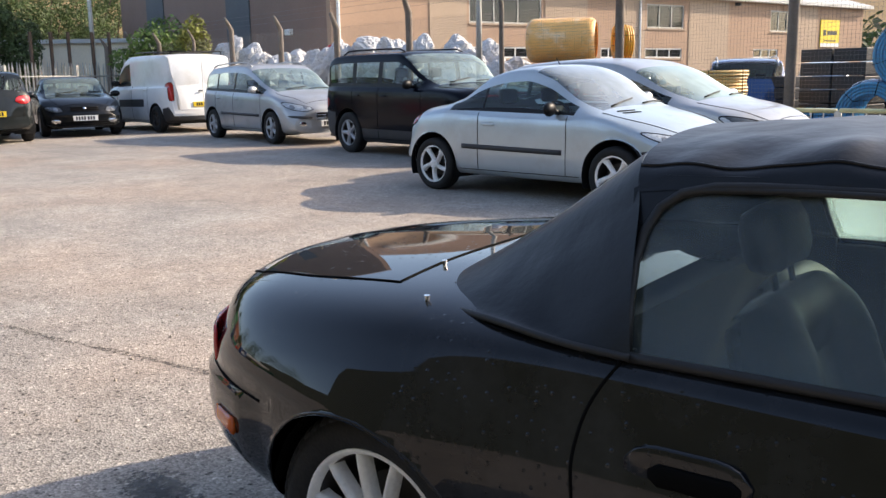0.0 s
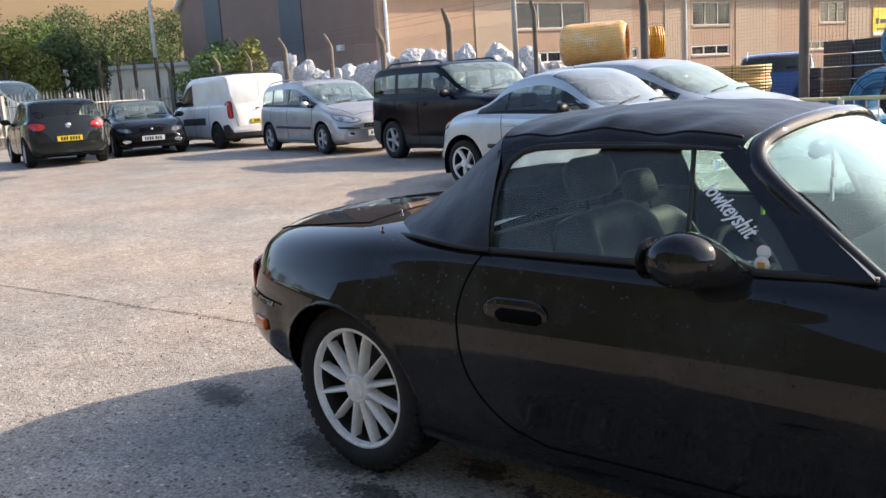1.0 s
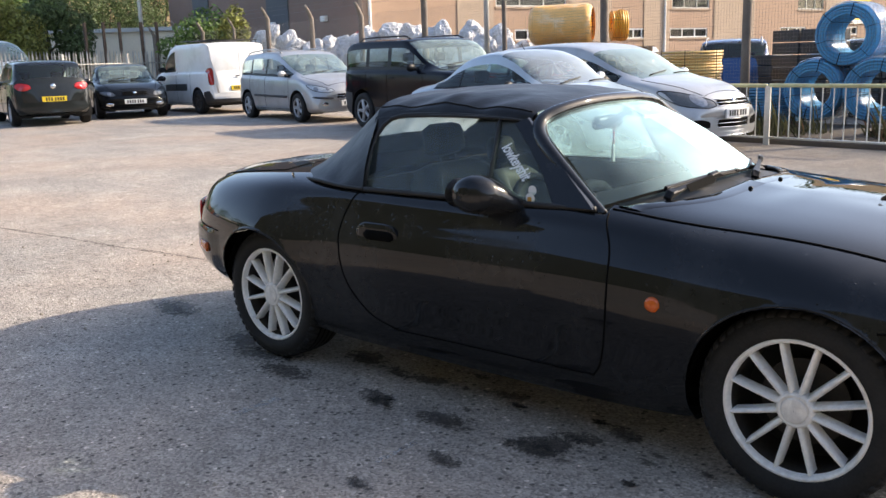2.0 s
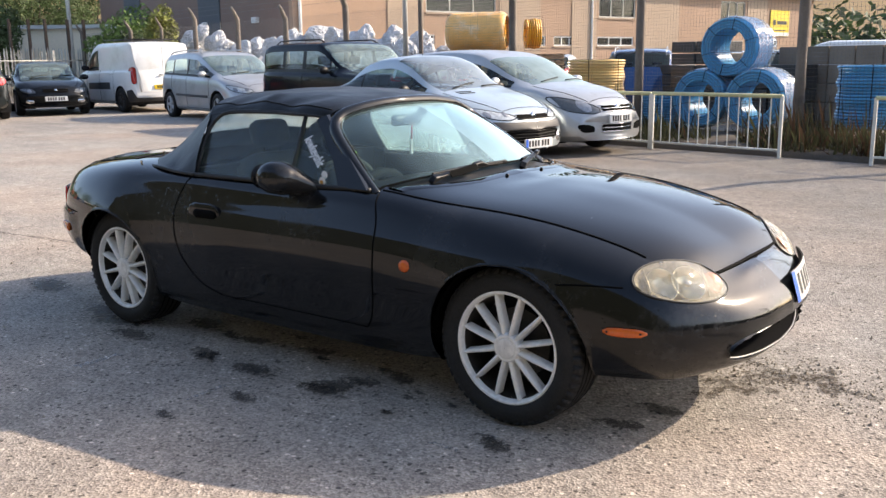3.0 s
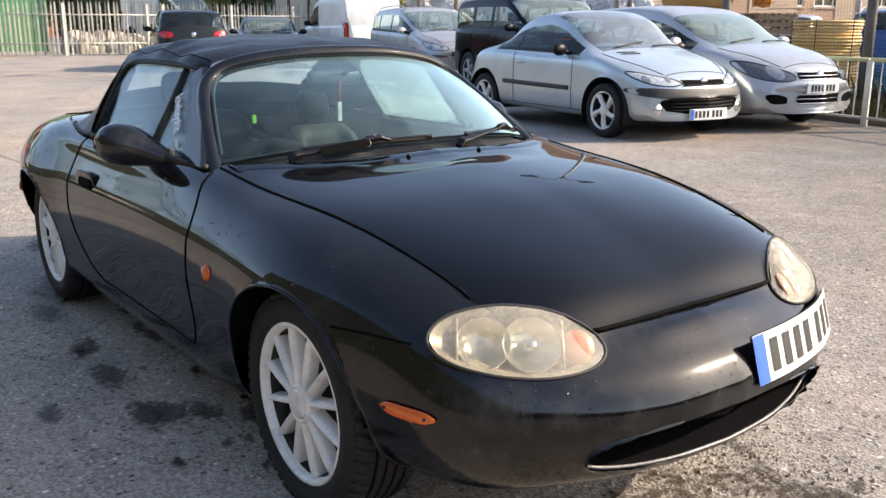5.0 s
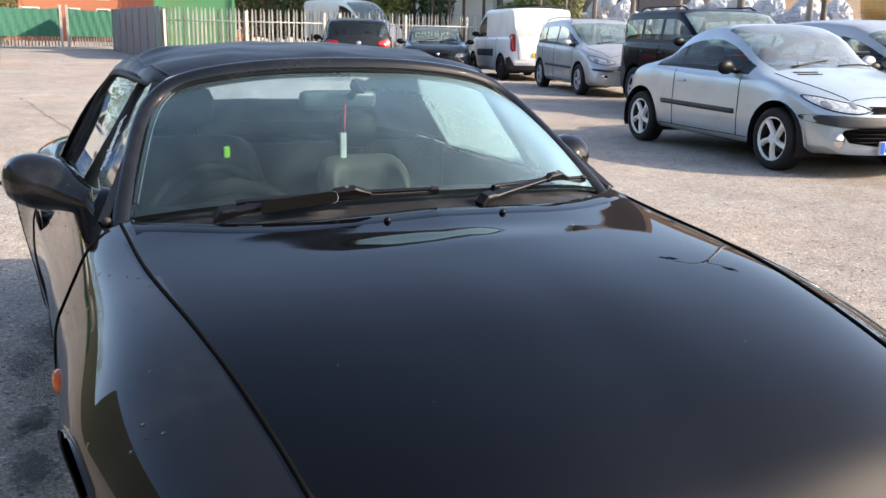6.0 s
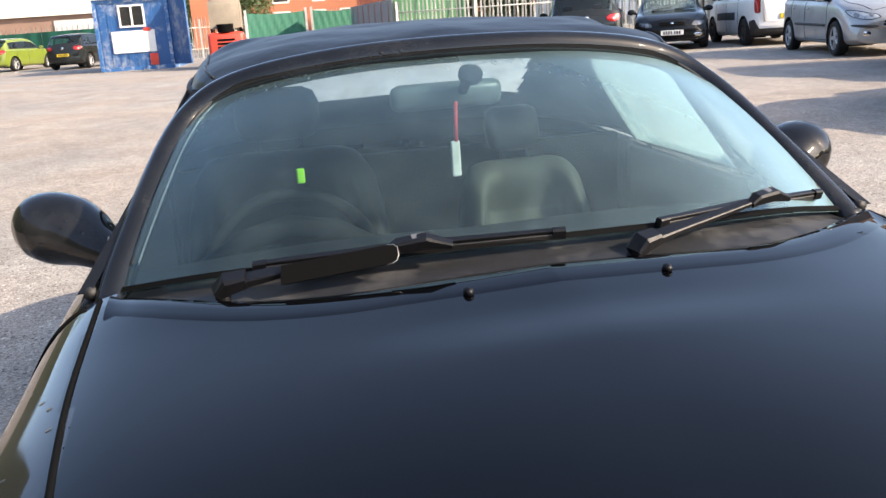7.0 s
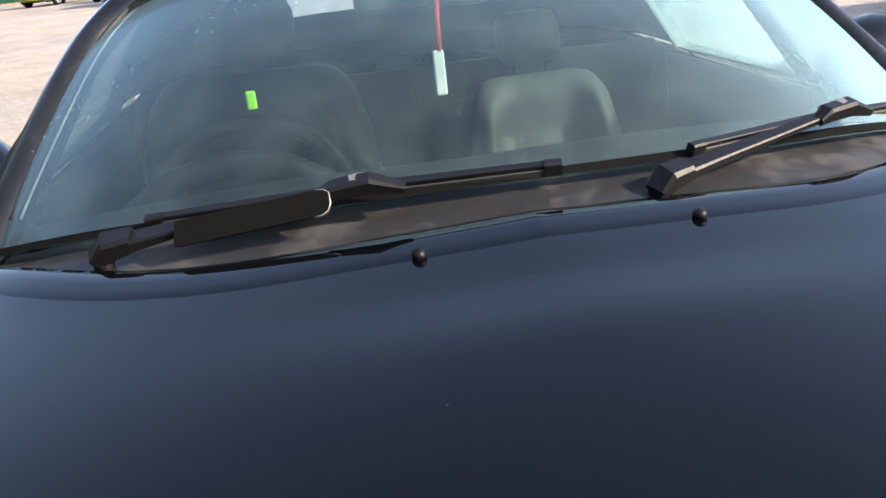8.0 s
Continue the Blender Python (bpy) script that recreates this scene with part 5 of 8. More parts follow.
    # shut lines, handles, rubbing strips
    for s in (1, -1):
        Y = 1.6 * s
        for x, zt in spec.get("doors", ()):
            line([(x, Y, zt), (x + .01, Y, zt * .7), (x, Y, .36), (x - .01, Y, .27)], (0, -s, 0))
        line([(x, Y, .27) for x in (-wb + ra + .05, 0, wb - ra - .05)], (0, -s, 0))
        for x, z in spec.get("handles", ()):
            q = [drop((x + a, Y, z), (0, -s, 0), .012) for a in (-.09, -.03, .03, .09)]
            if all(q):
                part("door_handle", tube(q, [.010, .016, .016, .010], 8, squash=(.7, 1)), spec.get("handle_mat", spec["paint"]), car)
        if "strip" in spec:
            a, b2, z = spec["strip"]
            line([(x, Y, z - .012 * (x - a)) for x in np.linspace(a, b2, 6)], (0, -s, 0), .030, "rubbing_strip", M["grey_plastic"], 24, (.35, 1))
        # mirror
        mx, mz = spec["mirror"]
        b = bmesh.new()
        bmesh.ops.create_uvsphere(b, u_segments=16, v_segments=10, radius=1)
        for v in b.verts:
            v.co = Vector((v.co.x * .055 if v.co.x > 0 else max(v.co.x * .05, -.025), v.co.y * .11, v.co.z * .072))
        bmesh.ops.transform(b, matrix=pose(mx, s * (W + .06), mz, 0, 0, -12 * s), verts=b.verts)
        pod = part("mirror", b, spec.get("mirror_mat", M["black_plastic"]), car, smooth=True)
        part("mirror_arm", tube([(mx + .02, s * (W - .10), mz - .05), (mx + .02, s * (W - .02), mz - .03), (mx + .01, s * (W + .04), mz)], .028, 8), M["black_plastic"], pod)
        for cx in (wb, -wb):
            vs, fs = [], []
            n = 20
            for q in range(n + 1):
                a = math.pi * (-.12 + 1.24 * q / n)
                for y, r in ((W * .985, ra), (W * .5, ra + .01)):
                    vs.append((cx + r * math.cos(a), s * y, rt + r * math.sin(a)))
            for q in range(n):
                fs.append((q * 2, q * 2 + 1, q * 2 + 3, q * 2 + 2))
            c = len(vs)
            vs.append((cx, s * W * .5, rt))
            for q in range(n):
                fs.append((q * 2 + 1, q * 2 + 3, c))
            part("wheel_well", mesh_of("wheel_well", vs, fs), M["interior"], car)
            make_wheel(car, "wheel", rt, spec.get("rim", .2), .20, spec.get("spokes", 5), (cx, s * (W - .115), rt), s, spec.get("wheel_mat", M["alloy_dull"]), spec.get("style", "five"))
    part("floor_pan", boxm(xr + .3, xf - .3, -W * .68, W * .68, .20, .24), M["interior"], car)
    # seats, dash and steering wheel seen through the glass
    sx = spec.get("seat_x", -.15)
    zc = spec.get("seat_z", .42)
    if spec.get("seats", True):
        part("cabin_floor", boxm(rcowl or sx - .9, cowl, -W * .8, W * .8, zc - .12, zc - .06), M["interior"], car)
        for s in (1, -1):
            part("front_seat", boxm(sx - .12, sx + .02, s * .36 - .23, s * .36 + .23, zc - .05, zc + .52, .05, Matrix.Translation((sx, 0, zc)) @ pose(0, 0, 0, 0, -14, 0) @ Matrix.Translation((-sx, 0, -zc))), spec.get("seat_mat", M["interior"]), car, smooth=True)
            part("headrest", boxm(sx - .28, sx - .19, s * .36 - .12, s * .36 + .12, zc + .54, zc + .70, .035), spec.get("seat_mat", M["interior"]), car, smooth=True)
        part("dashboard", boxm(cowl - .62, cowl - .12, -W * .82, W * .82, zc + .15, zc + .46, .05), M["interior"], car, smooth=True)
        m = pose(cowl - .72, -.36, zc + .40, 0, -22, 0)
        part("steering_wheel", tube([m @ Vector((0, .18 * math.cos(a), .18 * math.sin(a))) for a in np.linspace(0, 2 * math.pi, 24, endpoint=False)], .015, 8, closed=True), M["interior"], car)
    # bonnet shut lines and vents
    wv = W * .86
    for s in (1, -1):
        line([(cowl + .02, s * wv * .93, 3), (cowl + .25, s * wv * .90, 3), (xf - .45, s * wv * .76, 3), (xf - .22, s * wv * .60, 3)], (0, 0, -1))
    line([(xf - .20, y, 3) for y in np.linspace(-wv * .58, wv * .58, 9)], (0, 0, -1))
    if spec.get("vents"):
        for x in (cowl + .09, cowl + .16):
            line([(x - .02, -.50, 3), (x, -.38, 3), (x + .015, -.26, 3)], (0, 0, -1), .02, "bonnet_vent", M["seam"], 10, (1, .25))
    # wipers
    for y in (-.45, .10):
        pts = [drop((cowl - .03 - .10 * t, y + .5 * t, 3), (0, 0, -1), .012) for t in (0, .3, .6, 1)]
        if all(pts):
            part("wiper", tube(pts, .008, 6), M["black_plastic"], car)
    # plates, grille and lower openings
    for side, key in ((1, "plate_f"), (-1, "plate_r")):
        if key in spec:
            z, material = spec[key]
            yoff = 0
            h0 = drop((side * 4, yoff, z), (-side, 0, 0))
            x0 = h0.x if h0 else side * 2
            pl = part("number_plate", boxm(x0 - .005, x0 + side * .022 if side > 0 else x0 + .005, yoff - .26, yoff + .26, z - .056, z + .056, .003) if side > 0 else boxm(x0 - .022, x0 + .005, yoff - .26, yoff + .26, z - .056, z + .056, .003), material, car)
            xx = x0 + side * .0235
            for q in range(7):
                y0 = -.205 + q * .056 + (.022 if q > 3 else 0)
                part("plate_bar", boxm(xx - .001, xx + .001, y0, y0 + .036, z - .037, z + .037), M["plate_ink"], pl)
            if spec.get("eu"):
                y0 = -.258 if side > 0 else .215
                part("plate_band", boxm(xx - .001, xx + .001, y0, y0 + .042, z - .054, z + .054), M["plate_blue"], pl)
    for (z0, z1, hw, material) in spec.get("grilles", ()):
        rows = []
        for z in np.linspace(z0, z1, 4):
            r = []
            for y in np.linspace(-hw * (1 - .12 * abs(z - (z0 + z1) / 2) / max(.01, (z1 - z0) / 2)), hw, 15):
                q = drop((4, y, z), (-1, 0, 0), .006)
                r.append(tuple(q) if q else (xf, y, z))
            rows.append(r)
        gobj = part("grille", grid_mesh("grille", np.array(rows), both=False), material, car)
        for z in np.linspace(z0, z1, max(2, int((z1 - z0) / .035) + 1)):
            pts = [drop((4, y, z), (-1, 0, 0), .010) for y in np.linspace(-hw, hw, 13)]
            pts = [p for p in pts if p]
            if len(pts) > 2:
                part("grille_bar", tube(pts, .006, 6), spec.get("bar_mat", M["black_plastic"]), gobj)
    for (x, y, z, r) in spec.get("fogs", ()):
        for s in (1, -1):
            q = drop((4, s * y, z), (-1, 0, 0), .004)
            if q:
                v, f = lathe([(.001, .012), (r * .8, .008), (r, 0), (r * 1.15, .006), (r * 1.2, -.01)], 18)
                part("fog_lamp", mesh_of("fog_lamp", [(q.x + a[1], q.y + a[0], q.z + a[2]) for a in v], f), M["chrome"], car)
    if "badge" in spec:
        side, z, r = spec["badge"]
        q = drop((side * 4, 0, z), (-side, 0, 0), .0)
        if q:
            v, f = lathe([(.001, .012), (r * .7, .010), (r, .002), (r, -.01)], 20)
            part("badge", mesh_of("badge", [(q.x + side * a[1], q.y + a[0], q.z + a[2]) for a in v], f), M["chrome"], car)
    if "bars" in spec:
        a, b2, y = spec["bars"]
        for s in (1, -1):
            pts = []
            for x in np.linspace(a, b2, 12):
                z = np.interp(x, xs, top)
                q = drop((x, s * y, 4), (0, 0, -1))
                e2 = min(1, (x - a) / .12, (b2 - x) / .12)
                pts.append((x, s * y, (q.z if q else z) + .005 + .05 * max(0, e2)))
            part("roof_bar", tube(pts, .014, 8), spec.get("bar_roof_mat", M["black_plastic"]), car)
    if spec.get("aerial"):
        x = spec["aerial"]
        z = float(np.interp(x, xs, top))
        part("aerial", tube([(x, 0, z), (x - .05, 0, z + .07)], .005, 6), M["black_plastic"], car)
    return car


M["head_lens"] = mat("head_lens", (.52, .55, .56), .10, .1, .55, 26, 60, coat=1.0)
M["head_dark"] = mat("head_dark", (.085, .09, .09), .10, .2, .4, 22, 60, coat=1.0)


def parked(x, y, heading):
    return pose(x, y, gz(x, y), 0, 0, heading)


coupe = dict(screen_mat="screen_blue", vents=True, wb=2.442, w=1.673, paint=M["silver_paint"], tyre=.295, rim=.205, spokes=5, style="twist", wheel_mat=M["alloy"],
        patches=[("headlamp", [(.29, .60), (.42, .575), (.60, .595), (.70, .645), (.735, .715), (.66, .715), (.50, .675), (.36, .64)], "head_lens", "f", .004), ("tail_lamp", [(-1.80, .68), (-1.70, .72), (-1.60, .80), (-1.63, .845), (-1.74, .83), (-1.81, .76)], "red_lens", "s", .004), ("bumper_insert", [(.01, .455), (.30, .45), (.55, .455), (.74, .49), (.77, .55), (.62, .56), (.35, .55), (.01, .545)], "grey_plastic", "f", .012)],
        mid_patches=[("lower_grille", [(-.48, .32), (-.2, .29), (.2, .29), (.48, .32), (.54, .43), (.2, .452), (-.2, .452), (-.54, .43)], "seam", "f", .004)],
             top=[(-1.88, .50), (-1.86, .74), (-1.80, .86), (-1.60, .93), (-1.20, .98), (-.95, 1.08), (-.60, 1.26), (-.20, 1.355), (.05, 1.37), (.30, 1.31), (.95, .95), (1.02, .925), (1.45, .83), (1.78, .70), (1.90, .60), (1.95, .46)],
             belt=[(-1.88, .48), (-1.5, .84), (-.9, .90), (0, .885), (.9, .86), (1.4, .76), (1.8, .62), (1.95, .44)],
             screen=(.97, .12), rear_screen=(-1.12, -.55), windows=[(-1.0, -.52), (-.47, .72)], roofw=.72,
             doors=[(.66, .86), (-.52, .88)], handles=[(-.36, .76)], strip=(-.75, .62, .52), mirror=(.52, .93), mirror_mat=M["black_plastic"],
             plate_f=(.285, M["plate_white"]), eu=True,
             grilles=[(.325, .435, .46, M["seam"]), (.585, .635, .30, M["seam"])], bar_mat=M["black_plastic"], fogs=[(0, .56, .335, .055)], badge=(1, .615, .05), seat_x=-.25, seat_z=.42, aerial=-.05, trim=M["grey_plastic"])
silver_coupe = build_car("coupe", "silver two-door coupe with black side strips and twisted alloy wheels", parked(-4.93, 6.62, -7.8), coupe)
hatch = dict(wb=2.614, w=1.753, paint=M["silver_dull"], tyre=.30, rim=.20, spokes=7, wheel_mat=M["alloy_dull"],
        patches=[("headlamp", [(.37, .60), (.50, .575), (.70, .60), (.80, .67), (.825, .79), (.70, .785), (.52, .725), (.39, .66)], "head_dark", "f", .004), ("tail_lamp", [(.55, .80), (.78, .80), (.82, 1.0), (.70, 1.08), (.58, 1.0)], "red_lens", "r", .004), ("bumper_insert", [(.46, .33), (.62, .325), (.70, .36), (.70, .43), (.60, .435), (.47, .40)], "seam", "f", .004)],
             top=[(-2.01, .55), (-1.98, .95), (-1.85, 1.10), (-1.58, 1.33), (-1.3, 1.42), (-.4, 1.46), (.1, 1.43), (.45, 1.34), (1.22, .99), (1.30, .965), (1.8, .87), (2.1, .74), (2.20, .64), (2.24, .48)],
             belt=[(-2.01, .52), (-1.7, .98), (-.9, .97), (.5, .93), (1.2, .90), (1.8, .78), (2.24, .46)],
             screen=(1.24, .40), rear_screen=(-1.95, -1.45), windows=[(-1.55, -1.12), (-1.05, -.30), (-.22, .95)], roofw=.74,
             doors=[(.92, .92), (-.26, .95), (-1.1, .97)], handles=[(-.08, .82), (-.95, .84)], mirror=(.78, .99), mirror_mat=M["silver_dull"],
             plate_f=(.50, M["plate_white"]),
             grilles=[(.33, .43, .36, M["seam"]), (.60, .68, .36, M["seam"])], bar_mat=M["chrome"], badge=(1, .645, .06), seat_x=-.2, seat_z=.48)
build_car("hatchback", "silver five-door hatchback with grey lower grille", parked(-4.95, 8.45, -8.5), hatch)
suv = dict(wb=2.56, w=1.806, paint=M["navy_paint"], tyre=.345, rim=.215, spokes=5, category="car", roofw=.80,
        patches=[("headlamp", [(.50, .76), (.66, .75), (.78, .79), (.78, .90), (.64, .91), (.50, .88)], "head_lens", "f", .004), ("tail_lamp", [(.62, .72), (.80, .72), (.84, .86), (.80, .95), (.66, .93)], "red_lens", "r", .004)],
           top=[(-2.25, .60), (-2.23, 1.10), (-2.17, 1.30), (-2.02, 1.66), (-1.8, 1.73), (-1.2, 1.75), (0, 1.74), (.2, 1.68), (.9, 1.18), (1.0, 1.14), (1.6, 1.08), (1.95, .98), (2.07, .85), (2.10, .60)],
           belt=[(-2.25, .58), (-2.1, 1.12), (0, 1.10), (.9, 1.07), (1.6, 1.0), (2.10, .58)],
           screen=(.94, .14), rear_screen=(-2.21, -1.98), windows=[(-2.0, -1.20), (-1.10, -.45), (-.36, .66)],
           doors=[(.72, 1.07), (-.40, 1.08), (-1.15, 1.09)], handles=[(-.22, .96), (-.98, .97)], mirror=(.50, 1.14),
           plastic=[(-2.6, -1.72, 0, 3.8), (1.6, 2.4, 0, 4.0), (-2.4, 2.3, 0, 2.9)], bars=(-1.75, .0, .60), seat_x=-.2, seat_z=.70,
           )
suv["top"] = [(x, z if z < 1.12 else 1.12 + (z - 1.12) * .88) for x, z in suv["top"]]
build_car("off_roader", "dark navy compact off-roader with black roof bars", parked(-9.15, 9.75, -13), suv)
estate = dict(wb=2.708, w=1.757, paint=M["silver_dull"], tyre=.31, rim=.205, spokes=5, roofw=.76,
        patches=[("headlamp", [(.36, .655), (.50, .625), (.66, .645), (.76, .70), (.80, .785), (.70, .785), (.52, .735), (.40, .70)], "head_lens", "f", .004), ("bumper_insert", [(.40, .49), (.55, .485), (.74, .51), (.76, .545), (.60, .54), (.42, .525)], "grey_plastic", "f", .004), ("fog_lamp", [(.50, .36), (.58, .35), (.64, .38), (.62, .42), (.52, .42)], "chrome", "f", .004)],
              top=[(-2.19, .55), (-2.16, .95), (-2.05, 1.18), (-1.82, 1.44), (-1.5, 1.52), (-.5, 1.555), (.05, 1.53), (.35, 1.44), (1.28, 1.03), (1.36, 1.0), (1.85, .90), (2.12, .76), (2.2, .66), (2.23, .48)],
              belt=[(-2.19, .53), (-1.9, 1.02), (-.9, 1.00), (.5, .96), (1.25, .93), (1.85, .80), (2.23, .46)],
              screen=(1.30, .28), rear_screen=(-2.13, -1.75), windows=[(-1.85, -1.22), (-1.15, -.32), (-.24, 1.0)],
              doors=[(.95, .95), (-.28, .97), (-1.18, .99)], handles=[(-.10, .84), (-1.0, .86)], strip=(-.9, .9, .56), mirror=(.82, 1.03), mirror_mat=M["silver_dull"],
              plate_f=(.40, M["plate_white"]), grilles=[(.46, .60, .34, M["seam"])],
              bar_mat=M["chrome"], bars=(-1.85, .15, .60), bar_roof_mat=M["silver_dull"], seat_x=-.15, seat_z=.52)
build_car("estate_car", "silver family estate car with roof rails, front wheels turned", parked(-14.3, 10.95, -15), estate)
van = dict(wb=2.728, w=1.81, paint=M["white_paint"], tyre=.315, rim=.195, spokes=6, roofw=.86, category="van", wheel_mat=M["steel_dark"],
        patches=[("tail_lamp", [(.70, .76), (.76, .74), (.805, .80), (.80, 1.08), (.765, 1.17), (.71, 1.13), (.70, .95)], "red_lens", "r", .004), ("headlamp", [(.45, .74), (.70, .74), (.82, .82), (.80, .95), (.60, .90)], "head_lens", "f", .004), ("rear_panel", [(.06, 1.12), (.35, 1.11), (.66, 1.12), (.68, 1.35), (.64, 1.60), (.35, 1.63), (.06, 1.62)], "white_paint", "r", .002)],
           top=[(-2.12, .55), (-2.11, 1.1), (-2.08, 1.6), (-2.0, 1.78), (-1.8, 1.83), (0, 1.84), (.45, 1.76), (1.25, 1.22), (1.35, 1.17), (1.9, 1.03), (2.18, .85), (2.27, .55)],
           belt=[(-2.12, .53), (-2.0, 1.12), (0, 1.10), (1.2, 1.06), (1.9, .92), (2.27, .53)],
           screen=(1.30, .42), windows=[(.10, 1.02)], doors=[(.98, 1.06), (.02, 1.1), (-.95, 1.1)], handles=[(.18, .98), (-.80, 1.0)], mirror=(.85, 1.16),
           plastic=[(-2.3, -1.75, 0, 3.3), (1.7, 2.4, 0, 3.6), (-.75, .85, 3.5, 4.1)], plate_r=(.66, M["plate_yellow"]), seat_x=.1, seat_z=.72, bow_r=.06)
v = build_car("panel_van", "white small panel van with black bumpers, seen from behind", parked(-19.7, 12.1, 167.5), van)
part("rear_handle", boxm(-2.15, -2.13, .02, .12, .95, .98, .004), M["black_plastic"], v)
part("rear_seam", boxm(-2.1365, -2.1345, -.004, .004, .5, 1.72), M["seam"], v)
for y in (-.63, .63):
    part("roof_rack", tube([(-1.9, y, 1.80), (-1.88, y, 1.88), (.2, y, 1.90)], .013, 6), M["black_plastic"], v)
for x in (-1.9, -1.2, -.4):
    part("rack_bar", tube([(x, -.66, 1.885), (x, .66, 1.885)], .012, 6), M["black_plastic"], v)
cabrio = dict(wb=2.42, w=1.764, paint=M["dark_paint"], tyre=.305, rim=.215, spokes=6, roofw=.70,
        patches=[("headlamp", [(.44, .565), (.58, .545), (.72, .58), (.78, .65), (.66, .675), (.50, .65)], "head_dark", "f", .004), ("fog_lamp", [(.50, .32), (.62, .31), (.70, .35), (.66, .39), (.52, .38)], "chrome", "f", .004), ("tail_lamp", [(.45, .6), (.7, .6), (.76, .7), (.6, .76), (.46, .72)], "red_lens", "r", .004)],
              top=[(-1.97, .50), (-1.94, .76), (-1.85, .86), (-1.3, .93), (-1.0, 1.03), (-.55, 1.27), (-.15, 1.34), (.15, 1.32), (.75, .96), (.85, .925), (1.4, .86), (1.85, .74), (2.02, .60), (2.07, .46)],
              belt=[(-1.97, .48), (-1.6, .84), (0, .88), (.75, .86), (1.4, .77), (2.07, .44)], screen=(.80, .17), rear_screen=(-.95, -.7), windows=[(-.5, .55)],
              doors=[(.60, .86), (-.55, .88)], handles=[(-.4, .76)], mirror=(.48, .93), mirror_mat=M["dark_paint"], fabric=(-1.15, .14),
              plate_f=(.42, M["plate_white"]), grilles=[(.575, .66, .30, M["seam"]), (.25, .34, .62, M["seam"])], badge=(1, .62, .04), seat_x=-.25)
build_car("convertible", "black two-seat convertible with fabric roof up", parked(-20.5, 9.95, -23), cabrio)
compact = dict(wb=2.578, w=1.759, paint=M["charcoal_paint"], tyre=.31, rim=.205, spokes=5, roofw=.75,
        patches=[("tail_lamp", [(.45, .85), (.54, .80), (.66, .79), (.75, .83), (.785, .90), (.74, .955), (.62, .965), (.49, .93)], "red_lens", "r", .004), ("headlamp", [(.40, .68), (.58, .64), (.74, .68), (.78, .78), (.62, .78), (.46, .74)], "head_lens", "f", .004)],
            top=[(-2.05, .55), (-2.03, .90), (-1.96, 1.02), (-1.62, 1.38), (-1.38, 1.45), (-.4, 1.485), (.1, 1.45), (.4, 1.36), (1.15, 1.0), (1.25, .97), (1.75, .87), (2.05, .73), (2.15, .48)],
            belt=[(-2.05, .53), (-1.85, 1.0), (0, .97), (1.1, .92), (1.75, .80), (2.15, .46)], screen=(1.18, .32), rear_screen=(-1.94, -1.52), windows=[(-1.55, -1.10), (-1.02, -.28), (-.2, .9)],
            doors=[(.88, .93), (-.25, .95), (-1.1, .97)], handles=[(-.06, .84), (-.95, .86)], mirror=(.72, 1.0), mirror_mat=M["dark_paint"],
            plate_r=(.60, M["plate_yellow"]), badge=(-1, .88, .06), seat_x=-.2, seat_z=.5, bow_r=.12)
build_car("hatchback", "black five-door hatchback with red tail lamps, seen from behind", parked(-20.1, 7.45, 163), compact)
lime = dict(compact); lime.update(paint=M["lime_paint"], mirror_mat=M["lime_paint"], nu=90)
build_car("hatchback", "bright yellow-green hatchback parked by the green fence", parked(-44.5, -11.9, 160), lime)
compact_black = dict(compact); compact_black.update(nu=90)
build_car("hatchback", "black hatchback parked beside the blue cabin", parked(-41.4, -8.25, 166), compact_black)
# cars in the yard behind the mesh fence
for (nm, lb, x, y, hd, base, paint) in (
        ("estate_car", "blue estate car in the yard behind the mesh fence", -7.2, 18.6, 112, estate, M["blue_car_paint"]),
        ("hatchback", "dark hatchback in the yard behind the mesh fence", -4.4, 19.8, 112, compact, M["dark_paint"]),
        ("hatchback", "silver hatchback in the yard behind the mesh fence", -11.2, 20.9, 112, hatch, M["silver_dull"]),
        ("panel_van", "white van parked far back in the yard", -5.2, 29.4, 190, van, M["white_paint"]),
        ("panel_van", "white van parked far back by the trees", -1.4, 33.6, 190, van, M["white_paint"]),
        ("estate_car", "grey estate car far back in the yard", -8.6, 31.0, 100, estate, M["silver_paint"])):
    sp = dict(base)
    sp.update(paint=paint, mirror_mat=paint, nu=70, spokes=5)
    build_car(nm, lb, parked(x, y, hd), sp, "vehicles in the yard")
# ---- fences ----
M["galv"] = mat("galv", (.50, .49, .45), .5, .2, .15, 4, 60, dirt=(.25, .2, .14), dirt_amount=.4, island=.12)
M["post_concrete"] = mat("post_concrete", (.20, .165, .135), .85, 0, .25, 3, 50, bump=.3, dirt=(.07, .06, .05), dirt_amount=.5)
M["wire"] = mat("wire", (.16, .15, .14), .55, .4, .2)
M["rail_paint"] = mat("rail_paint", (.74, .72, .64), .45, 0, .1, 6, 60, dirt=(.36, .27, .17), dirt_amount=.3)
M["rail_top"] = mat("rail_top", (.60, .57, .30), .45, 0, .15, 6, 60, dirt=(.3, .22, .1), dirt_amount=.3)


def fence_y(x):
    return 15.5 - .277 * (x + 19.1)


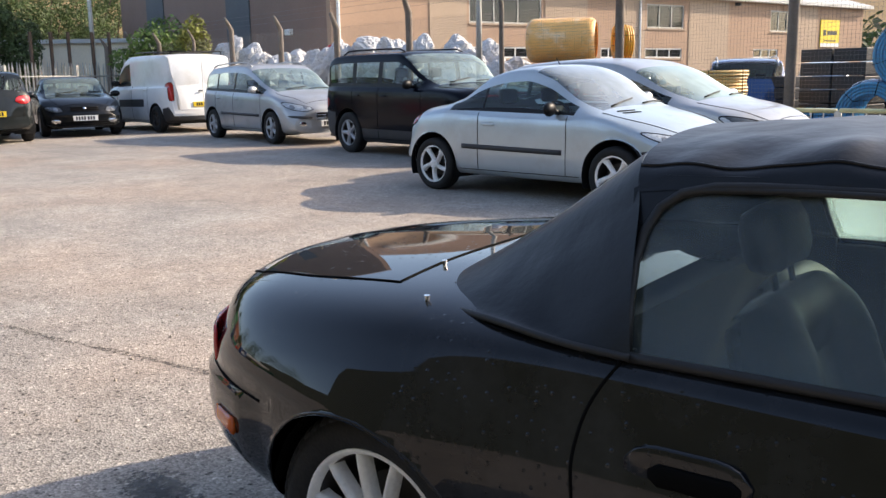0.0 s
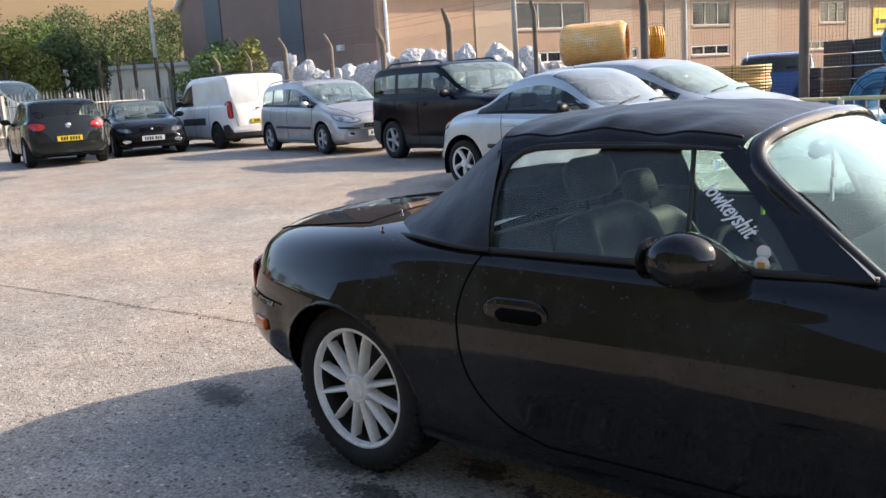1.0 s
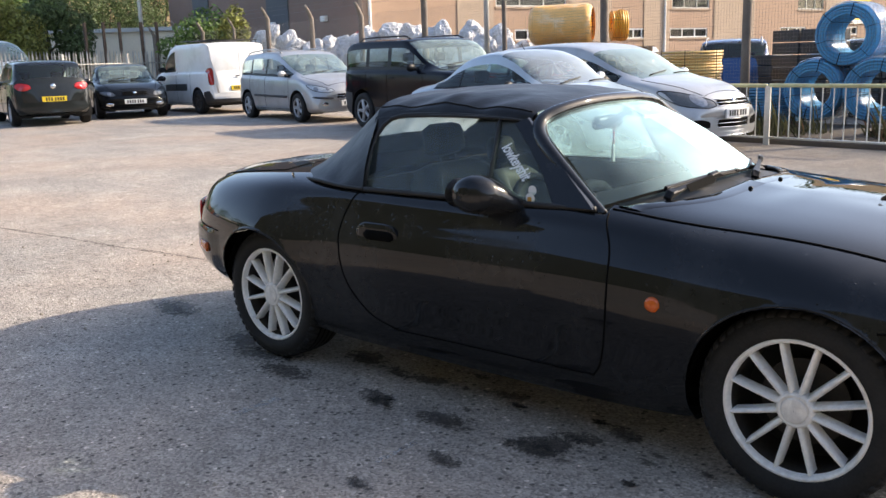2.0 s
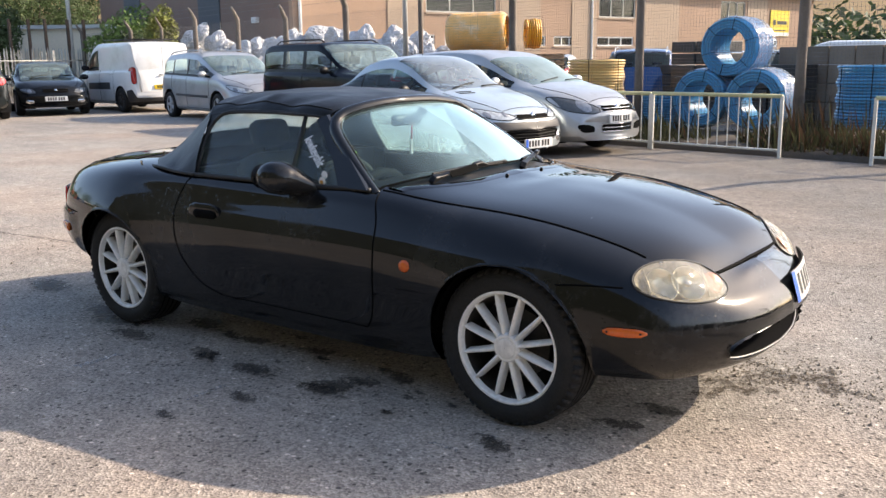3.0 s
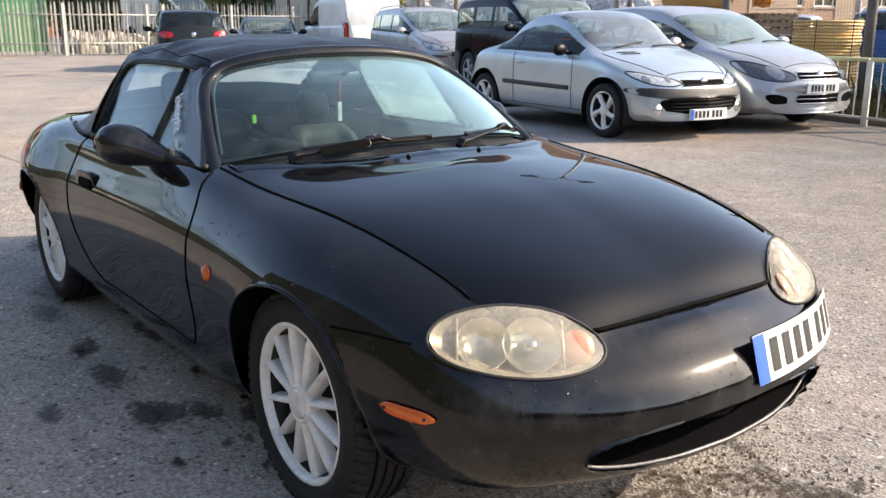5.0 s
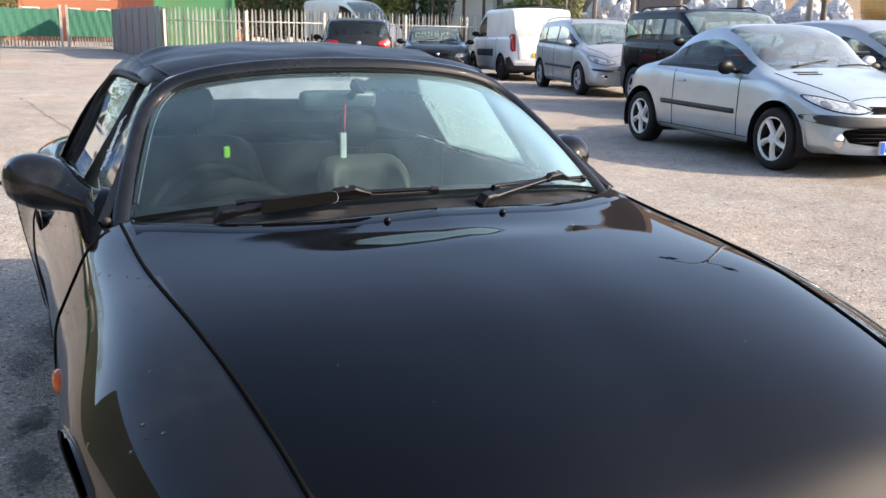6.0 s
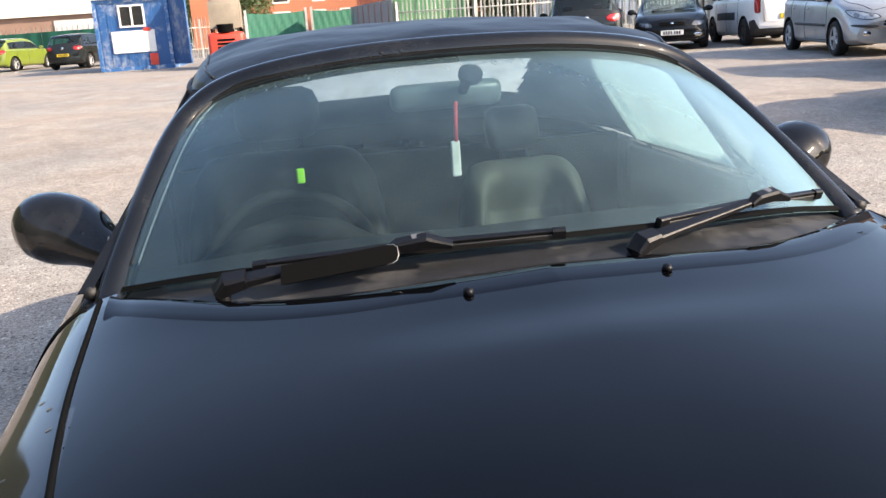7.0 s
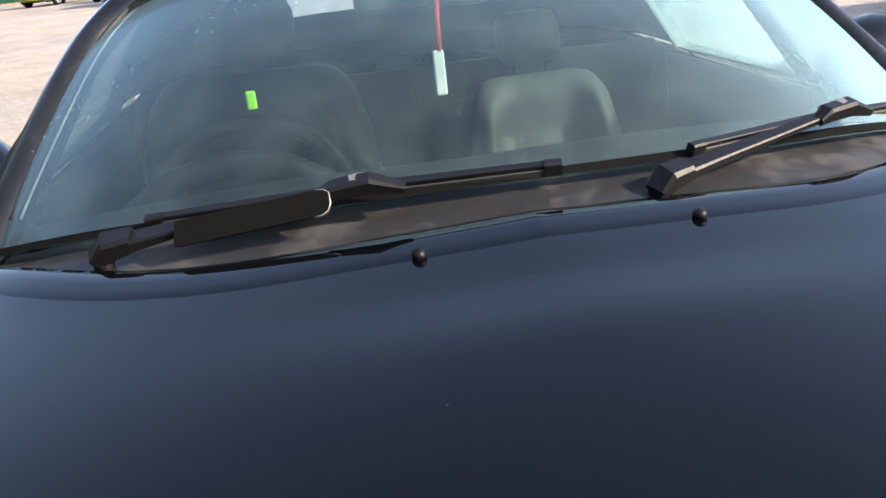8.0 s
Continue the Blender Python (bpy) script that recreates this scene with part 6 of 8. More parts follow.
FX = Vector((1, -.277, 0)).normalized()
M["post_brown"] = mat("post_brown", (.07, .045, .03), .8, 0, .15)
mesh_fence = thing("mesh_fence", "tall wire mesh fence on cranked concrete posts", "fence")
px = -34.2
k = 0
while px < 12:
    x = px + (0.06 * math.sin(k * 2.7))
    y = fence_y(x)
    z0 = gz(x, y)
    H = 2.55 + .12 * math.sin(k * 1.9)
    wdt = .078 if k % 5 != 3 else .052
    pts = [(x, y, z0), (x + .01 * math.sin(k), y, z0 + 1.3), (x, y, z0 + H), (x - .12 * FX.y + .02, y - .16, z0 + H + .20), (x - .2 * FX.y + .04, y - .30, z0 + H + .36)]
    part("post", tube(pts, [wdt * 1.05, wdt, wdt, wdt * .8, wdt * .5], 8), M["post_concrete"], mesh_fence)
    px += 3.02
    k += 1
vs, fs = [], []


def wire(a, b, r):
    a, b = np.array(a), np.array(b)
    d = b - a
    d = d / np.linalg.norm(d)
    u = np.cross(d, (0, 0, 1)) if abs(d[2]) < .9 else np.cross(d, (1, 0, 0))
    u /= np.linalg.norm(u)
    w2 = np.cross(d, u)
    i = len(vs)
    for p in (a, b):
        for q in range(3):
            c = 2 * math.pi * q / 3
            vs.append(p + u * r * math.cos(c) + w2 * r * math.sin(c))
    for q in range(3):
        fs.append((i + q, i + (q + 1) % 3, i + 3 + (q + 1) % 3, i + 3 + q))


for x in np.arange(-34, 10, .055):
    wire((x, fence_y(x) - .07, gz(x, 0) + .05), (x, fence_y(x) - .07, gz(x, 0) + 2.5), .0017)
for z in np.arange(.08, 2.5, .055):
    for a in range(-34, 10, 4):
        wire((a, fence_y(a) - .07, z + gz(a, 0)), (a + 4, fence_y(a + 4) - .07, z + gz(a + 4, 0)), .0017)
for dz, dy in ((.12, -.10), (.26, -.22), (.36, -.30)):
    wire((-34, fence_y(-34) + dy, 2.6 + dz + gz(-34, 0)), (10, fence_y(10) + dy, 2.6 + dz), .003)
part("wire_mesh", mesh_of("wire_mesh", vs, fs, False), M["wire"], mesh_fence)
for (x, y) in ((-31.5, 15.0), (-31.2, 15.6), (-30.9, 16.1), (-30.5, 16.8), (-30.2, 17.3)):
    part("timber_post", boxm(x - .05, x + .05, y - .05, y + .05, gz(x, y), gz(x, y) + 2.95, .012), M["post_brown"], mesh_fence, "dark brown timber post")

# palisade fence of pointed pales
palisade = thing("palisade_fence", "weathered pale steel palisade fence with pointed pales", "fence")
bm = bmesh.new()
prof = [(-.034, .012), (-.016, -.006), (0, .004), (.016, -.006), (.034, .012)]
rows = []
for z, k in ((0, 1), (1.62, 1), (1.74, .55), (1.80, .05)):
    rows.append([bm.verts.new((x * k, y, z)) for x, y in prof])
for a, b in zip(rows, rows[1:]):
    for i in range(4):
        bm.faces.new((a[i], a[i + 1], b[i + 1], b[i]))
r = bmesh.ops.solidify(bm, geom=bm.faces[:], thickness=.003)
pale = bpy.data.meshes.new("pale")
bm.to_mesh(pale)
bm.free()
pale.materials.append(M["galv"])


def run_of_pales(a, b, step=.142, owner=palisade, lift=0.05):
    a, b = Vector(a), Vector(b)
    d = b - a
    n = int(d.length / step)
    ang = math.degrees(math.atan2(d.y, d.x))
    for i in range(n + 1):
        p = a + d * (i / n)
        ob = part("pale", pale, None, owner)
        ob.matrix_world = pose(p.x, p.y, gz(p.x, p.y) + lift + .012 * math.sin(i * 1.7), .5 * math.sin(i * 2.3), .7 * math.sin(i * 3.1), ang)
    for z in (.42, 1.38):
        part("fence_rail", tube([(a.x, a.y, gz(a.x, a.y) + z), (b.x, b.y, gz(b.x, b.y) + z)], .024, 6), M["galv"], owner)
    for i in range(int(d.length / 2.75) + 1):
        p = a + d.normalized() * min(i * 2.75, d.length)
        part("fence_post", boxm(p.x - .05, p.x + .05, p.y + .03, p.y + .11, gz(p.x, p.y), gz(p.x, p.y) + 1.75), M["galv"], owner)


run_of_pales((-30.4, 4.25, 0), (-29.3, 10.2, 0))
run_of_pales((-29.3, 10.2, 0), (-30.2, 18.4, 0))

# guard rails


def guard_rail(a, b, tag_it=True):
    g = thing("guard_rail", "pedestrian guard rail, chipped cream paint with yellowed top rail", "railing", "guard rails along the verge")
    a, b = Vector(a), Vector(b)
    for p in (a, b):
        part("post", boxm(p.x - .020, p.x + .020, p.y - .020, p.y + .020, p.z - .02, p.z + .80, .004), M["rail_paint"], g)
    part("top_rail", tube([(a.x, a.y, .80), (b.x, b.y, .795)], .026, 8), M["rail_top"], g)
    part("bottom_rail", tube([(a.x, a.y, .10), (b.x, b.y, .10)], .016, 8), M["rail_paint"], g)
    n = 13
    for i in range(1, n):
        p = a.lerp(b, i / n)
        part("bar", cylm(.0085, (p.x, p.y, .10), (p.x, p.y, .79), 8), M["rail_paint"], g)
    return g


guard_rail((-4.72, 9.52, 0), (-2.74, 9.11, 0))
guard_rail((-2.70, 9.10, 0), (-.75, 8.69, 0))
guard_rail((.42, 8.40, 0), (2.4, 8.0, 0))
guard_rail((2.44, 7.99, 0), (4.4, 7.6, 0))

# verge with kerb between rails and mesh fence
M["soil"] = mat("soil", (.075, .06, .045), .95, 0, .35, 3, 40, bump=.6)
vs, fs = [], []
n = 60
for i in range(n + 1):
    x = -14 + 28 * i / n
    y0 = 8.83 - .207 * (x + 1.4) if x > -5.2 else 9.62 - .277 * (x + 5.2)
    y1 = fence_y(x) + .6
    for q, (t, z) in enumerate(((0, -.02), (.0, .05), (.12, .085), (.5, .14), (1, .10))):
        vs.append((x, y0 + (y1 - y0) * t + (.12 if q == 0 else .14), gz(x, 0) + z + (.03 * noise.noise((x * 1.3, t * 4, 1)) if q > 1 else 0)))
for i in range(n):
    for q in range(4):
        fs.append((i * 5 + q, i * 5 + 5 + q, i * 5 + 6 + q, i * 5 + 1 + q))
tagged(part("verge", mesh_of("verge", vs, fs), M["soil"]), "bare weedy soil verge behind the rails", "verge", kind="structure")


def leaf_cloud(bm_v, bm_f, centre, rad, count, size, rng, flat=.75, up=0.3):
    """Adds small leaf quads scattered in a lumpy ball."""
    for _ in range(count):
        d = rng.normal(size=3)
        d /= np.linalg.norm(d)
        rr = rng.uniform(.45, 1.0) ** .6
        lump = 1 + .28 * noise.noise(Vector(d * 2.2) + Vector(centre) * .7)
        p = np.array(centre) + d * rr * lump * np.array(rad)
        n = d + rng.normal(size=3) * .6 + np.array((0, 0, up))
        n /= np.linalg.norm(n)
        u = np.cross(n, rng.normal(size=3))
        u /= np.linalg.norm(u)
        w2 = np.cross(n, u)
        s = size * rng.uniform(.6, 1.3)
        i = len(bm_v)
        bm_v.extend([p - u * s, p + w2 * s * .45, p + u * s, p - w2 * s * .45])
        bm_f.append((i, i + 1, i + 2, i + 3))


def leaf_mat(name, color, vary=.35):
    m = mat(name, color, .6, 0, vary, .8, 9, spec=.3)
    n, l = m.node_tree.nodes, m.node_tree.links
    b = n["Principled BSDF"]
    geo = n.new("ShaderNodeNewGeometry")
    src = b.inputs["Base Color"].links[0].from_socket
    r = n.new("ShaderNodeMapRange"); r.inputs["To Min"].default_value = .6; r.inputs["To Max"].default_value = 1.45
    l.new(geo.outputs["Random Per Island"], r.inputs["Value"])
    sc = n.new("ShaderNodeVectorMath"); sc.operation = "SCALE"
    l.new(src, sc.inputs[0]); l.new(r.outputs[0], sc.inputs["Scale"])
    l.new(sc.outputs[0], b.inputs["Base Color"])
    tr = n.new("ShaderNodeBsdfTranslucent")
    l.new(sc.outputs[0], tr.inputs[0])
    mx = n.new("ShaderNodeMixShader"); mx.inputs[0].default_value = .3
    l.new(b.outputs[0], mx.inputs[1]); l.new(tr.outputs[0], mx.inputs[2])
    l.new(mx.outputs[0], n["Material Output"].inputs["Surface"])
    return m


M["leaf"] = leaf_mat("leaf", (.105, .165, .045))
M["leaf_dark"] = leaf_mat("leaf_dark", (.085, .12, .045))
M["leaf_yellow"] = leaf_mat("leaf_yellow", (.19, .20, .05))
M["bark"] = mat("bark", (.10, .075, .055), .9, 0, .3, 4, 40, bump=.6)
M["weed"] = leaf_mat("weed", (.065, .066, .030), .5)
M["weed_red"] = leaf_mat("weed_red", (.085, .048, .028), .4)


def tree(name, label, x, y, h, spread, material, seed, count=2600, leaf=.22, trunk=.16, low=.25, category="tree"):
    rng = np.random.default_rng(seed)
    z0 = gz(x, y)
    t = thing(name, label, category, "", pose(x, y, z0))
    bends = [(0, 0, 0), (.05 * spread * rng.normal(), .05 * spread * rng.normal(), h * .3), (.1 * spread * rng.normal(), .1 * spread * rng.normal(), h * .6), (.1 * spread * rng.normal(), 0, h * .92)]
    part("trunk", tube(catmull(np.array(bends), 12), list(np.linspace(trunk, trunk * .2, 12)), 8), M["bark"], t)
    vs, fs = [], []
    lobes = 9
    for k in range(lobes):
        a = 2 * math.pi * k / lobes * 1.618 * 3
        zz = h * (low + (1 - low) * (k + .6) / lobes * .92)
        rr = spread * (.55 if k < lobes - 2 else .25) * rng.uniform(.6, 1.1)
        c = (rr * math.cos(a), rr * math.sin(a), zz)
        rad = (spread * rng.uniform(.38, .55), spread * rng.uniform(.38, .55), h * (1 - low) * rng.uniform(.16, .24))
        leaf_cloud(vs, fs, c, rad, count // lobes, leaf, rng)
        part("limb", tube([(0, 0, zz * .55), (c[0] * .5, c[1] * .5, zz * .8), c], [trunk * .4, trunk * .25, trunk * .08], 6), M["bark"], t)
    part("crown", mesh_of("crown", vs, fs, False), material, t)
    return t


tree("bush", "leafy green bush at the fence corner", -29.0, 18.6, 3.2, 1.8, M["leaf"], 1, 5200, .10, .05, .05, "bush")
tree("bush", "low leafy bush beside the palisade fence", -27.2, 18.0, 2.0, 1.2, M["leaf"], 8, 2600, .10, .05, .05, "bush")
tree("sapling", "slender yellow-green sapling in the fence line", -25.7, 17.6, 3.2, .75, M["leaf_yellow"], 2, 1700, .09, .04, .3, "tree")
TREES = [(-41.5, 15.6, 4.5, 2.6, "leaf_yellow"), (-42.5, 18.8, 4.6, 2.5, "leaf_dark"), (-50, 20.5, 6.0, 3.4, "leaf"), (-54, 25, 7.0, 3.6, "leaf_dark"), (-56, 30, 7.0, 3.8, "leaf_dark"), (-60, 37, 8, 4, "leaf_dark"), (-58, 16, 7, 3.8, "leaf_dark"), (-62, 22, 8, 4.2, "leaf_dark"), (-47, 12.5, 5.4, 3.2, "leaf_dark"), (-64, 30, 8, 4.5, "leaf_dark"), (-70, 41, 9, 4.5, "leaf_dark"), (-60, 8.5, 5.2, 3, "leaf"),
         (-56, -1.4, 6.5, 3.0, "leaf_dark"), (-66, -12, 13, 5.5, "leaf"), (-66, -24, 13, 6, "leaf_dark"), (-72, -4, 14, 6, "leaf_dark"), (-74, -17, 15, 6, "leaf_dark"), (-70, -34, 14, 6, "leaf"),
         (9, 60, 8, 4.2, "leaf_dark"), (3, 66, 9, 4.6, "leaf_dark"), (-5, 70, 8.5, 4.2, "leaf"), (13, 52, 7, 4, "leaf_dark"), (-1, 58, 6, 3, "leaf"), (17, 46, 7, 4, "leaf")]
for i, (x, y, h, sp, mt) in enumerate(TREES):
    tree("tree", "broadleaf tree in full summer leaf", x, y, h * (1.0 if x < -40 else .80), sp * (1.0 if x < -40 else .9), M[mt], 20 + i, 10500, .105, .17, .10)

# weeds along the verge
rng = np.random.default_rng(5)
for nm, lb, mt, cnt in (("weeds", "dry weeds and long grass on the verge", "weed", 7000), ("dock_weeds", "rust-coloured dock and dead stalks", "weed_red", 700)):
    vs, fs = [], []
    for _ in range(cnt):
        x = rng.uniform(-7, 6)
        if mt == "weed_red":
            x = rng.normal(-.2, 1.1)
        yb = 8.83 - .207 * (x + 1.4) + .2
        y = yb + (fence_y(x) + .3 - yb) * rng.uniform(0, 1)
        if noise.noise((x * .9, y * .9, 3)) < (-.12 if x > -1.2 else .02):
            continue
        h = rng.uniform(.08, .32) * (1.9 if rng.random() < .16 else 1) * (1.25 if x > -1.2 else 1)
        a = rng.uniform(0, 6.28)
        b = .010 + .008 * rng.random()
        lx, ly = rng.normal(0, .10, 2)
        i = len(vs)
        z = .07
        vs += [(x - b * math.cos(a), y - b * math.sin(a), z), (x + b * math.cos(a), y + b * math.sin(a), z), (x + lx * .5 + b * .7, y + ly * .5, z + h * .6), (x + lx, y + ly, z + h)]
        fs += [(i, i + 1, i + 2), (i, i + 2, i + 3)]
    tagged(part(nm, mesh_of(nm, vs, fs, False), M[mt]), lb, "weeds", kind="stuff")

# ---- pipe coils ----
M["blue_pipe"] = mat("blue_pipe", (.07, .32, .56), .34, 0, .12, 6, 40)
M["yellow_pipe"] = mat("yellow_pipe", (.82, .40, .03), .4, 0, .12, 6, 40)
M["tan_pipe"] = mat("tan_pipe", (.82, .54, .20), .5, 0, .15, 6, 40)
M["wrap"] = glass_mat("wrap", (.80, .88, .95), .26, (.52, .60, .68), .16, 1.35)
M["wrap_yellow"] = mat("wrap_yellow", (.98, .54, .17), .28, 0, .14, 5, 30, bump=.3, bscale=9, dirt=(.98, .84, .60), dirt_amount=.6)


def coil(name, label, at, r_in, r_out, length, pipe, material, wrapped=True, straps=6, film="wrap", cat="pipe coil", group=""):
    """Pipe wound in layers round the local y axis, strapped and partly wrapped in film."""
    c = thing(name, label, cat, group, at)
    nl = int(length / pipe)
    nr = max(2, int((r_out - r_in) / pipe))
    for j in range(nr):
        if 0 < j < nr - 1:
            rows = (0, nl - 1)
        else:
            rows = range(nl)
        for i in rows:
            y = -length / 2 + pipe * (i + .5)
            rr = r_in + pipe * (j + .5) + (.004 if wrapped else .016) * math.sin(i * 5.1 + j * 3) * (1 if j else .3)
            v, f = lathe([(rr + pipe * .5 * math.cos(a), y + pipe * .5 * math.sin(a)) for a in np.linspace(0, 2 * math.pi, 7)], 36)
            part("pipe_turn", mesh_of("pipe_turn", v, f), material, c)
    for k in range(straps):
        a = 2 * math.pi * k / straps + .3
        ca, sa = math.cos(a), math.sin(a)
        o, q = r_out + .006, r_in - .006
        pts = [(ca * o, -length / 2 - .006, sa * o), (ca * o, length / 2 + .006, sa * o), (ca * q, length / 2 + .006, sa * q), (ca * q, -length / 2 - .006, sa * q)]
        part("strap", tube(pts, .007, 6, closed=True, squash=(1, .5)), M["seam"], c)
    if wrapped:
        vs, fs = [], []
        na, ny = 48, 28
        for i in range(ny + 1):
            for k in range(na):
                a = 2 * math.pi * k / na
                rr = r_out + .022 + .012 * noise.noise((math.cos(a) * 4, math.sin(a) * 4, i * .3)) 
                rr -= .09 * max(0, 1 - min(i, ny - i) / 2.5) ** 2 if film == 'wrap_yellow' else -.010 * math.sin(i * 1.57)
                vs.append((rr * math.cos(a), (-length / 2 - .03 + (length + .06) * i / ny) if film == 'wrap_yellow' else (-length / 2 * .8 + length * .92 * i / ny), rr * math.sin(a)))
        for i in range(ny):
            for k in range(na):
                fs.append((i * na + k, i * na + (k + 1) % na, i * na + na + (k + 1) % na, i * na + na + k))
        part("plastic_film", mesh_of("plastic_film", vs, fs), M[film], c)
    return c


BG = "blue pipe coils"
coil("pipe_coil", "coil of blue water pipe in clear film, on two others", pose(-2.42, 11.75, 1.46, 0, 0, -2), .285, .46, .88, .042, M["blue_pipe"], group=BG)
coil("pipe_coil", "coil of blue water pipe on its rim behind the mesh fence", pose(-2.86, 11.75, .64, 0, 0, -3), .285, .46, .88, .042, M["blue_pipe"], group=BG)
coil("pipe_coil", "coil of blue water pipe on its rim behind the mesh fence", pose(-1.92, 11.55, .64, 0, 0, 0), .285, .46, .88, .042, M["blue_pipe"], group=BG)
coil("pipe_coil", "stack of blue water pipe wound flat, loose film beside it", pose(-.24, 11.25, .70, 90, 0, 0), .24, .47, .92, .046, M["blue_pipe"], False, group=BG)
coil("pipe_coil", "flat blue pipe coil behind the guard rail", pose(-3.75, 11.9, .42, 90, 0, 0), .25, .48, .62, .046, M["blue_pipe"], False, group=BG)
coil("pipe_coil", "stack of tan conduit wound flat behind the fence", pose(-5.95, 13.6, .72, 90, 0, 0), .30, .60, 1.16, .055, M["tan_pipe"], False)
coil("pipe_coil", "large yellow gas pipe coil lying on a stack of pallets", pose(-9.65, 14.7, 1.97, 0, 0, -68), .20, .43, 1.35, .052, M["yellow_pipe"], True, 8, "wrap_yellow")
coil("pipe_coil", "second yellow pipe coil behind the large one", pose(-8.85, 15.9, 1.93, 0, 0, -50), .20, .40, .4, .052, M["yellow_pipe"], False)
M["pallet_wood"] = mat("pallet_wood", (.22, .15, .09), .85, 0, .3, 3, 40, bump=.3, island=.2)


def pallet_stack(x, y, n, heading, lb):
    t = thing("pallet_stack", lb, "pallets", "", pose(x, y, gz(x, y), 0, 0, heading))
    for k in range(n):
        z = k * .145
        for q in (-.5, 0, .5):
            part("bearer", boxm(q * 1.0 - .05, q * 1.0 + .05, -.5, .5, z, z + .10), M["pallet_wood"], t)
        for q in range(6):
            part("board", boxm(-.6, .6, -.5 + q * .18, -.39 + q * .18, z + .104, z + .125), M["pallet_wood"], t)
    return t


pallet_stack(-9.7, 14.75, 10, -20, "tall stack of wooden pallets carrying yellow coils")
pallet_stack(-8.75, 15.75, 10, -20, "tall stack of wooden pallets")
pallet_stack(-7.3, 15.0, 7, -20, "stack of weathered wooden pallets")
M["crate_black"] = mat("crate_black", (.018, .019, .021), .5, 0, .25, 6, 40, island=.3)


def crate_stack(x, y, nx, nz, heading, lb):
    t = thing("crate_stack", lb, "crates", "", pose(x, y, gz(x, y), 0, 0, heading))
    for i in range(nx):
        for k in range(nz):
            part("crate", boxm(i * .62, i * .62 + .58, -.35, .35, k * .235, k * .235 + .215, .012), M["crate_black"], t)
    return t


crate_stack(-4.7, 15.0, 2, 7, -16, "stacked black plastic crates")
crate_stack(-6.6, 17.4, 2, 5, -16, "stacked black plastic crates and blocks")
crate_stack(-3.2, 14.9, 2, 5, -16, "stacked black plastic crates")
M["stone_block"] = mat("stone_block", (.22, .17, .13), .9, 0, .25, 3, 40, bump=.4, island=.2)
for i, (x, y, w2, h) in enumerate(((-1.45, 15.3, 2.6, 1.40), (-.2, 17.5, 2.2, .9), (2.4, 15.0, 2.4, .85), (5.2, 14.0, 2.6, .8))):
    t = thing("block_pile", "stack of brownish kerb blocks on pallets", "blocks", "", pose(x, y, 0, 0, 0, -15))
    for a in range(4):
        for b in range(5):
            part("block", boxm(-w2 / 2 + b * w2 / 5 + .01, -w2 / 2 + (b + 1) * w2 / 5 - .01, -.4, .4, a * h / 4 + .1, (a + 1) * h / 4 + .09, .012), M["stone_block"], t)
    part("pallet", boxm(-w2 / 2, w2 / 2, -.42, .42, 0, .1), M["pallet_wood"], t)

# ---- heaps of bagged plastic ----
M["bag_white"] = mat("bag_white", (.58, .58, .58), .42, 0, .12, 5, 30, bump=.5, bscale=14, dirt=(.35, .32, .28), dirt_amount=.4)
M["bag_red"] = mat("bag_red", (.50, .06, .05), .5, 0, .15, 5, 30)
M["cage"] = mat("cage", (.10, .095, .09), .6, .5, .2)


def bag_mesh(seed):
    bm = bmesh.new()
    bmesh.ops.create_icosphere(bm, subdivisions=4, radius=.5)
    for v in bm.verts:
        n1 = noise.noise(v.co * 2.4 + Vector((seed * 7.1, 0, 0)))
        n2 = abs(noise.noise(v.co * 6.5 + Vector((0, seed * 5.3, 0))))
        n3 = abs(noise.noise(v.co * 14 + Vector((0, 0, seed * 3.1))))
        v.co *= 1 + .28 * n1 - .26 * n2 - .12 * n3
        v.co.z *= .82
    me = bpy.data.meshes.new("bag")
    bm.to_mesh(me)
    bm.free()
    return me


BAGS = []
for k in range(6):
    me = bag_mesh(k)
    me.materials.append(M["bag_white"])
    BAGS.append(me)
red = bag_mesh(9)
red.materials.append(M["bag_red"])
rng = np.random.default_rng(11)
HEAPS = [(-27.0, 20.0, 5, 2.4), (-26.0, 19.7, 6, 2.8), (-24.8, 19.4, 6, 2.5), (-23.5, 19.0, 5, 2.2), (-21.2, 18.3, 6, 2.3),
         (-20.0, 18.0, 6, 2.4), (-18.9, 17.7, 7, 2.4), (-17.8, 17.4, 8, 2.5), (-16.6, 17.1, 8, 2.4), (-15.4, 16.7, 8, 2.35),
         (-14.0, 16.3, 8, 2.3), (-12.9, 16.0, 7, 2.1), (-11.7, 15.7, 6, 1.85), (-16.7, 18.8, 4, 1.4), (-13.4, 18.0, 4, 1.3)]
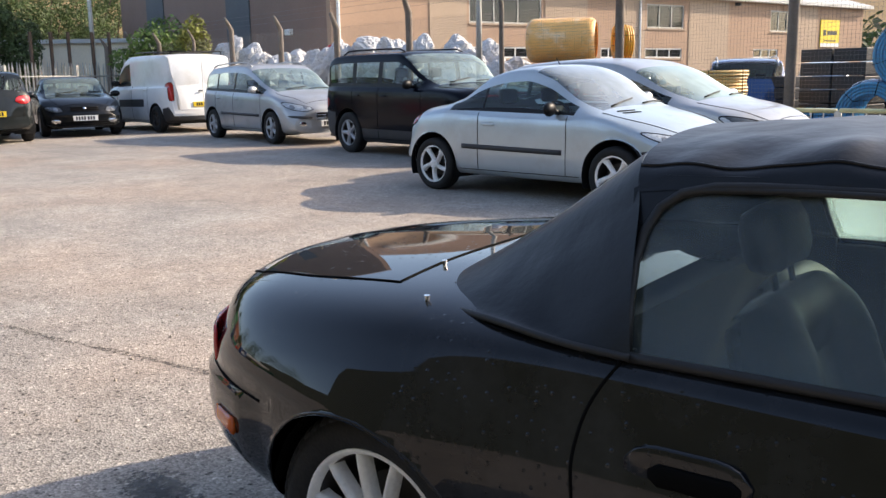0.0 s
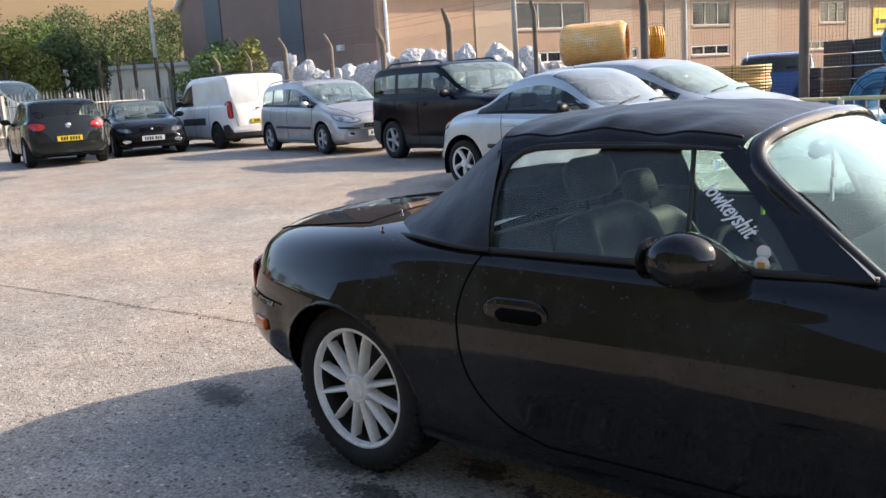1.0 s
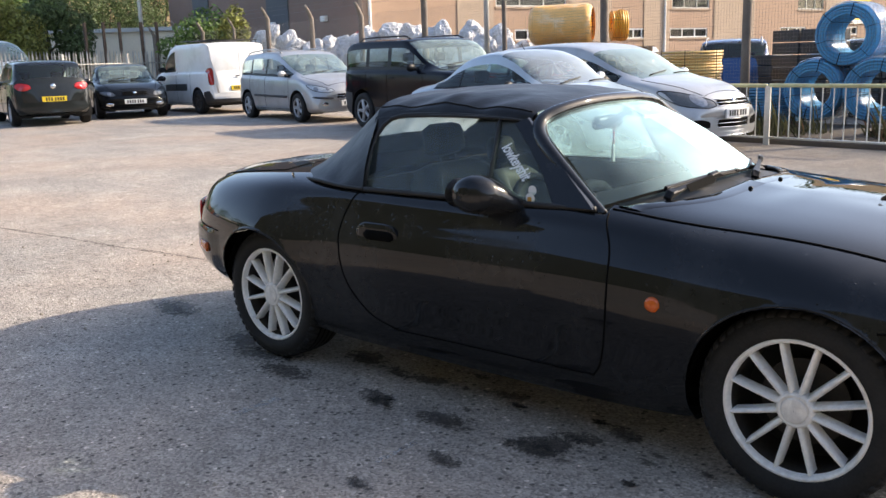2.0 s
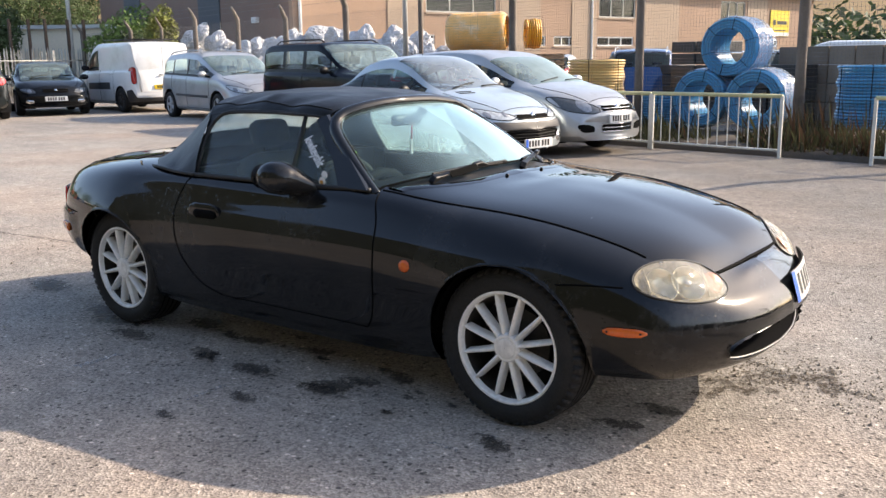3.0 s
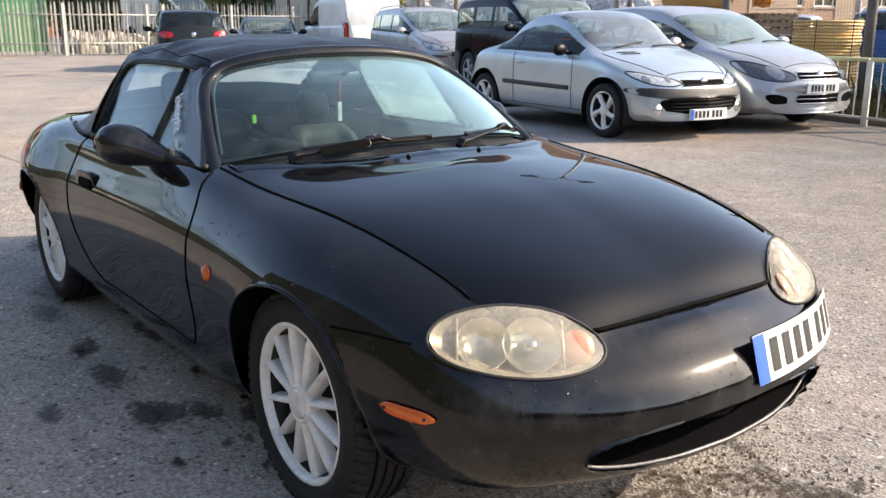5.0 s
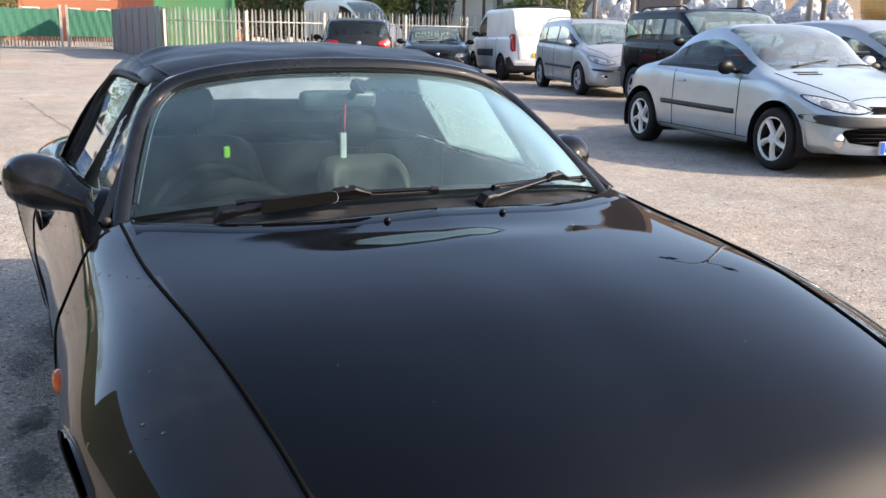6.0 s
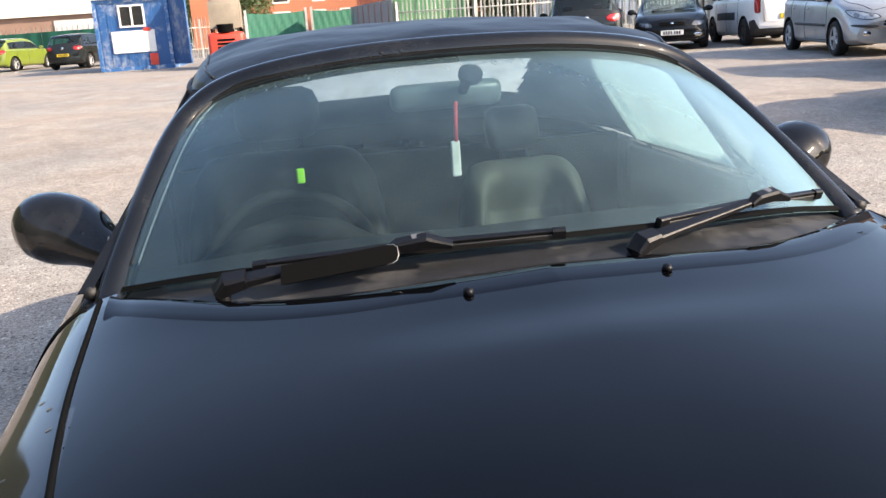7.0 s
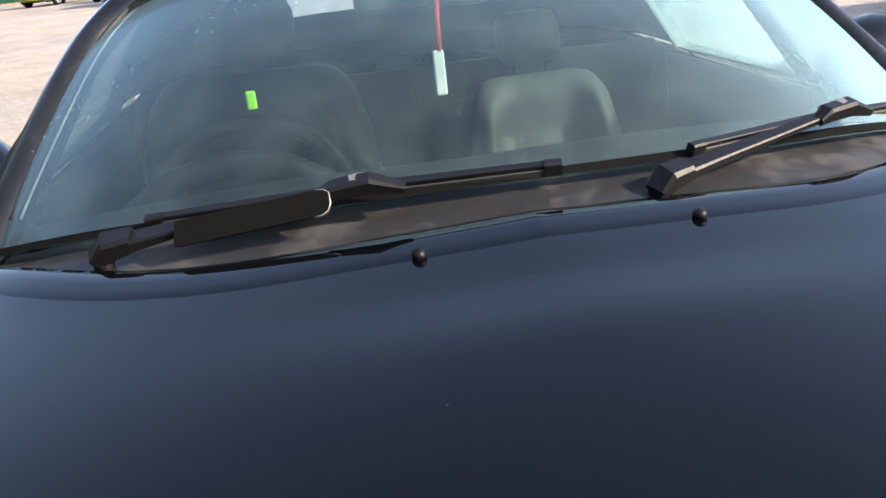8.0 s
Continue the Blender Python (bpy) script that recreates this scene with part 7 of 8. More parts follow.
for (x, y, n, h) in HEAPS:
    t = thing("bag_heap", "heap of crumpled white plastic film bags in a wire cage", "plastic bags", "bag heaps in the yard", pose(x, y, gz(x, y)))
    lev = 0
    n, h = int(n * 1.9), h - .38
    for i in range(n):
        zz = .36 + (h - .42) * i / max(1, n - 1)
        sp = .62 * (1 - .3 * i / n)
        ob = part("bag", red if (x == -20.0 and i == n - 1) else BAGS[rng.integers(6)], None, t)
        s = rng.uniform(.55, .95)
        ob.matrix_local = Matrix.LocRotScale((rng.uniform(-sp, sp), rng.uniform(-.4, .4), zz), Euler(rng.uniform(0, 6, 3)), (s * 1.1, s, s * .85))
    vs, fs = [], []
    for a in np.linspace(-.75, .75, 9):
        wire((a, -.62, 0), (a, -.62, 1.0), .008)
        wire((a, .62, 0), (a, .62, 1.0), .008)
    for z in np.linspace(.1, 1.0, 6):
        wire((-.75, -.62, z), (.75, -.62, z), .008)
        wire((-.75, -.62, z), (-.75, .62, z), .008)
        wire((.75, -.62, z), (.75, .62, z), .008)
    part("wire_cage", mesh_of("wire_cage", vs, fs, False), M["cage"], t)

# ---- works building ----
M["brick_tan"] = mat("brick_tan", (.40, .265, .18), .85, 0, .10, .7, 14, bump=.2)
M["stucco_tan"] = mat("stucco_tan", (.43, .325, .235), .9, 0, .08, .6, 12, bump=.1)
M["brick_brown"] = mat("brick_brown", (.24, .155, .12), .85, 0, .12, .7, 14, bump=.2)
M["cladding_grey"] = mat("cladding_grey", (.09, .095, .105), .6, .2, .15, 1, 10)
M["white_trim"] = mat("white_trim", (.75, .74, .70), .5, 0, .08)
M["roof_sheet"] = mat("roof_sheet", (.52, .52, .50), .6, .1, .12, 1, 10)
M["dark_pane"] = glass_mat("dark_pane", (.25, .28, .28), .12, (.2, .2, .2), .03, 1.55)
# near-black colour that stands for unlit rooms behind the panes
M["unlit_room"] = mat("unlit_room", (.03, .03, .032), .9, 0, .2)
M["sign_yellow"] = mat("sign_yellow", (.80, .58, .03), .5, 0, .06)


def wall_run(owner, a, b, z0, z1, thick, openings, material, name="wall"):
    """A wall from a to b with real openings (s0, s1, z0, z1): the pieces between them."""
    a, b = Vector(a), Vector(b)
    d = (b - a)
    L = d.length
    m = Matrix.Translation(a) @ Matrix.Rotation(math.atan2(d.y, d.x), 4, "Z")
    xs = sorted({0, L, *[o[0] for o in openings], *[o[1] for o in openings]})
    pieces = []
    for s0, s1 in zip(xs, xs[1:]):
        ops = sorted([o for o in openings if o[0] < s1 - .001 and o[1] > s0 + .001], key=lambda o: o[2])
        z = z0
        for o in ops + [(0, 0, z1, z1)]:
            if o[2] > z + .001:
                pieces.append(part(name, boxm(s0, s1, 0, thick, z, o[2], 0, m), material, owner))
            z = max(z, o[3])
    return pieces, m


works = thing("works_building", "long two-storey tan brick works building", "building")
q1, q0 = Vector((-14.9, 62.4, 0)), Vector((-24.95, 23.5, 0))
LW = (q1 - q0).length
# distances along the front are counted from the near corner
wins = [(6.9, 11.2), (18.6, 21.6), (29.6, 32.2)]
lows = [(5.2, 7.4), (8.0, 10.4), (12.6, 14.6), (15.2, 17.0), (18.5, 21.5), (23.5, 25.5), (28, 30.5), (34, 36)]
ops = [(a, b, 3.55, 4.75) for a, b in wins] + [(a, b, 2.05, 2.55) for a, b in lows]
_, wm = wall_run(works, q0, q1, 0, 5.15, .3, ops, M["brick_tan"])
for a, b in [(4.75, 6.75), (11.4, 14.2), (16.5, 18.4), (22, 25.5), (32.4, 34.6)]:
    bm = boxm(a, b, -.035, -.004, 0, 5.12)
    bmesh.ops.transform(bm, matrix=wm, verts=bm.verts)
    part("stucco_panel", bm, M["stucco_tan"], works)
for a, b, z0, z1 in ops:
    fr = bmesh.new()
    for x0, x1, y0, y1 in ((a, b, z0, z0 + .07), (a, b, z1 - .07, z1), (a, a + .07, z0 + .07, z1 - .07), (b - .07, b, z0 + .07, z1 - .07)):
        box(fr, x0, x1, .03, .12, y0, y1)
    for q in range(1, 3):
        x = a + (b - a) * q / 3
        box(fr, x - .03, x + .03, .03, .11, z0 + .07, z1 - .07)
    bmesh.ops.transform(fr, matrix=wm, verts=fr.verts)
    w = part("window", fr, M["white_trim"] if z0 < 3 else M["galv"], works)
    bm = boxm(a + .06, b - .06, .07, .08, z0 + .06, z1 - .06)
    bmesh.ops.transform(bm, matrix=wm, verts=bm.verts)
    part("pane", bm, M["dark_pane"], w)
    bm = boxm(a - .05, b + .05, -.06, .05, z0 - .08, z0)
    bmesh.ops.transform(bm, matrix=wm, verts=bm.verts)
    part("sill", bm, M["stucco_tan"], w)
# solid near-black box in place of rooms, painting the dark inside
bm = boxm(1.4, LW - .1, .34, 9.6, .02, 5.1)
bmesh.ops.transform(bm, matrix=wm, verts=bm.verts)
part("inner_room", bm, M["unlit_room"], works)
bm = bmesh.new()
pr = [(-.45, 5.12), (-.45, 5.30), (5.0, 6.9), (10.4, 5.30), (10.4, 5.12)]
vv = [[bm.verts.new((x, y, z)) for y, z in pr] for x in (1.3, LW + .4)]
for i in range(5):
    bm.faces.new((vv[0][i], vv[1][i], vv[1][(i + 1) % 5], vv[0][(i + 1) % 5]))
bm.faces.new(vv[0]); bm.faces.new(vv[1][::-1])
bmesh.ops.transform(bm, matrix=wm, verts=bm.verts)
part("roof", bm, M["roof_sheet"], works)
for s, r in ((LW * .0 + .3, .07), (18.0, .06)):
    p0, p1 = wm @ Vector((s, -.08, 0)), wm @ Vector((s, -.08, 5.1))
    part("downpipe", cylm(r, p0, p1, 10), M["white_trim"], works)
for s in (8.2, 16.2, 26.2):
    p = wm @ Vector((s, -.12, 5.0))
    part("wall_light", boxm(p.x - .15, p.x + .15, p.y - .1, p.y + .1, p.z - .12, p.z + .05, .02), M["grey_plastic"], works)
sg = boxm(35.0, 37.2, -.06, -.004, 2.7, 4.35)
bmesh.ops.transform(sg, matrix=wm, verts=sg.verts)
sign = part("sign", sg, M["sign_yellow"], works, "yellow company sign board")
for (a, b, z0, z1) in ((35.75, 36.9, 3.45, 3.68), (35.3, 35.6, 3.4, 3.75), (35.4, 36.8, 3.05, 3.12)):
    bm = boxm(a, b, -.075, -.064, z0, z1)
    bmesh.ops.transform(bm, matrix=wm, verts=bm.verts)
    part("sign_bar", bm, M["plate_ink"], sign)
bm = boxm(35.0, 37.2, -.075, -.064, 2.72, 2.95)
bmesh.ops.transform(bm, matrix=wm, verts=bm.verts)
part("sign_band", bm, M["white_trim"], sign)

shed = thing("brown_warehouse", "tall brown brick warehouse with dark grey strips", "building")
s1 = Vector((-49.5, 30.6, 0)); s0 = Vector((-25.3, 23.9, 0))
_, sm = wall_run(shed, s1, s0, 0, 7.4, .3, [], M["brick_brown"])
LS = (s0 - s1).length
bm = bmesh.new()
vv = [bm.verts.new(sm @ Vector(p)) for p in ((0, 0, 7.404), (LS, 0, 7.404), (LS, 0, 9.5), (LS * .62, 0, 13.5))]
f = bm.faces.new(vv)
r = bmesh.ops.extrude_face_region(bm, geom=[f])
bmesh.ops.translate(bm, vec=sm.to_3x3() @ Vector((0, .3, 0)), verts=[v for v in r["geom"] if isinstance(v, bmesh.types.BMVert)])
part("gable", bm, M["brick_brown"], shed)
part("verge_trim", tube([sm @ Vector((-.3, -.1, 7.15)), sm @ Vector((LS * .62, -.1, 13.55))], .22, 6), M["white_trim"], shed)
for a, b in ((4.6, 7.2), (15.4, 17.9)):
    bm = boxm(a, b, -.06, -.004, 0, 7.38)
    bmesh.ops.transform(bm, matrix=sm, verts=bm.verts)
    part("cladding_strip", bm, M["cladding_grey"], shed)
for a in (9.5, 16.0, 21.5):
    bm = boxm(a, a + .45, -.2, -.004, 3.1, 3.35, .03)
    bmesh.ops.transform(bm, matrix=sm, verts=bm.verts)
    part("wall_light", bm, M["white_trim"], shed)
bm = boxm(0, LS, .32, 14, 0, 7.2)
bmesh.ops.transform(bm, matrix=sm, verts=bm.verts)
part("warehouse_body", bm, M["brick_brown"], shed)

# ---- lamp posts ----
def lamp_post(x, y, h, r=.06, arms=False):
    t = thing("lamp_post", "tall pale galvanised lamp post with twin floodlight arms" if arms else "slim pale galvanised lamp post", "lamp post", "", pose(x, y, gz(x, y)))
    part("pole", tube([(0, 0, 0), (0, 0, h * .5), (0, 0, h)], [r * 1.3, r, r * .7], 8), M["galv"], t)
    if not arms:
        part("lamp_head", boxm(-.1, .45, -.1, .1, h - .05, h + .06, .03), M["galv"], t)
        return
    for k, (turn, out, up) in enumerate(((200, 1.1, .5), (20, .9, -.3))):
        m = pose(0, 0, h, 0, 0, turn)
        part("arm", tube([m @ Vector(q) for q in catmull(np.array([(0, 0, -.5), (.15, 0, up * .5), (out * .6, 0, up), (out, 0, up * .8)]), 10)], .045, 8), M["galv"], t)
        for y in (-.22, .22):
            part("floodlight", boxm(out - .16, out + .16, y - .13, y + .13, up * .8 - .10, up * .8 + .02, .03, m), M["grey_plastic"], t)
        part("crossbar", tube([m @ Vector((out, -.3, up * .8 + .03)), m @ Vector((out, .3, up * .8 + .03))], .03, 6), M["galv"], t)


lamp_post(-37.6, 21.2, 9.0, .09)
lamp_post(-11.2, 13.9, 6.9, .055, True)

# ---- the left side: low buildings, containers, cabin, forklift ----
M["cream_wall"] = mat("cream_wall", (.80, .70, .54), .85, 0, .08, .7, 12)
M["green_paint"] = mat("green_paint", (.085, .27, .115), .6, .1, .15, 1.2, 20, dirt=(.26, .20, .06), dirt_amount=.4)
M["rust_red"] = mat("rust_red", (.26, .085, .055), .7, .1, .2, 1.2, 20)
M["hoard_grey"] = mat("hoard_grey", (.20, .205, .215), .6, .3, .15, 1.2, 15)
M["brick_red"] = mat("brick_red", (.42, .155, .085), .85, 0, .12, .7, 14)
M["cabin_blue"] = mat("cabin_blue", (.020, .095, .26), .5, .1, .12, 2.2, 25, dirt=(.55, .55, .52), dirt_amount=.55)
M["sheet_green"] = mat("sheet_green", (.012, .12, .075), .6, 0, .15, 3, 25)
M["tarp"] = mat("tarp", (.24, .20, .15), .85, 0, .15, 3, 25, bump=.3)

low = thing("low_shed", "low cream rendered shed with flat roof", "building")
wall_run(low, (-49.5, 19.5, 0), (-40.0, 27.0, 0), 0, 3.3, .25, [], M["cream_wall"])
bm = boxm(-.2, 12.3, -.25, 5, 3.3, 3.5)
bmesh.ops.transform(bm, matrix=pose(-49.5, 19.5, 0, 0, 0, 38.3), verts=bm.verts)
part("roof", bm, M["roof_sheet"], low)


def container(name, label, x, y, heading, L, W2, H, material, ribs=True, cat="container"):
    t = thing(name, label, cat, "", pose(x, y, gz(x, y), 0, 0, heading))
    part("body", boxm(-L / 2 + .02, L / 2 - .02, -W2 / 2 + .02, W2 / 2 - .02, .12, H - .03), material, t)
    for sx in (-1, 1):
        for sy in (-1, 1):
            part("corner_post", boxm(sx * L / 2 - .08, sx * L / 2 + .04, sy * W2 / 2 - .08, sy * W2 / 2 + .04, .0, H, .01), material, t)
    for sy in (-1, 1):
        for z in (.06, H - .06):
            part("edge_beam", boxm(-L / 2, L / 2, sy * W2 / 2 - .05, sy * W2 / 2 + .03, z - .07, z + .07), material, t)
    for sx in (-1, 1):
        for z in (.06, H - .06):
            part("edge_beam", boxm(sx * L / 2 - .05, sx * L / 2 + .03, -W2 / 2, W2 / 2, z - .07, z + .07), material, t)
    if ribs:
        n = int(L / .28)
        for i in range(n):
            x0 = -L / 2 + .1 + i * (L - .2) / n
            for sy in (-1, 1):
                part("rib", boxm(x0, x0 + .14, sy * (W2 / 2 - .02) - .02, sy * (W2 / 2 - .02) + .02, .13, H - .13), material, t)
        n = int(W2 / .28)
        for i in range(n):
            y0 = -W2 / 2 + .1 + i * (W2 - .2) / n
            part("rib", boxm(L / 2 - .04, L / 2, y0, y0 + .14, .13, H - .13), material, t)
    return t


container("shipping_container", "faded green shipping container behind the palisade", -36.6, 6.6, 77, 3.0, 2.4, 3.3, M["green_paint"], False)
container("shipping_container", "rusty red container behind the grey hoarding", -42.2, 5.6, 77, 2.4, 2.4, 3.6, M["rust_red"], True)
hoard = thing("hoarding", "grey corrugated steel hoarding return", "fence")
for i in range(14):
    a = Vector((-30.45, 4.2, 0)).lerp(Vector((-42.5, 3.9, 0)), i / 14)
    b = Vector((-30.45, 4.2, 0)).lerp(Vector((-42.5, 3.9, 0)), (i + 1) / 14)
    z = gz(a.x, a.y)
    part("sheet", boxm(b.x, a.x - .02, a.y - .02 - (.03 if i % 2 else 0), a.y + .02 - (.03 if i % 2 else 0), z, z + 1.85), M["hoard_grey"], hoard)

# cabin with serving window
cabx, caby = -34.6, -4.75
cabin = container("site_cabin", "scuffed blue steel site cabin with a serving window", cabx, caby, -4, 3.6, 2.5, 2.5, M["cabin_blue"])
fx = 1.8
part("notice_board", boxm(fx + .005, fx + .045, -.78, .72, .62, 1.38), M["white_trim"], cabin, "white notice board")
fr = bmesh.new()
for y0, y1, z0, z1 in ((-.45, .45, 1.50, 1.56), (-.45, .45, 2.22, 2.28), (-.45, -.39, 1.56, 2.22), (.39, .45, 1.56, 2.22), (-.03, .03, 1.56, 2.22)):
    box(fr, fx + .0, fx + .06, y0, y1, z0, z1)
w = part("window", fr, M["white_trim"], cabin)
part("pane", boxm(fx + .012, fx + .02, -.4, .4, 1.55, 2.23), M["dark_pane"], w)
part("fire_point", boxm(fx + .005, fx + .05, .46, .74, .15, .55), M["red_paint"], cabin)
part("fire_sign", boxm(fx + .046, fx + .052, .35, .6, 1.34, 1.46), M["red_paint"], cabin)
part("roof_edge", boxm(-1.9, 1.95, -1.35, 1.35, 2.50, 2.60), M["white_trim"], cabin)
dr = boxm(0, 1.2, -.03, .03, .12, 2.42)
bmesh.ops.transform(dr, matrix=pose(1.75, 1.30, 0, 0, 0, 38), verts=dr.verts)
part("cabin_door", dr, M["cabin_blue"], cabin, "open blue steel door")
M["peeled_blue"] = mat("peeled_blue", (.03, .13, .33), .6, .1, .2, 5, 40, dirt=(.66, .65, .62), dirt_amount=.95)
for ob in cabin.children:
    if ob.name.startswith(("corner_post", "edge_beam")):
        ob.data.materials[0] = M["peeled_blue"]


def forklift(x, y, heading):
    f = thing("forklift", "red counterbalance forklift with tarpaulin over the cab, seen from behind", "forklift", "", pose(x, y, gz(x, y), 0, 0, heading))
    bm = bmesh.new()
    box(bm, -1.05, -.35, -.58, .58, .22, 1.12, .12)
    part("counterweight", bm, M["red_paint"], f, smooth=True)
    part("chassis", boxm(-.5, .9, -.52, .52, .25, .75, .05), M["red_paint"], f)
    for z in (.88, .76, .64):
        part("vent", boxm(-1.065, -1.04, -.28, .28, z - .035, z + .035), M["seam"], f)
    part("tow_pin", boxm(-1.09, -1.04, -.12, .12, .38, .50, .02), M["seam"], f)
    for sx, r in ((-.72, .25), (.65, .32)):
        for s in (-1, 1):
            b = bmesh.new()
            cyl(b, r, (sx, s * .38, r), (sx, s * .60, r), 24)
            w = part("wheel", b, M["tyre"], f)
            b = bmesh.new()
            cyl(b, r * .5, (sx, s * .59, r), (sx, s * .61, r), 18)
            part("hub", b, M["steel_dark"], w)
    for sx, y0 in ((-.35, .46), (.55, .46)):
        for s in (-1, 1):
            part("guard_post", tube([(sx - .25, s * y0, 1.0), (sx - .05, s * y0, 2.05)], .03, 8), M["seam"], f)
    tv = soft_grid([[(-.72, .50, 1.25), (-.74, .25, 1.22), (-.75, 0, 1.2)], [(-.62, .50, 1.7), (-.66, .25, 1.72), (-.67, 0, 1.7)], [(-.45, .50, 2.1), (-.48, .25, 2.16), (-.48, 0, 2.17)], [(.2, .50, 2.12), (.2, .25, 2.2), (.2, 0, 2.2)], [(.6, .5, 1.9), (.62, .25, 1.95), (.62, 0, 1.95)]], 20, 14)
    part("tarpaulin", grid_mesh("tarpaulin", tv), M["tarp"], f, "beige tarpaulin cover")
    for s in (-1, 1):
        vs = [(-.72, s * .5, 1.25), (-.45, s * .5, 2.1), (.2, s * .5, 2.12), (.6, s * .5, 1.9), (.5, s * .5, 1.2)]
        part("tarpaulin_side", mesh_of("tarpaulin_side", vs, [(0, 1, 2, 3, 4)], False), M["tarp"], f)
    part("seat", boxm(-.55, -.1, -.24, .24, 1.1, 1.35, .06), M["seam"], f)
    b = bmesh.new()
    cyl(b, .24, (-.85, 0, 1.12), (-.85, 0, 1.38), 20, .27)
    part("gas_bucket", b, M["seam"], f)
    for s in (-1, 1):
        part("mast", boxm(.98, 1.1, s * .32 - .05, s * .32 + .05, .1, 2.1), M["steel_dark"], f)
        part("fork", boxm(1.12, 2.2, s * .3 - .05, s * .3 + .05, .06, .11), M["steel_dark"], f)


forklift(-29.8, -1.5, 178)

# gate with green sheeting
for (a, b, sag) in (((-44.5, -1.1, 0), (-46.0, 1.9, 0), .1), ((-46.1, 2.2, 0), (-47.2, 4.9, 0), .12)):
    g = thing("sheeted_gate", "steel gate hung with dark green sheeting", "gate")
    a, b = Vector(a), Vector(b)
    z = gz(a.x, a.y)
    rows = []
    for i in range(25):
        t = i / 24
        p = a.lerp(b, t)
        rows.append([(p.x + .05 * math.sin(i * 1.9 + q), p.y + .02 * math.sin(i * 2.3), z + .55 + (1.35 - sag * math.sin(math.pi * t)) * q / 6) for q in range(7)])
    part("sheeting", grid_mesh("sheeting", np.array(rows), both=False), M["sheet_green"], g)
    for p in (a, b):
        part("post", boxm(p.x - .06, p.x + .06, p.y - .06, p.y + .06, z, z + 2.05), M["galv"], g)
    n = 20
    for i in range(n):
        p = a.lerp(b, i / n)
        ob = part("pale", pale, None, g)
        ob.matrix_world = pose(p.x - .12, p.y, z + .1, 0, 0, math.degrees(math.atan2(b.y - a.y, b.x - a.x)))
run_of_pales((-44.4, -1.2, 0), (-41.5, -4.5, 0), .2)
gf = thing("sheeted_fence", "fence hung with dark green sheeting behind the parked cars", "fence")
for i in range(8):
    a = Vector((-45.0, -5.5, 0)).lerp(Vector((-52.5, -21, 0)), i / 8)
    b = Vector((-45.0, -5.5, 0)).lerp(Vector((-52.5, -21, 0)), (i + 1) / 8)
    z = gz(a.x, a.y)
    rows = [[tuple(a.lerp(b, q / 8) + Vector((.05 * math.sin(q * 2 + i), 0, z + .2 + .3 * k))) for k in range(6)] for q in range(9)]
    part("sheeting", grid_mesh("sheeting", np.array(rows), both=False), M["sheet_green"], gf)
    for q in range(7):
        p = a.lerp(b, q / 7)
        ob = part("pale", pale, None, gf)
        ob.matrix_world = pose(p.x - .15, p.y, z + .15, 0, 0, math.degrees(math.atan2(b.y - a.y, b.x - a.x)))

brick_block = thing("brick_building", "red brick office block with white window frames", "building")
cols = [(1.8, 2.9), (3.6, 4.6), (5.5, 6.7), (8.3, 9.2), (10.2, 11.1), (13, 14.1), (16, 17.1), (19, 20.1), (22, 23.1), (25, 26.1)]
ops = [(a, b, z0, z1) for a, b in cols for z0, z1 in ((1.2, 2.5), (3.05, 4.4))]
_, bmx = wall_run(brick_block, (-63.6, -5, 0), (-65.1, 26, 0), 0, 6.4, .3, ops, M["brick_red"])
for a, b, z0, z1 in ops:
    fr = bmesh.new()
    for x0, x1, y0, y1 in ((a, b, z0, z0 + .1), (a, b, z1 - .1, z1), (a, a + .1, z0 + .1, z1 - .1), (b - .1, b, z0 + .1, z1 - .1)):
        box(fr, x0, x1, -.03, .1, y0, y1)
    bmesh.ops.transform(fr, matrix=bmx, verts=fr.verts)
    w = part("window", fr, M["white_trim"], brick_block)
    bm = boxm(a + .08, b - .08, .04, .05, z0 + .08, z1 - .08)
    bmesh.ops.transform(bm, matrix=bmx, verts=bm.verts)
    part("pane", bm, M["dark_pane"], w)
# solid near-black filling, indoor darkness as plain colour
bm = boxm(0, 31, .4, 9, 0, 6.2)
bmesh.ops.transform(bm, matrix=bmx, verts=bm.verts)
part("inner_room", bm, M["unlit_room"], brick_block)
bm = boxm(-.4, 31.4, -.4, 9.4, 6.4, 6.8)
bmesh.ops.transform(bm, matrix=bmx, verts=bm.verts)
part("roof", bm, M["roof_sheet"], brick_block)

white_block = thing("white_building", "long low white-fronted unit with dark cladding below", "building")
bm = boxm(-60, -57, -30, -8.4, 0, 3.0)
part("wall", bm, M["brick_brown"], white_block)
part("fascia", boxm(-60.1, -56.7, -30.2, -8.2, 3.0, 4.2), M["white_trim"], white_block)
part("shutter", boxm(-56.95, -56.9, -12.5, -9.4, .2, 2.7), M["roof_sheet"], white_block)

# rubble and blocks behind the palisade
M["rubble"] = mat("rubble", (.36, .32, .26), .9, 0, .25, 2, 20, bump=.5, island=.3)
rng = np.random.default_rng(3)
bm = bmesh.new()
bmesh.ops.create_icosphere(bm, subdivisions=2, radius=.5)
for v in bm.verts:
    v.co *= 1 + .35 * noise.noise(v.co * 3)
stone = bpy.data.meshes.new("stone")
bm.to_mesh(stone)
bm.free()
stone.materials.append(M["rubble"])
pile = thing("rubble_pile", "heap of pale rubble and stone behind the palisade", "rubble")
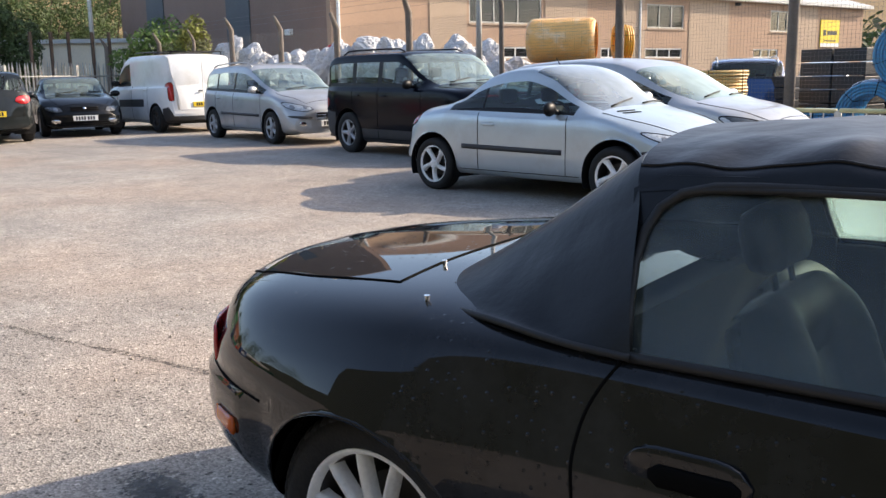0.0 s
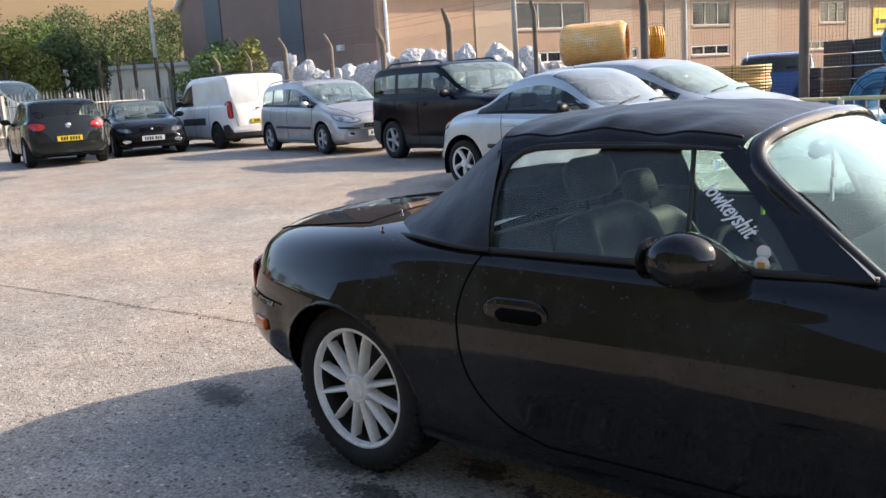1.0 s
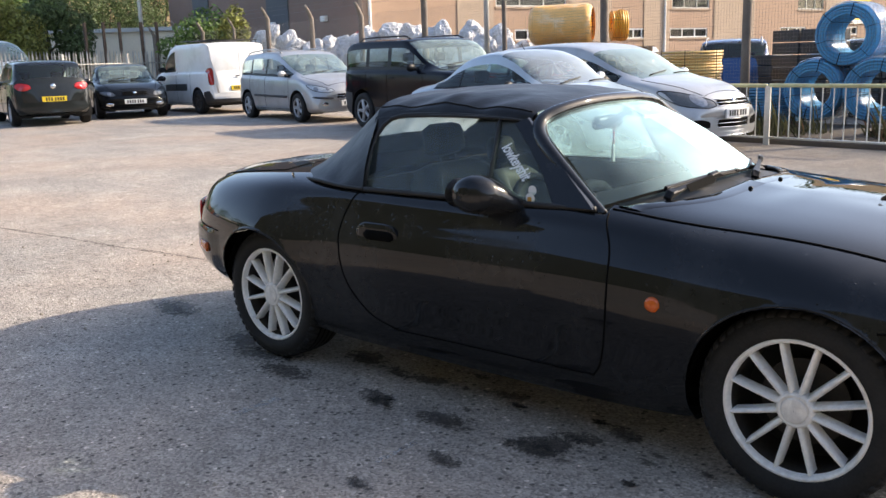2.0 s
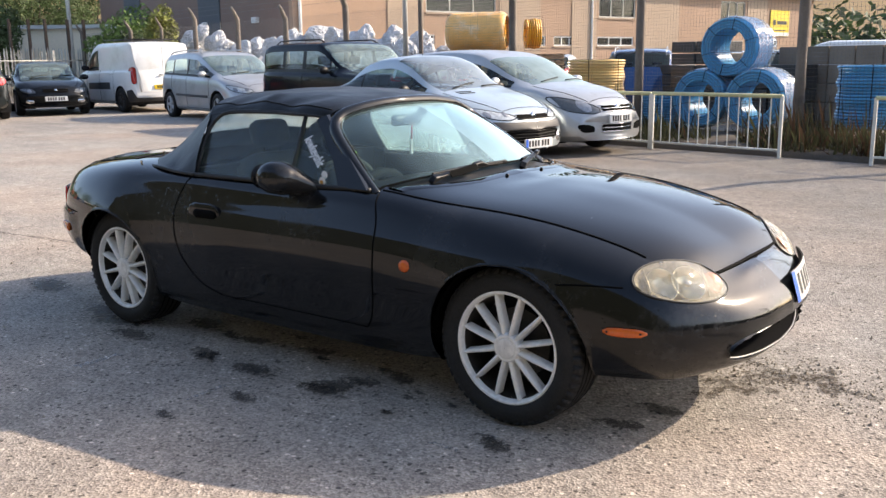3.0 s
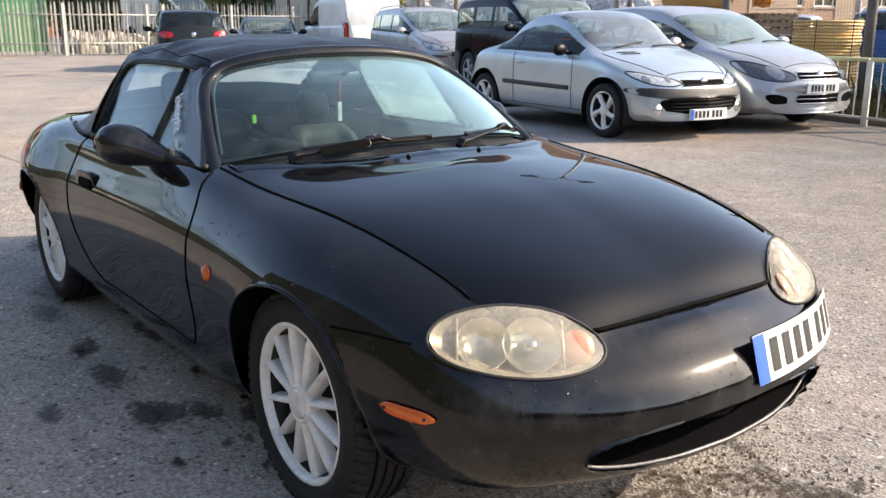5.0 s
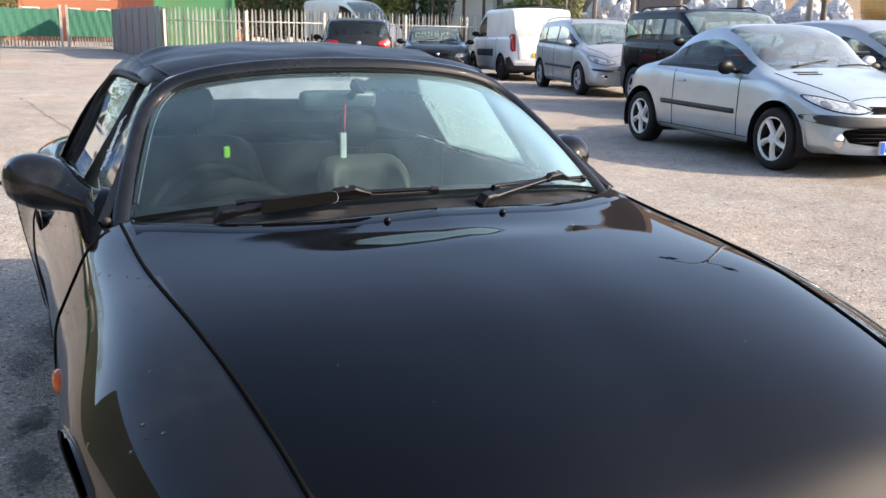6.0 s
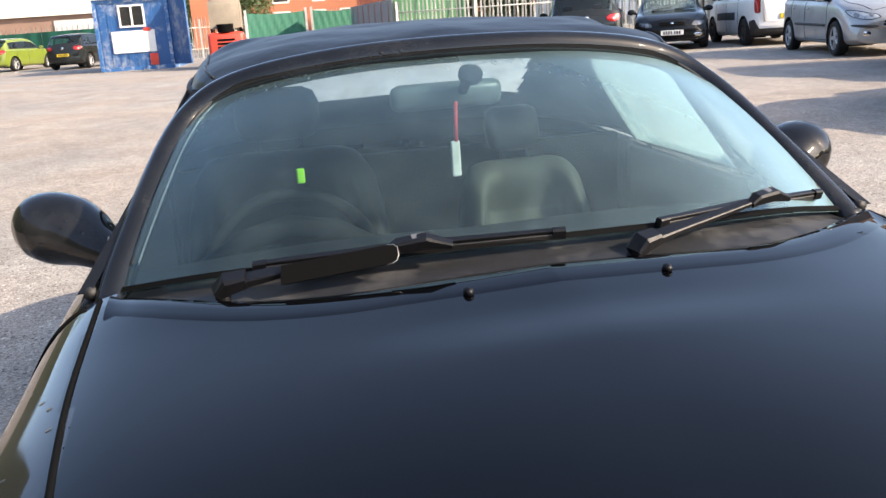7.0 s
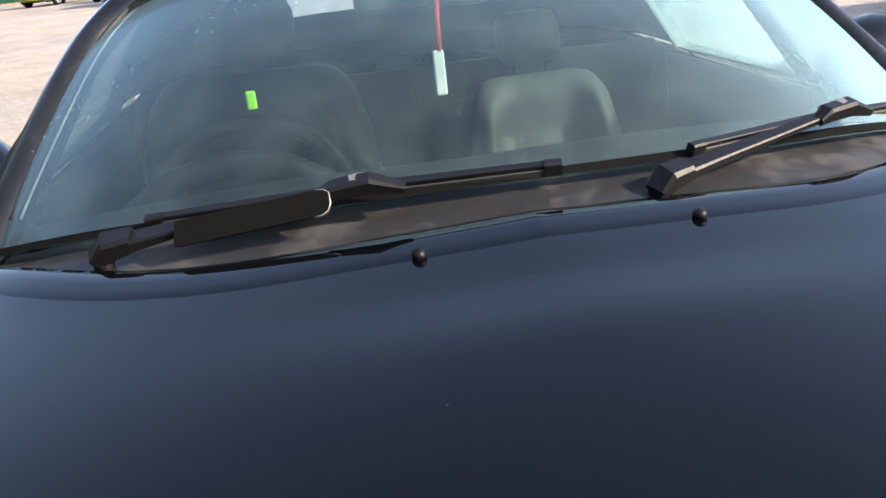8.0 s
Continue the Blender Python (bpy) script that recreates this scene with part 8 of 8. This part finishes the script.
for i in range(120):
    t = rng.uniform(0, 1)
    ob = part("stone", stone, None, pile)
    s = rng.uniform(.3, .9)
    ob.matrix_world = Matrix.LocRotScale((-33.5 + rng.normal(0, .9), 8.0 + t * 8.5, .2 + abs(rng.normal(0, .28))), Euler(rng.uniform(0, 6, 3)), (s, s * 1.2, s * .7))
vb = dict(van); vb.update(nu=60)
build_car("panel_van", "white high-roof van parked behind the palisade fence", parked(-37.0, 13.6, 20) @ Matrix.Diagonal((1.25, 1.1, 1.35, 1)), vb)

# ---- far hill ----
M["field"] = mat("field", (.245, .16, .065), .95, 0, .10, .02, .4)
M["wood_far"] = leaf_mat("wood_far", (.045, .075, .03))
vs, fs = [], []
na, nr = 60, 14
for i in range(na + 1):
    az = radians(95 + 110 * i / na)
    low = 1 - smooth01((math.degrees(az) - 168) / 34)
    for q in range(nr + 1):
        r = 95 + 420 * (q / nr)
        hgt = 44 * smooth01((r - 100) / 330) * (1 + .12 * math.sin(i * .26)) * low - .3
        vs.append((r * math.cos(az), r * math.sin(az), hgt))
for i in range(na):
    for q in range(nr):
        a = i * (nr + 1) + q
        fs.append((a, a + 1, a + nr + 2, a + nr + 1))
tagged(part("hill", mesh_of("hill", vs, fs), M["field"]), "golden stubble field on a distant hillside", "hill", kind="structure")
rng = np.random.default_rng(9)
for nm, lb, r0, cnt in (("far_woods", "belt of dark trees at the foot of the hill", 120, 240), ("ridge_woods", "dark woods along the hill top", 420, 160)):
    vs, fs = [], []
    for i in range(cnt):
        az = radians(rng.uniform(96, 240))
        r = r0 + rng.normal(0, 9)
        hgt = 44 * smooth01((r - 100) / 330) * (1 - smooth01((math.degrees(az) - 168) / 34))
        s = rng.uniform(3.0, 5.0) if r0 < 200 else rng.uniform(7, 12)
        leaf_cloud(vs, fs, (r * math.cos(az), r * math.sin(az), hgt + s * .7), (s, s, s * .9), 90, s * .16, rng)
    tagged(part(nm, mesh_of(nm, vs, fs, False), M["wood_far"]), lb, "woods", kind="stuff")
# ---- ground ----
def tarmac_mat():
    m = bpy.data.materials.new("tarmac")
    m.use_nodes = True
    n, l = m.node_tree.nodes, m.node_tree.links
    b = n["Principled BSDF"]
    b.inputs["Roughness"].default_value = .82
    b.inputs["Specular IOR Level"].default_value = .35
    tc = n.new("ShaderNodeTexCoord")

    def noise_node(scale, detail=4, rough=.6):
        q = n.new("ShaderNodeTexNoise")
        q.inputs["Scale"].default_value, q.inputs["Detail"].default_value, q.inputs["Roughness"].default_value = scale, detail, rough
        l.new(tc.outputs["Object"], q.inputs["Vector"])
        return q.outputs[0]

    def ranged(src, a, b2, c, d):
        q = n.new("ShaderNodeMapRange")
        for key, val in (("From Min", a), ("From Max", b2), ("To Min", c), ("To Max", d)):
            q.inputs[key].default_value = val
        l.new(src, q.inputs["Value"])
        return q.outputs[0]

    def times(u, v):
        q = n.new("ShaderNodeMath")
        q.operation = "MULTIPLY"
        l.new(u, q.inputs[0]); l.new(v, q.inputs[1])
        return q.outputs[0]

    vo = n.new("ShaderNodeTexVoronoi")
    vo.inputs["Scale"].default_value = 115
    l.new(tc.outputs["Object"], vo.inputs["Vector"])
    sep = n.new("ShaderNodeSeparateColor")
    l.new(vo.outputs["Color"], sep.inputs[0])
    stones = ranged(sep.outputs[0], 0, 1, .58, 1.37)
    v2 = n.new("ShaderNodeTexVoronoi")
    v2.inputs["Scale"].default_value = 40
    l.new(tc.outputs["Object"], v2.inputs["Vector"])
    s2 = n.new("ShaderNodeSeparateColor")
    l.new(v2.outputs["Color"], s2.inputs[0])
    near = ranged(v2.outputs["Distance"], .28, .38, 1, 0)
    for lo, hi, gain in ((.88, .91, 1.8), (.20, .17, .30)):
        pick = times(near, ranged(s2.outputs[0], lo, hi, 0, 1))
        stones = times(stones, ranged(pick, 0, 1, 1, gain))
    f = times(stones, ranged(noise_node(.16, 5), .3, .7, .84, 1.12))
    f = times(f, ranged(noise_node(1.3, 6, .7), .3, .7, .80, 1.14))
    f = times(f, ranged(noise_node(9, 5, .7), .3, .7, .82, 1.16))
    f = times(f, ranged(noise_node(.55, 7, .75), .58, .72, 1.0, .72))
    xyz = n.new("ShaderNodeSeparateXYZ")
    l.new(tc.outputs["Object"], xyz.inputs[0])
    both = n.new("ShaderNodeMath")
    l.new(xyz.outputs[0], both.inputs[0]); l.new(xyz.outputs[1], both.inputs[1])
    lean = n.new("ShaderNodeMath"); lean.operation = "MULTIPLY_ADD"; lean.inputs[1].default_value = 4.0
    l.new(noise_node(.3, 4), lean.inputs[0]); l.new(both.outputs[0], lean.inputs[2])
    f = times(f, ranged(lean.outputs[0], 3.6, 8.0, 1.0, .60))
    mul = n.new("ShaderNodeVectorMath")
    mul.operation = "SCALE"
    warm = n.new("ShaderNodeMix")
    warm.data_type = "RGBA"
    warm.inputs[6].default_value = (.330, .305, .272, 1)
    warm.inputs[7].default_value = (.365, .300, .245, 1)
    l.new(ranged(noise_node(.35, 4), .4, .65, 0, 1), warm.inputs[0])
    l.new(warm.outputs[2], mul.inputs[0]); l.new(f, mul.inputs["Scale"])
    l.new(mul.outputs[0], b.inputs["Base Color"])
    bp = n.new("ShaderNodeBump")
    bp.inputs["Strength"].default_value, bp.inputs["Distance"].default_value = .6, .005
    add = n.new("ShaderNodeMath")
    l.new(vo.outputs["Distance"], add.inputs[0]); l.new(noise_node(30, 3), add.inputs[1])
    l.new(add.outputs[0], bp.inputs["Height"])
    l.new(bp.outputs[0], b.inputs["Normal"])
    return m


M["tarmac"] = tarmac_mat()
gx = np.concatenate([np.linspace(-900, -70, 12), np.linspace(-60, 20, 81), np.linspace(30, 900, 10)])
gy_ = np.concatenate([np.linspace(-900, -40, 10), np.linspace(-30, 60, 46), np.linspace(70, 900, 10)])
vs = [(x, y, gz(x, y)) for x in gx for y in gy_]
n = len(gy_)
fs = [(i * n + j, (i + 1) * n + j, (i + 1) * n + j + 1, i * n + j + 1) for i in range(len(gx) - 1) for j in range(n - 1)]
ground = part("ground", mesh_of("ground", vs, fs), M["tarmac"])
tagged(ground, "worn pale grey-beige tarmac of a yard", "ground", kind="structure")
# unseen dark walls added behind the camera to dim the car's reflections
M["unseen_wall"] = mat("unseen_wall", (.045, .052, .034), .9, 0, .15, .6, 12, bump=.2)
for nm, a in (("wall_south", (-17, 40, -12.3, -12, 0, 8.5)), ("wall_southwest", (-70, -17, -21.3, -21, 0, 6.5)), ("wall_east", (39.7, 40, -21, 70, 0, 5.0))):
    tagged(part(nm, boxm(*a), M["unseen_wall"]), "unseen dark wall added to dim the reflections", "wall", kind="structure")

# joint line, stains, scuffs and loose grit


def stain_mat():
    m = bpy.data.materials.new("oil_stain")
    m.use_nodes = True
    n, l = m.node_tree.nodes, m.node_tree.links
    b = n["Principled BSDF"]
    b.inputs["Base Color"].default_value = (.030, .027, .024, 1)
    b.inputs["Roughness"].default_value = .55
    tc = n.new("ShaderNodeTexCoord")
    gr = n.new("ShaderNodeVectorMath")
    gr.operation = "LENGTH"
    mp = n.new("ShaderNodeMapping")
    mp.inputs["Location"].default_value = (-1, -1, 0)
    mp.inputs["Scale"].default_value = (2, 2, 0)
    l.new(tc.outputs["Generated"], mp.inputs["Vector"]); l.new(mp.outputs[0], gr.inputs[0])
    nz = n.new("ShaderNodeTexNoise")
    nz.inputs["Scale"].default_value, nz.inputs["Detail"].default_value, nz.inputs["Roughness"].default_value = 24, 7, .75
    l.new(tc.outputs["Object"], nz.inputs["Vector"])
    a = n.new("ShaderNodeMath"); a.operation = "MULTIPLY_ADD"; a.inputs[1].default_value = 3.6; a.inputs[2].default_value = -1.2
    l.new(nz.outputs[0], a.inputs[0])
    s2 = n.new("ShaderNodeMath"); s2.operation = "SUBTRACT"
    l.new(a.outputs[0], s2.inputs[0]); l.new(gr.outputs["Value"], s2.inputs[1])
    r = n.new("ShaderNodeMapRange"); r.inputs["From Min"].default_value = -.06; r.inputs["From Max"].default_value = .16; r.inputs["To Max"].default_value = .60
    l.new(s2.outputs[0], r.inputs["Value"])
    tr = n.new("ShaderNodeBsdfTransparent")
    mx = n.new("ShaderNodeMixShader")
    l.new(r.outputs[0], mx.inputs[0]); l.new(tr.outputs[0], mx.inputs[1]); l.new(b.outputs[0], mx.inputs[2])
    l.new(mx.outputs[0], n["Material Output"].inputs["Surface"])
    return m


M["oil_stain"] = stain_mat()


def broken_mat(name, color, scale, lo, hi, top):
    """A worn mark that shows only in crumbs and flecks."""
    m = mat(name, color, .9, 0, .4, 8, 60)
    n, l = m.node_tree.nodes, m.node_tree.links
    tc = n.new("ShaderNodeTexCoord")
    nz = n.new("ShaderNodeTexNoise")
    nz.inputs["Scale"].default_value, nz.inputs["Detail"].default_value, nz.inputs["Roughness"].default_value = scale, 6, .75
    l.new(tc.outputs["Object"], nz.inputs["Vector"])
    r = n.new("ShaderNodeMapRange")
    r.inputs["From Min"].default_value, r.inputs["From Max"].default_value, r.inputs["To Max"].default_value = lo, hi, top
    l.new(nz.outputs[0], r.inputs["Value"])
    tr = n.new("ShaderNodeBsdfTransparent")
    mx = n.new("ShaderNodeMixShader")
    l.new(r.outputs[0], mx.inputs[0]); l.new(tr.outputs[0], mx.inputs[1]); l.new(n["Principled BSDF"].outputs[0], mx.inputs[2])
    l.new(mx.outputs[0], n["Material Output"].inputs["Surface"])
    return m


M["joint"] = broken_mat("joint", (.075, .066, .058), 42, .44, .60, .8)
M["mud"] = broken_mat("mud", (.06, .045, .032), 22, .46, .58, .85)
STAINS = [(-.77, -.54, .16, .07), (-.37, -.57, .15, .06), (-.55, -.57, .09, .05), (-.95, -.84, .22, .09), (-1.2, -.75, .2, .09), (-2.25, -.55, .24, .10), (.05, -1.38, .07, .04), (.42, -.70, .12, .07), (.52, -.58, .13, .06), (.34, -.86, .17, .07), (0, -.52, .12, .06), (1.19, -.90, .12, .06), (1.53, -.29, .12, .07), (1.47, -.5, .12, .06), (-.40, -.84, .15, .08), (-.06, -.85, .18, .09), (.36, -.80, .14, .09), (-1.43, -.68, .22, .12), (-.79, -.5, .14, .08), (.25, -.16, .2, .1), (-2.2, -.5, .25, .1), (.15, -1.1, .1, .05)]
rs = np.random.default_rng(5)
STAINS += [(rs.uniform(-1.3, 1.2), -.68 + rs.normal(0, .16), rs.uniform(.025, .06), rs.uniform(.018, .035)) for q in range(20)]
for i, (x, y, a, b) in enumerate(STAINS):
    vs = [(a * 1.1 * math.cos(q) , b * 1.1 * math.sin(q), 0) for q in np.linspace(0, 2 * math.pi, 24, endpoint=False)]
    ob = tagged(part("oil_stain", mesh_of("oil_stain", vs, [tuple(range(24))], False), M["oil_stain"]), "dark oily patch on the tarmac", "stain", kind="structure")
    ob.matrix_world = pose(x, y, .004 + .0002 * i, 0, 0, 20 * math.sin(i * 2.1))
# long joint in the tarmac, ragged strip
rng = np.random.default_rng(31)
for (p, q, wd) in (((-14, -.6), (-2.0, .40), .022), ((1.55, .44), (4.6, -.35), .03), ((-1.9, .41), (1.4, .45), .02)):
    vs, fs = [], []
    n = 260
    for i in range(n + 1):
        t = i / n
        x, y = p[0] + (q[0] - p[0]) * t, p[1] + (q[1] - p[1]) * t + .04 * noise.noise((t * 14, p[0], 0))
        w2 = wd * (.9 + .5 * noise.noise((t * 40, 3, p[0])))
        for k in (-1, 1):
            vs.append((x, y + k * w2 + .01 * noise.noise((t * 60, k, 5)), .003 + gz(x, y)))
    fs = [(2 * i, 2 * i + 2, 2 * i + 3, 2 * i + 1) for i in range(n)]
    tagged(part("tarmac_joint", mesh_of("tarmac_joint", vs, fs, False), M["joint"]), "ragged dark joint line in the tarmac", "joint", kind="structure")
# pale scuffs
M["scuff"] = broken_mat("scuff", (.50, .48, .45), 70, .47, .60, .6)
for i, (x, y, a, b) in enumerate(((1.66, .12, .16, .07), (1.76, .30, .18, .08), (1.60, -.02, .10, .05), (1.95, .36, .16, .05), (2.3, .36, .20, .06))):
    vs = [(a * (1 + .25 * math.sin(q * 3 + i)) * math.cos(q), b * (1 + .3 * math.sin(q * 4 + i)) * math.sin(q), 0) for q in np.linspace(0, 2 * math.pi, 28, endpoint=False)]
    ob = tagged(part("mud_patch", mesh_of("mud_patch", vs, [tuple(range(28))], False), M["mud"]), "crumbs of dark mud on the tarmac", "mud", kind="structure")
    ob.matrix_world = pose(x, y, .0035 + .0003 * i, 0, 0, 35 * i)
for (x0, y0, x1, y1) in ((-.0, -1.24, -.02, -1.05), (-.74, -1.27, -.70, -1.06), (1.0, -1.0, 1.12, -1.02)):
    tagged(part("scuff_mark", boxm(min(x0, x1) - .0025, max(x0, x1) + .0025, min(y0, y1), max(y0, y1), .0035, .0045), M["scuff"]), "pale scuff on the tarmac", "scuff", kind="structure")
M["grit"] = mat("grit", (.30, .26, .21), .9, 0, .35, 30, 90)
vs, fs = [], []
rng = np.random.default_rng(77)
for i in range(5200):
    if i < 2600:
        t = rng.uniform(0, 1)
        x, y = 1.45 + 2.6 * t + rng.normal(0, .10), .44 - .22 * 2.6 * t * .9 + rng.normal(0, .14)
    else:
        x, y = rng.uniform(-5, 4.5), rng.uniform(-3.2, 4.5)
    if -1.95 < x < 1.85 and -.6 < y < .8 and i >= 2600:
        continue
    s = rng.uniform(.002, .0065) if i % 9 else rng.uniform(.006, .012)
    c = np.array((x, y, gz(x, y) + s * .35))
    k = len(vs)
    a = rng.uniform(0, 6.28)
    for q in range(4):
        vs.append(c + np.array((math.cos(a + q * 1.57) * s * rng.uniform(.7, 1.3), math.sin(a + q * 1.57) * s * rng.uniform(.7, 1.3), -s * .3)))
    vs.append(c + np.array((0, 0, s * .6)))
    for q in range(4):
        fs.append((k + q, k + (q + 1) % 4, k + 4))
tagged(part("loose_grit", mesh_of("loose_grit", vs, fs, False), M["grit"]), "loose grit and small stones on the tarmac", "grit", kind="stuff")
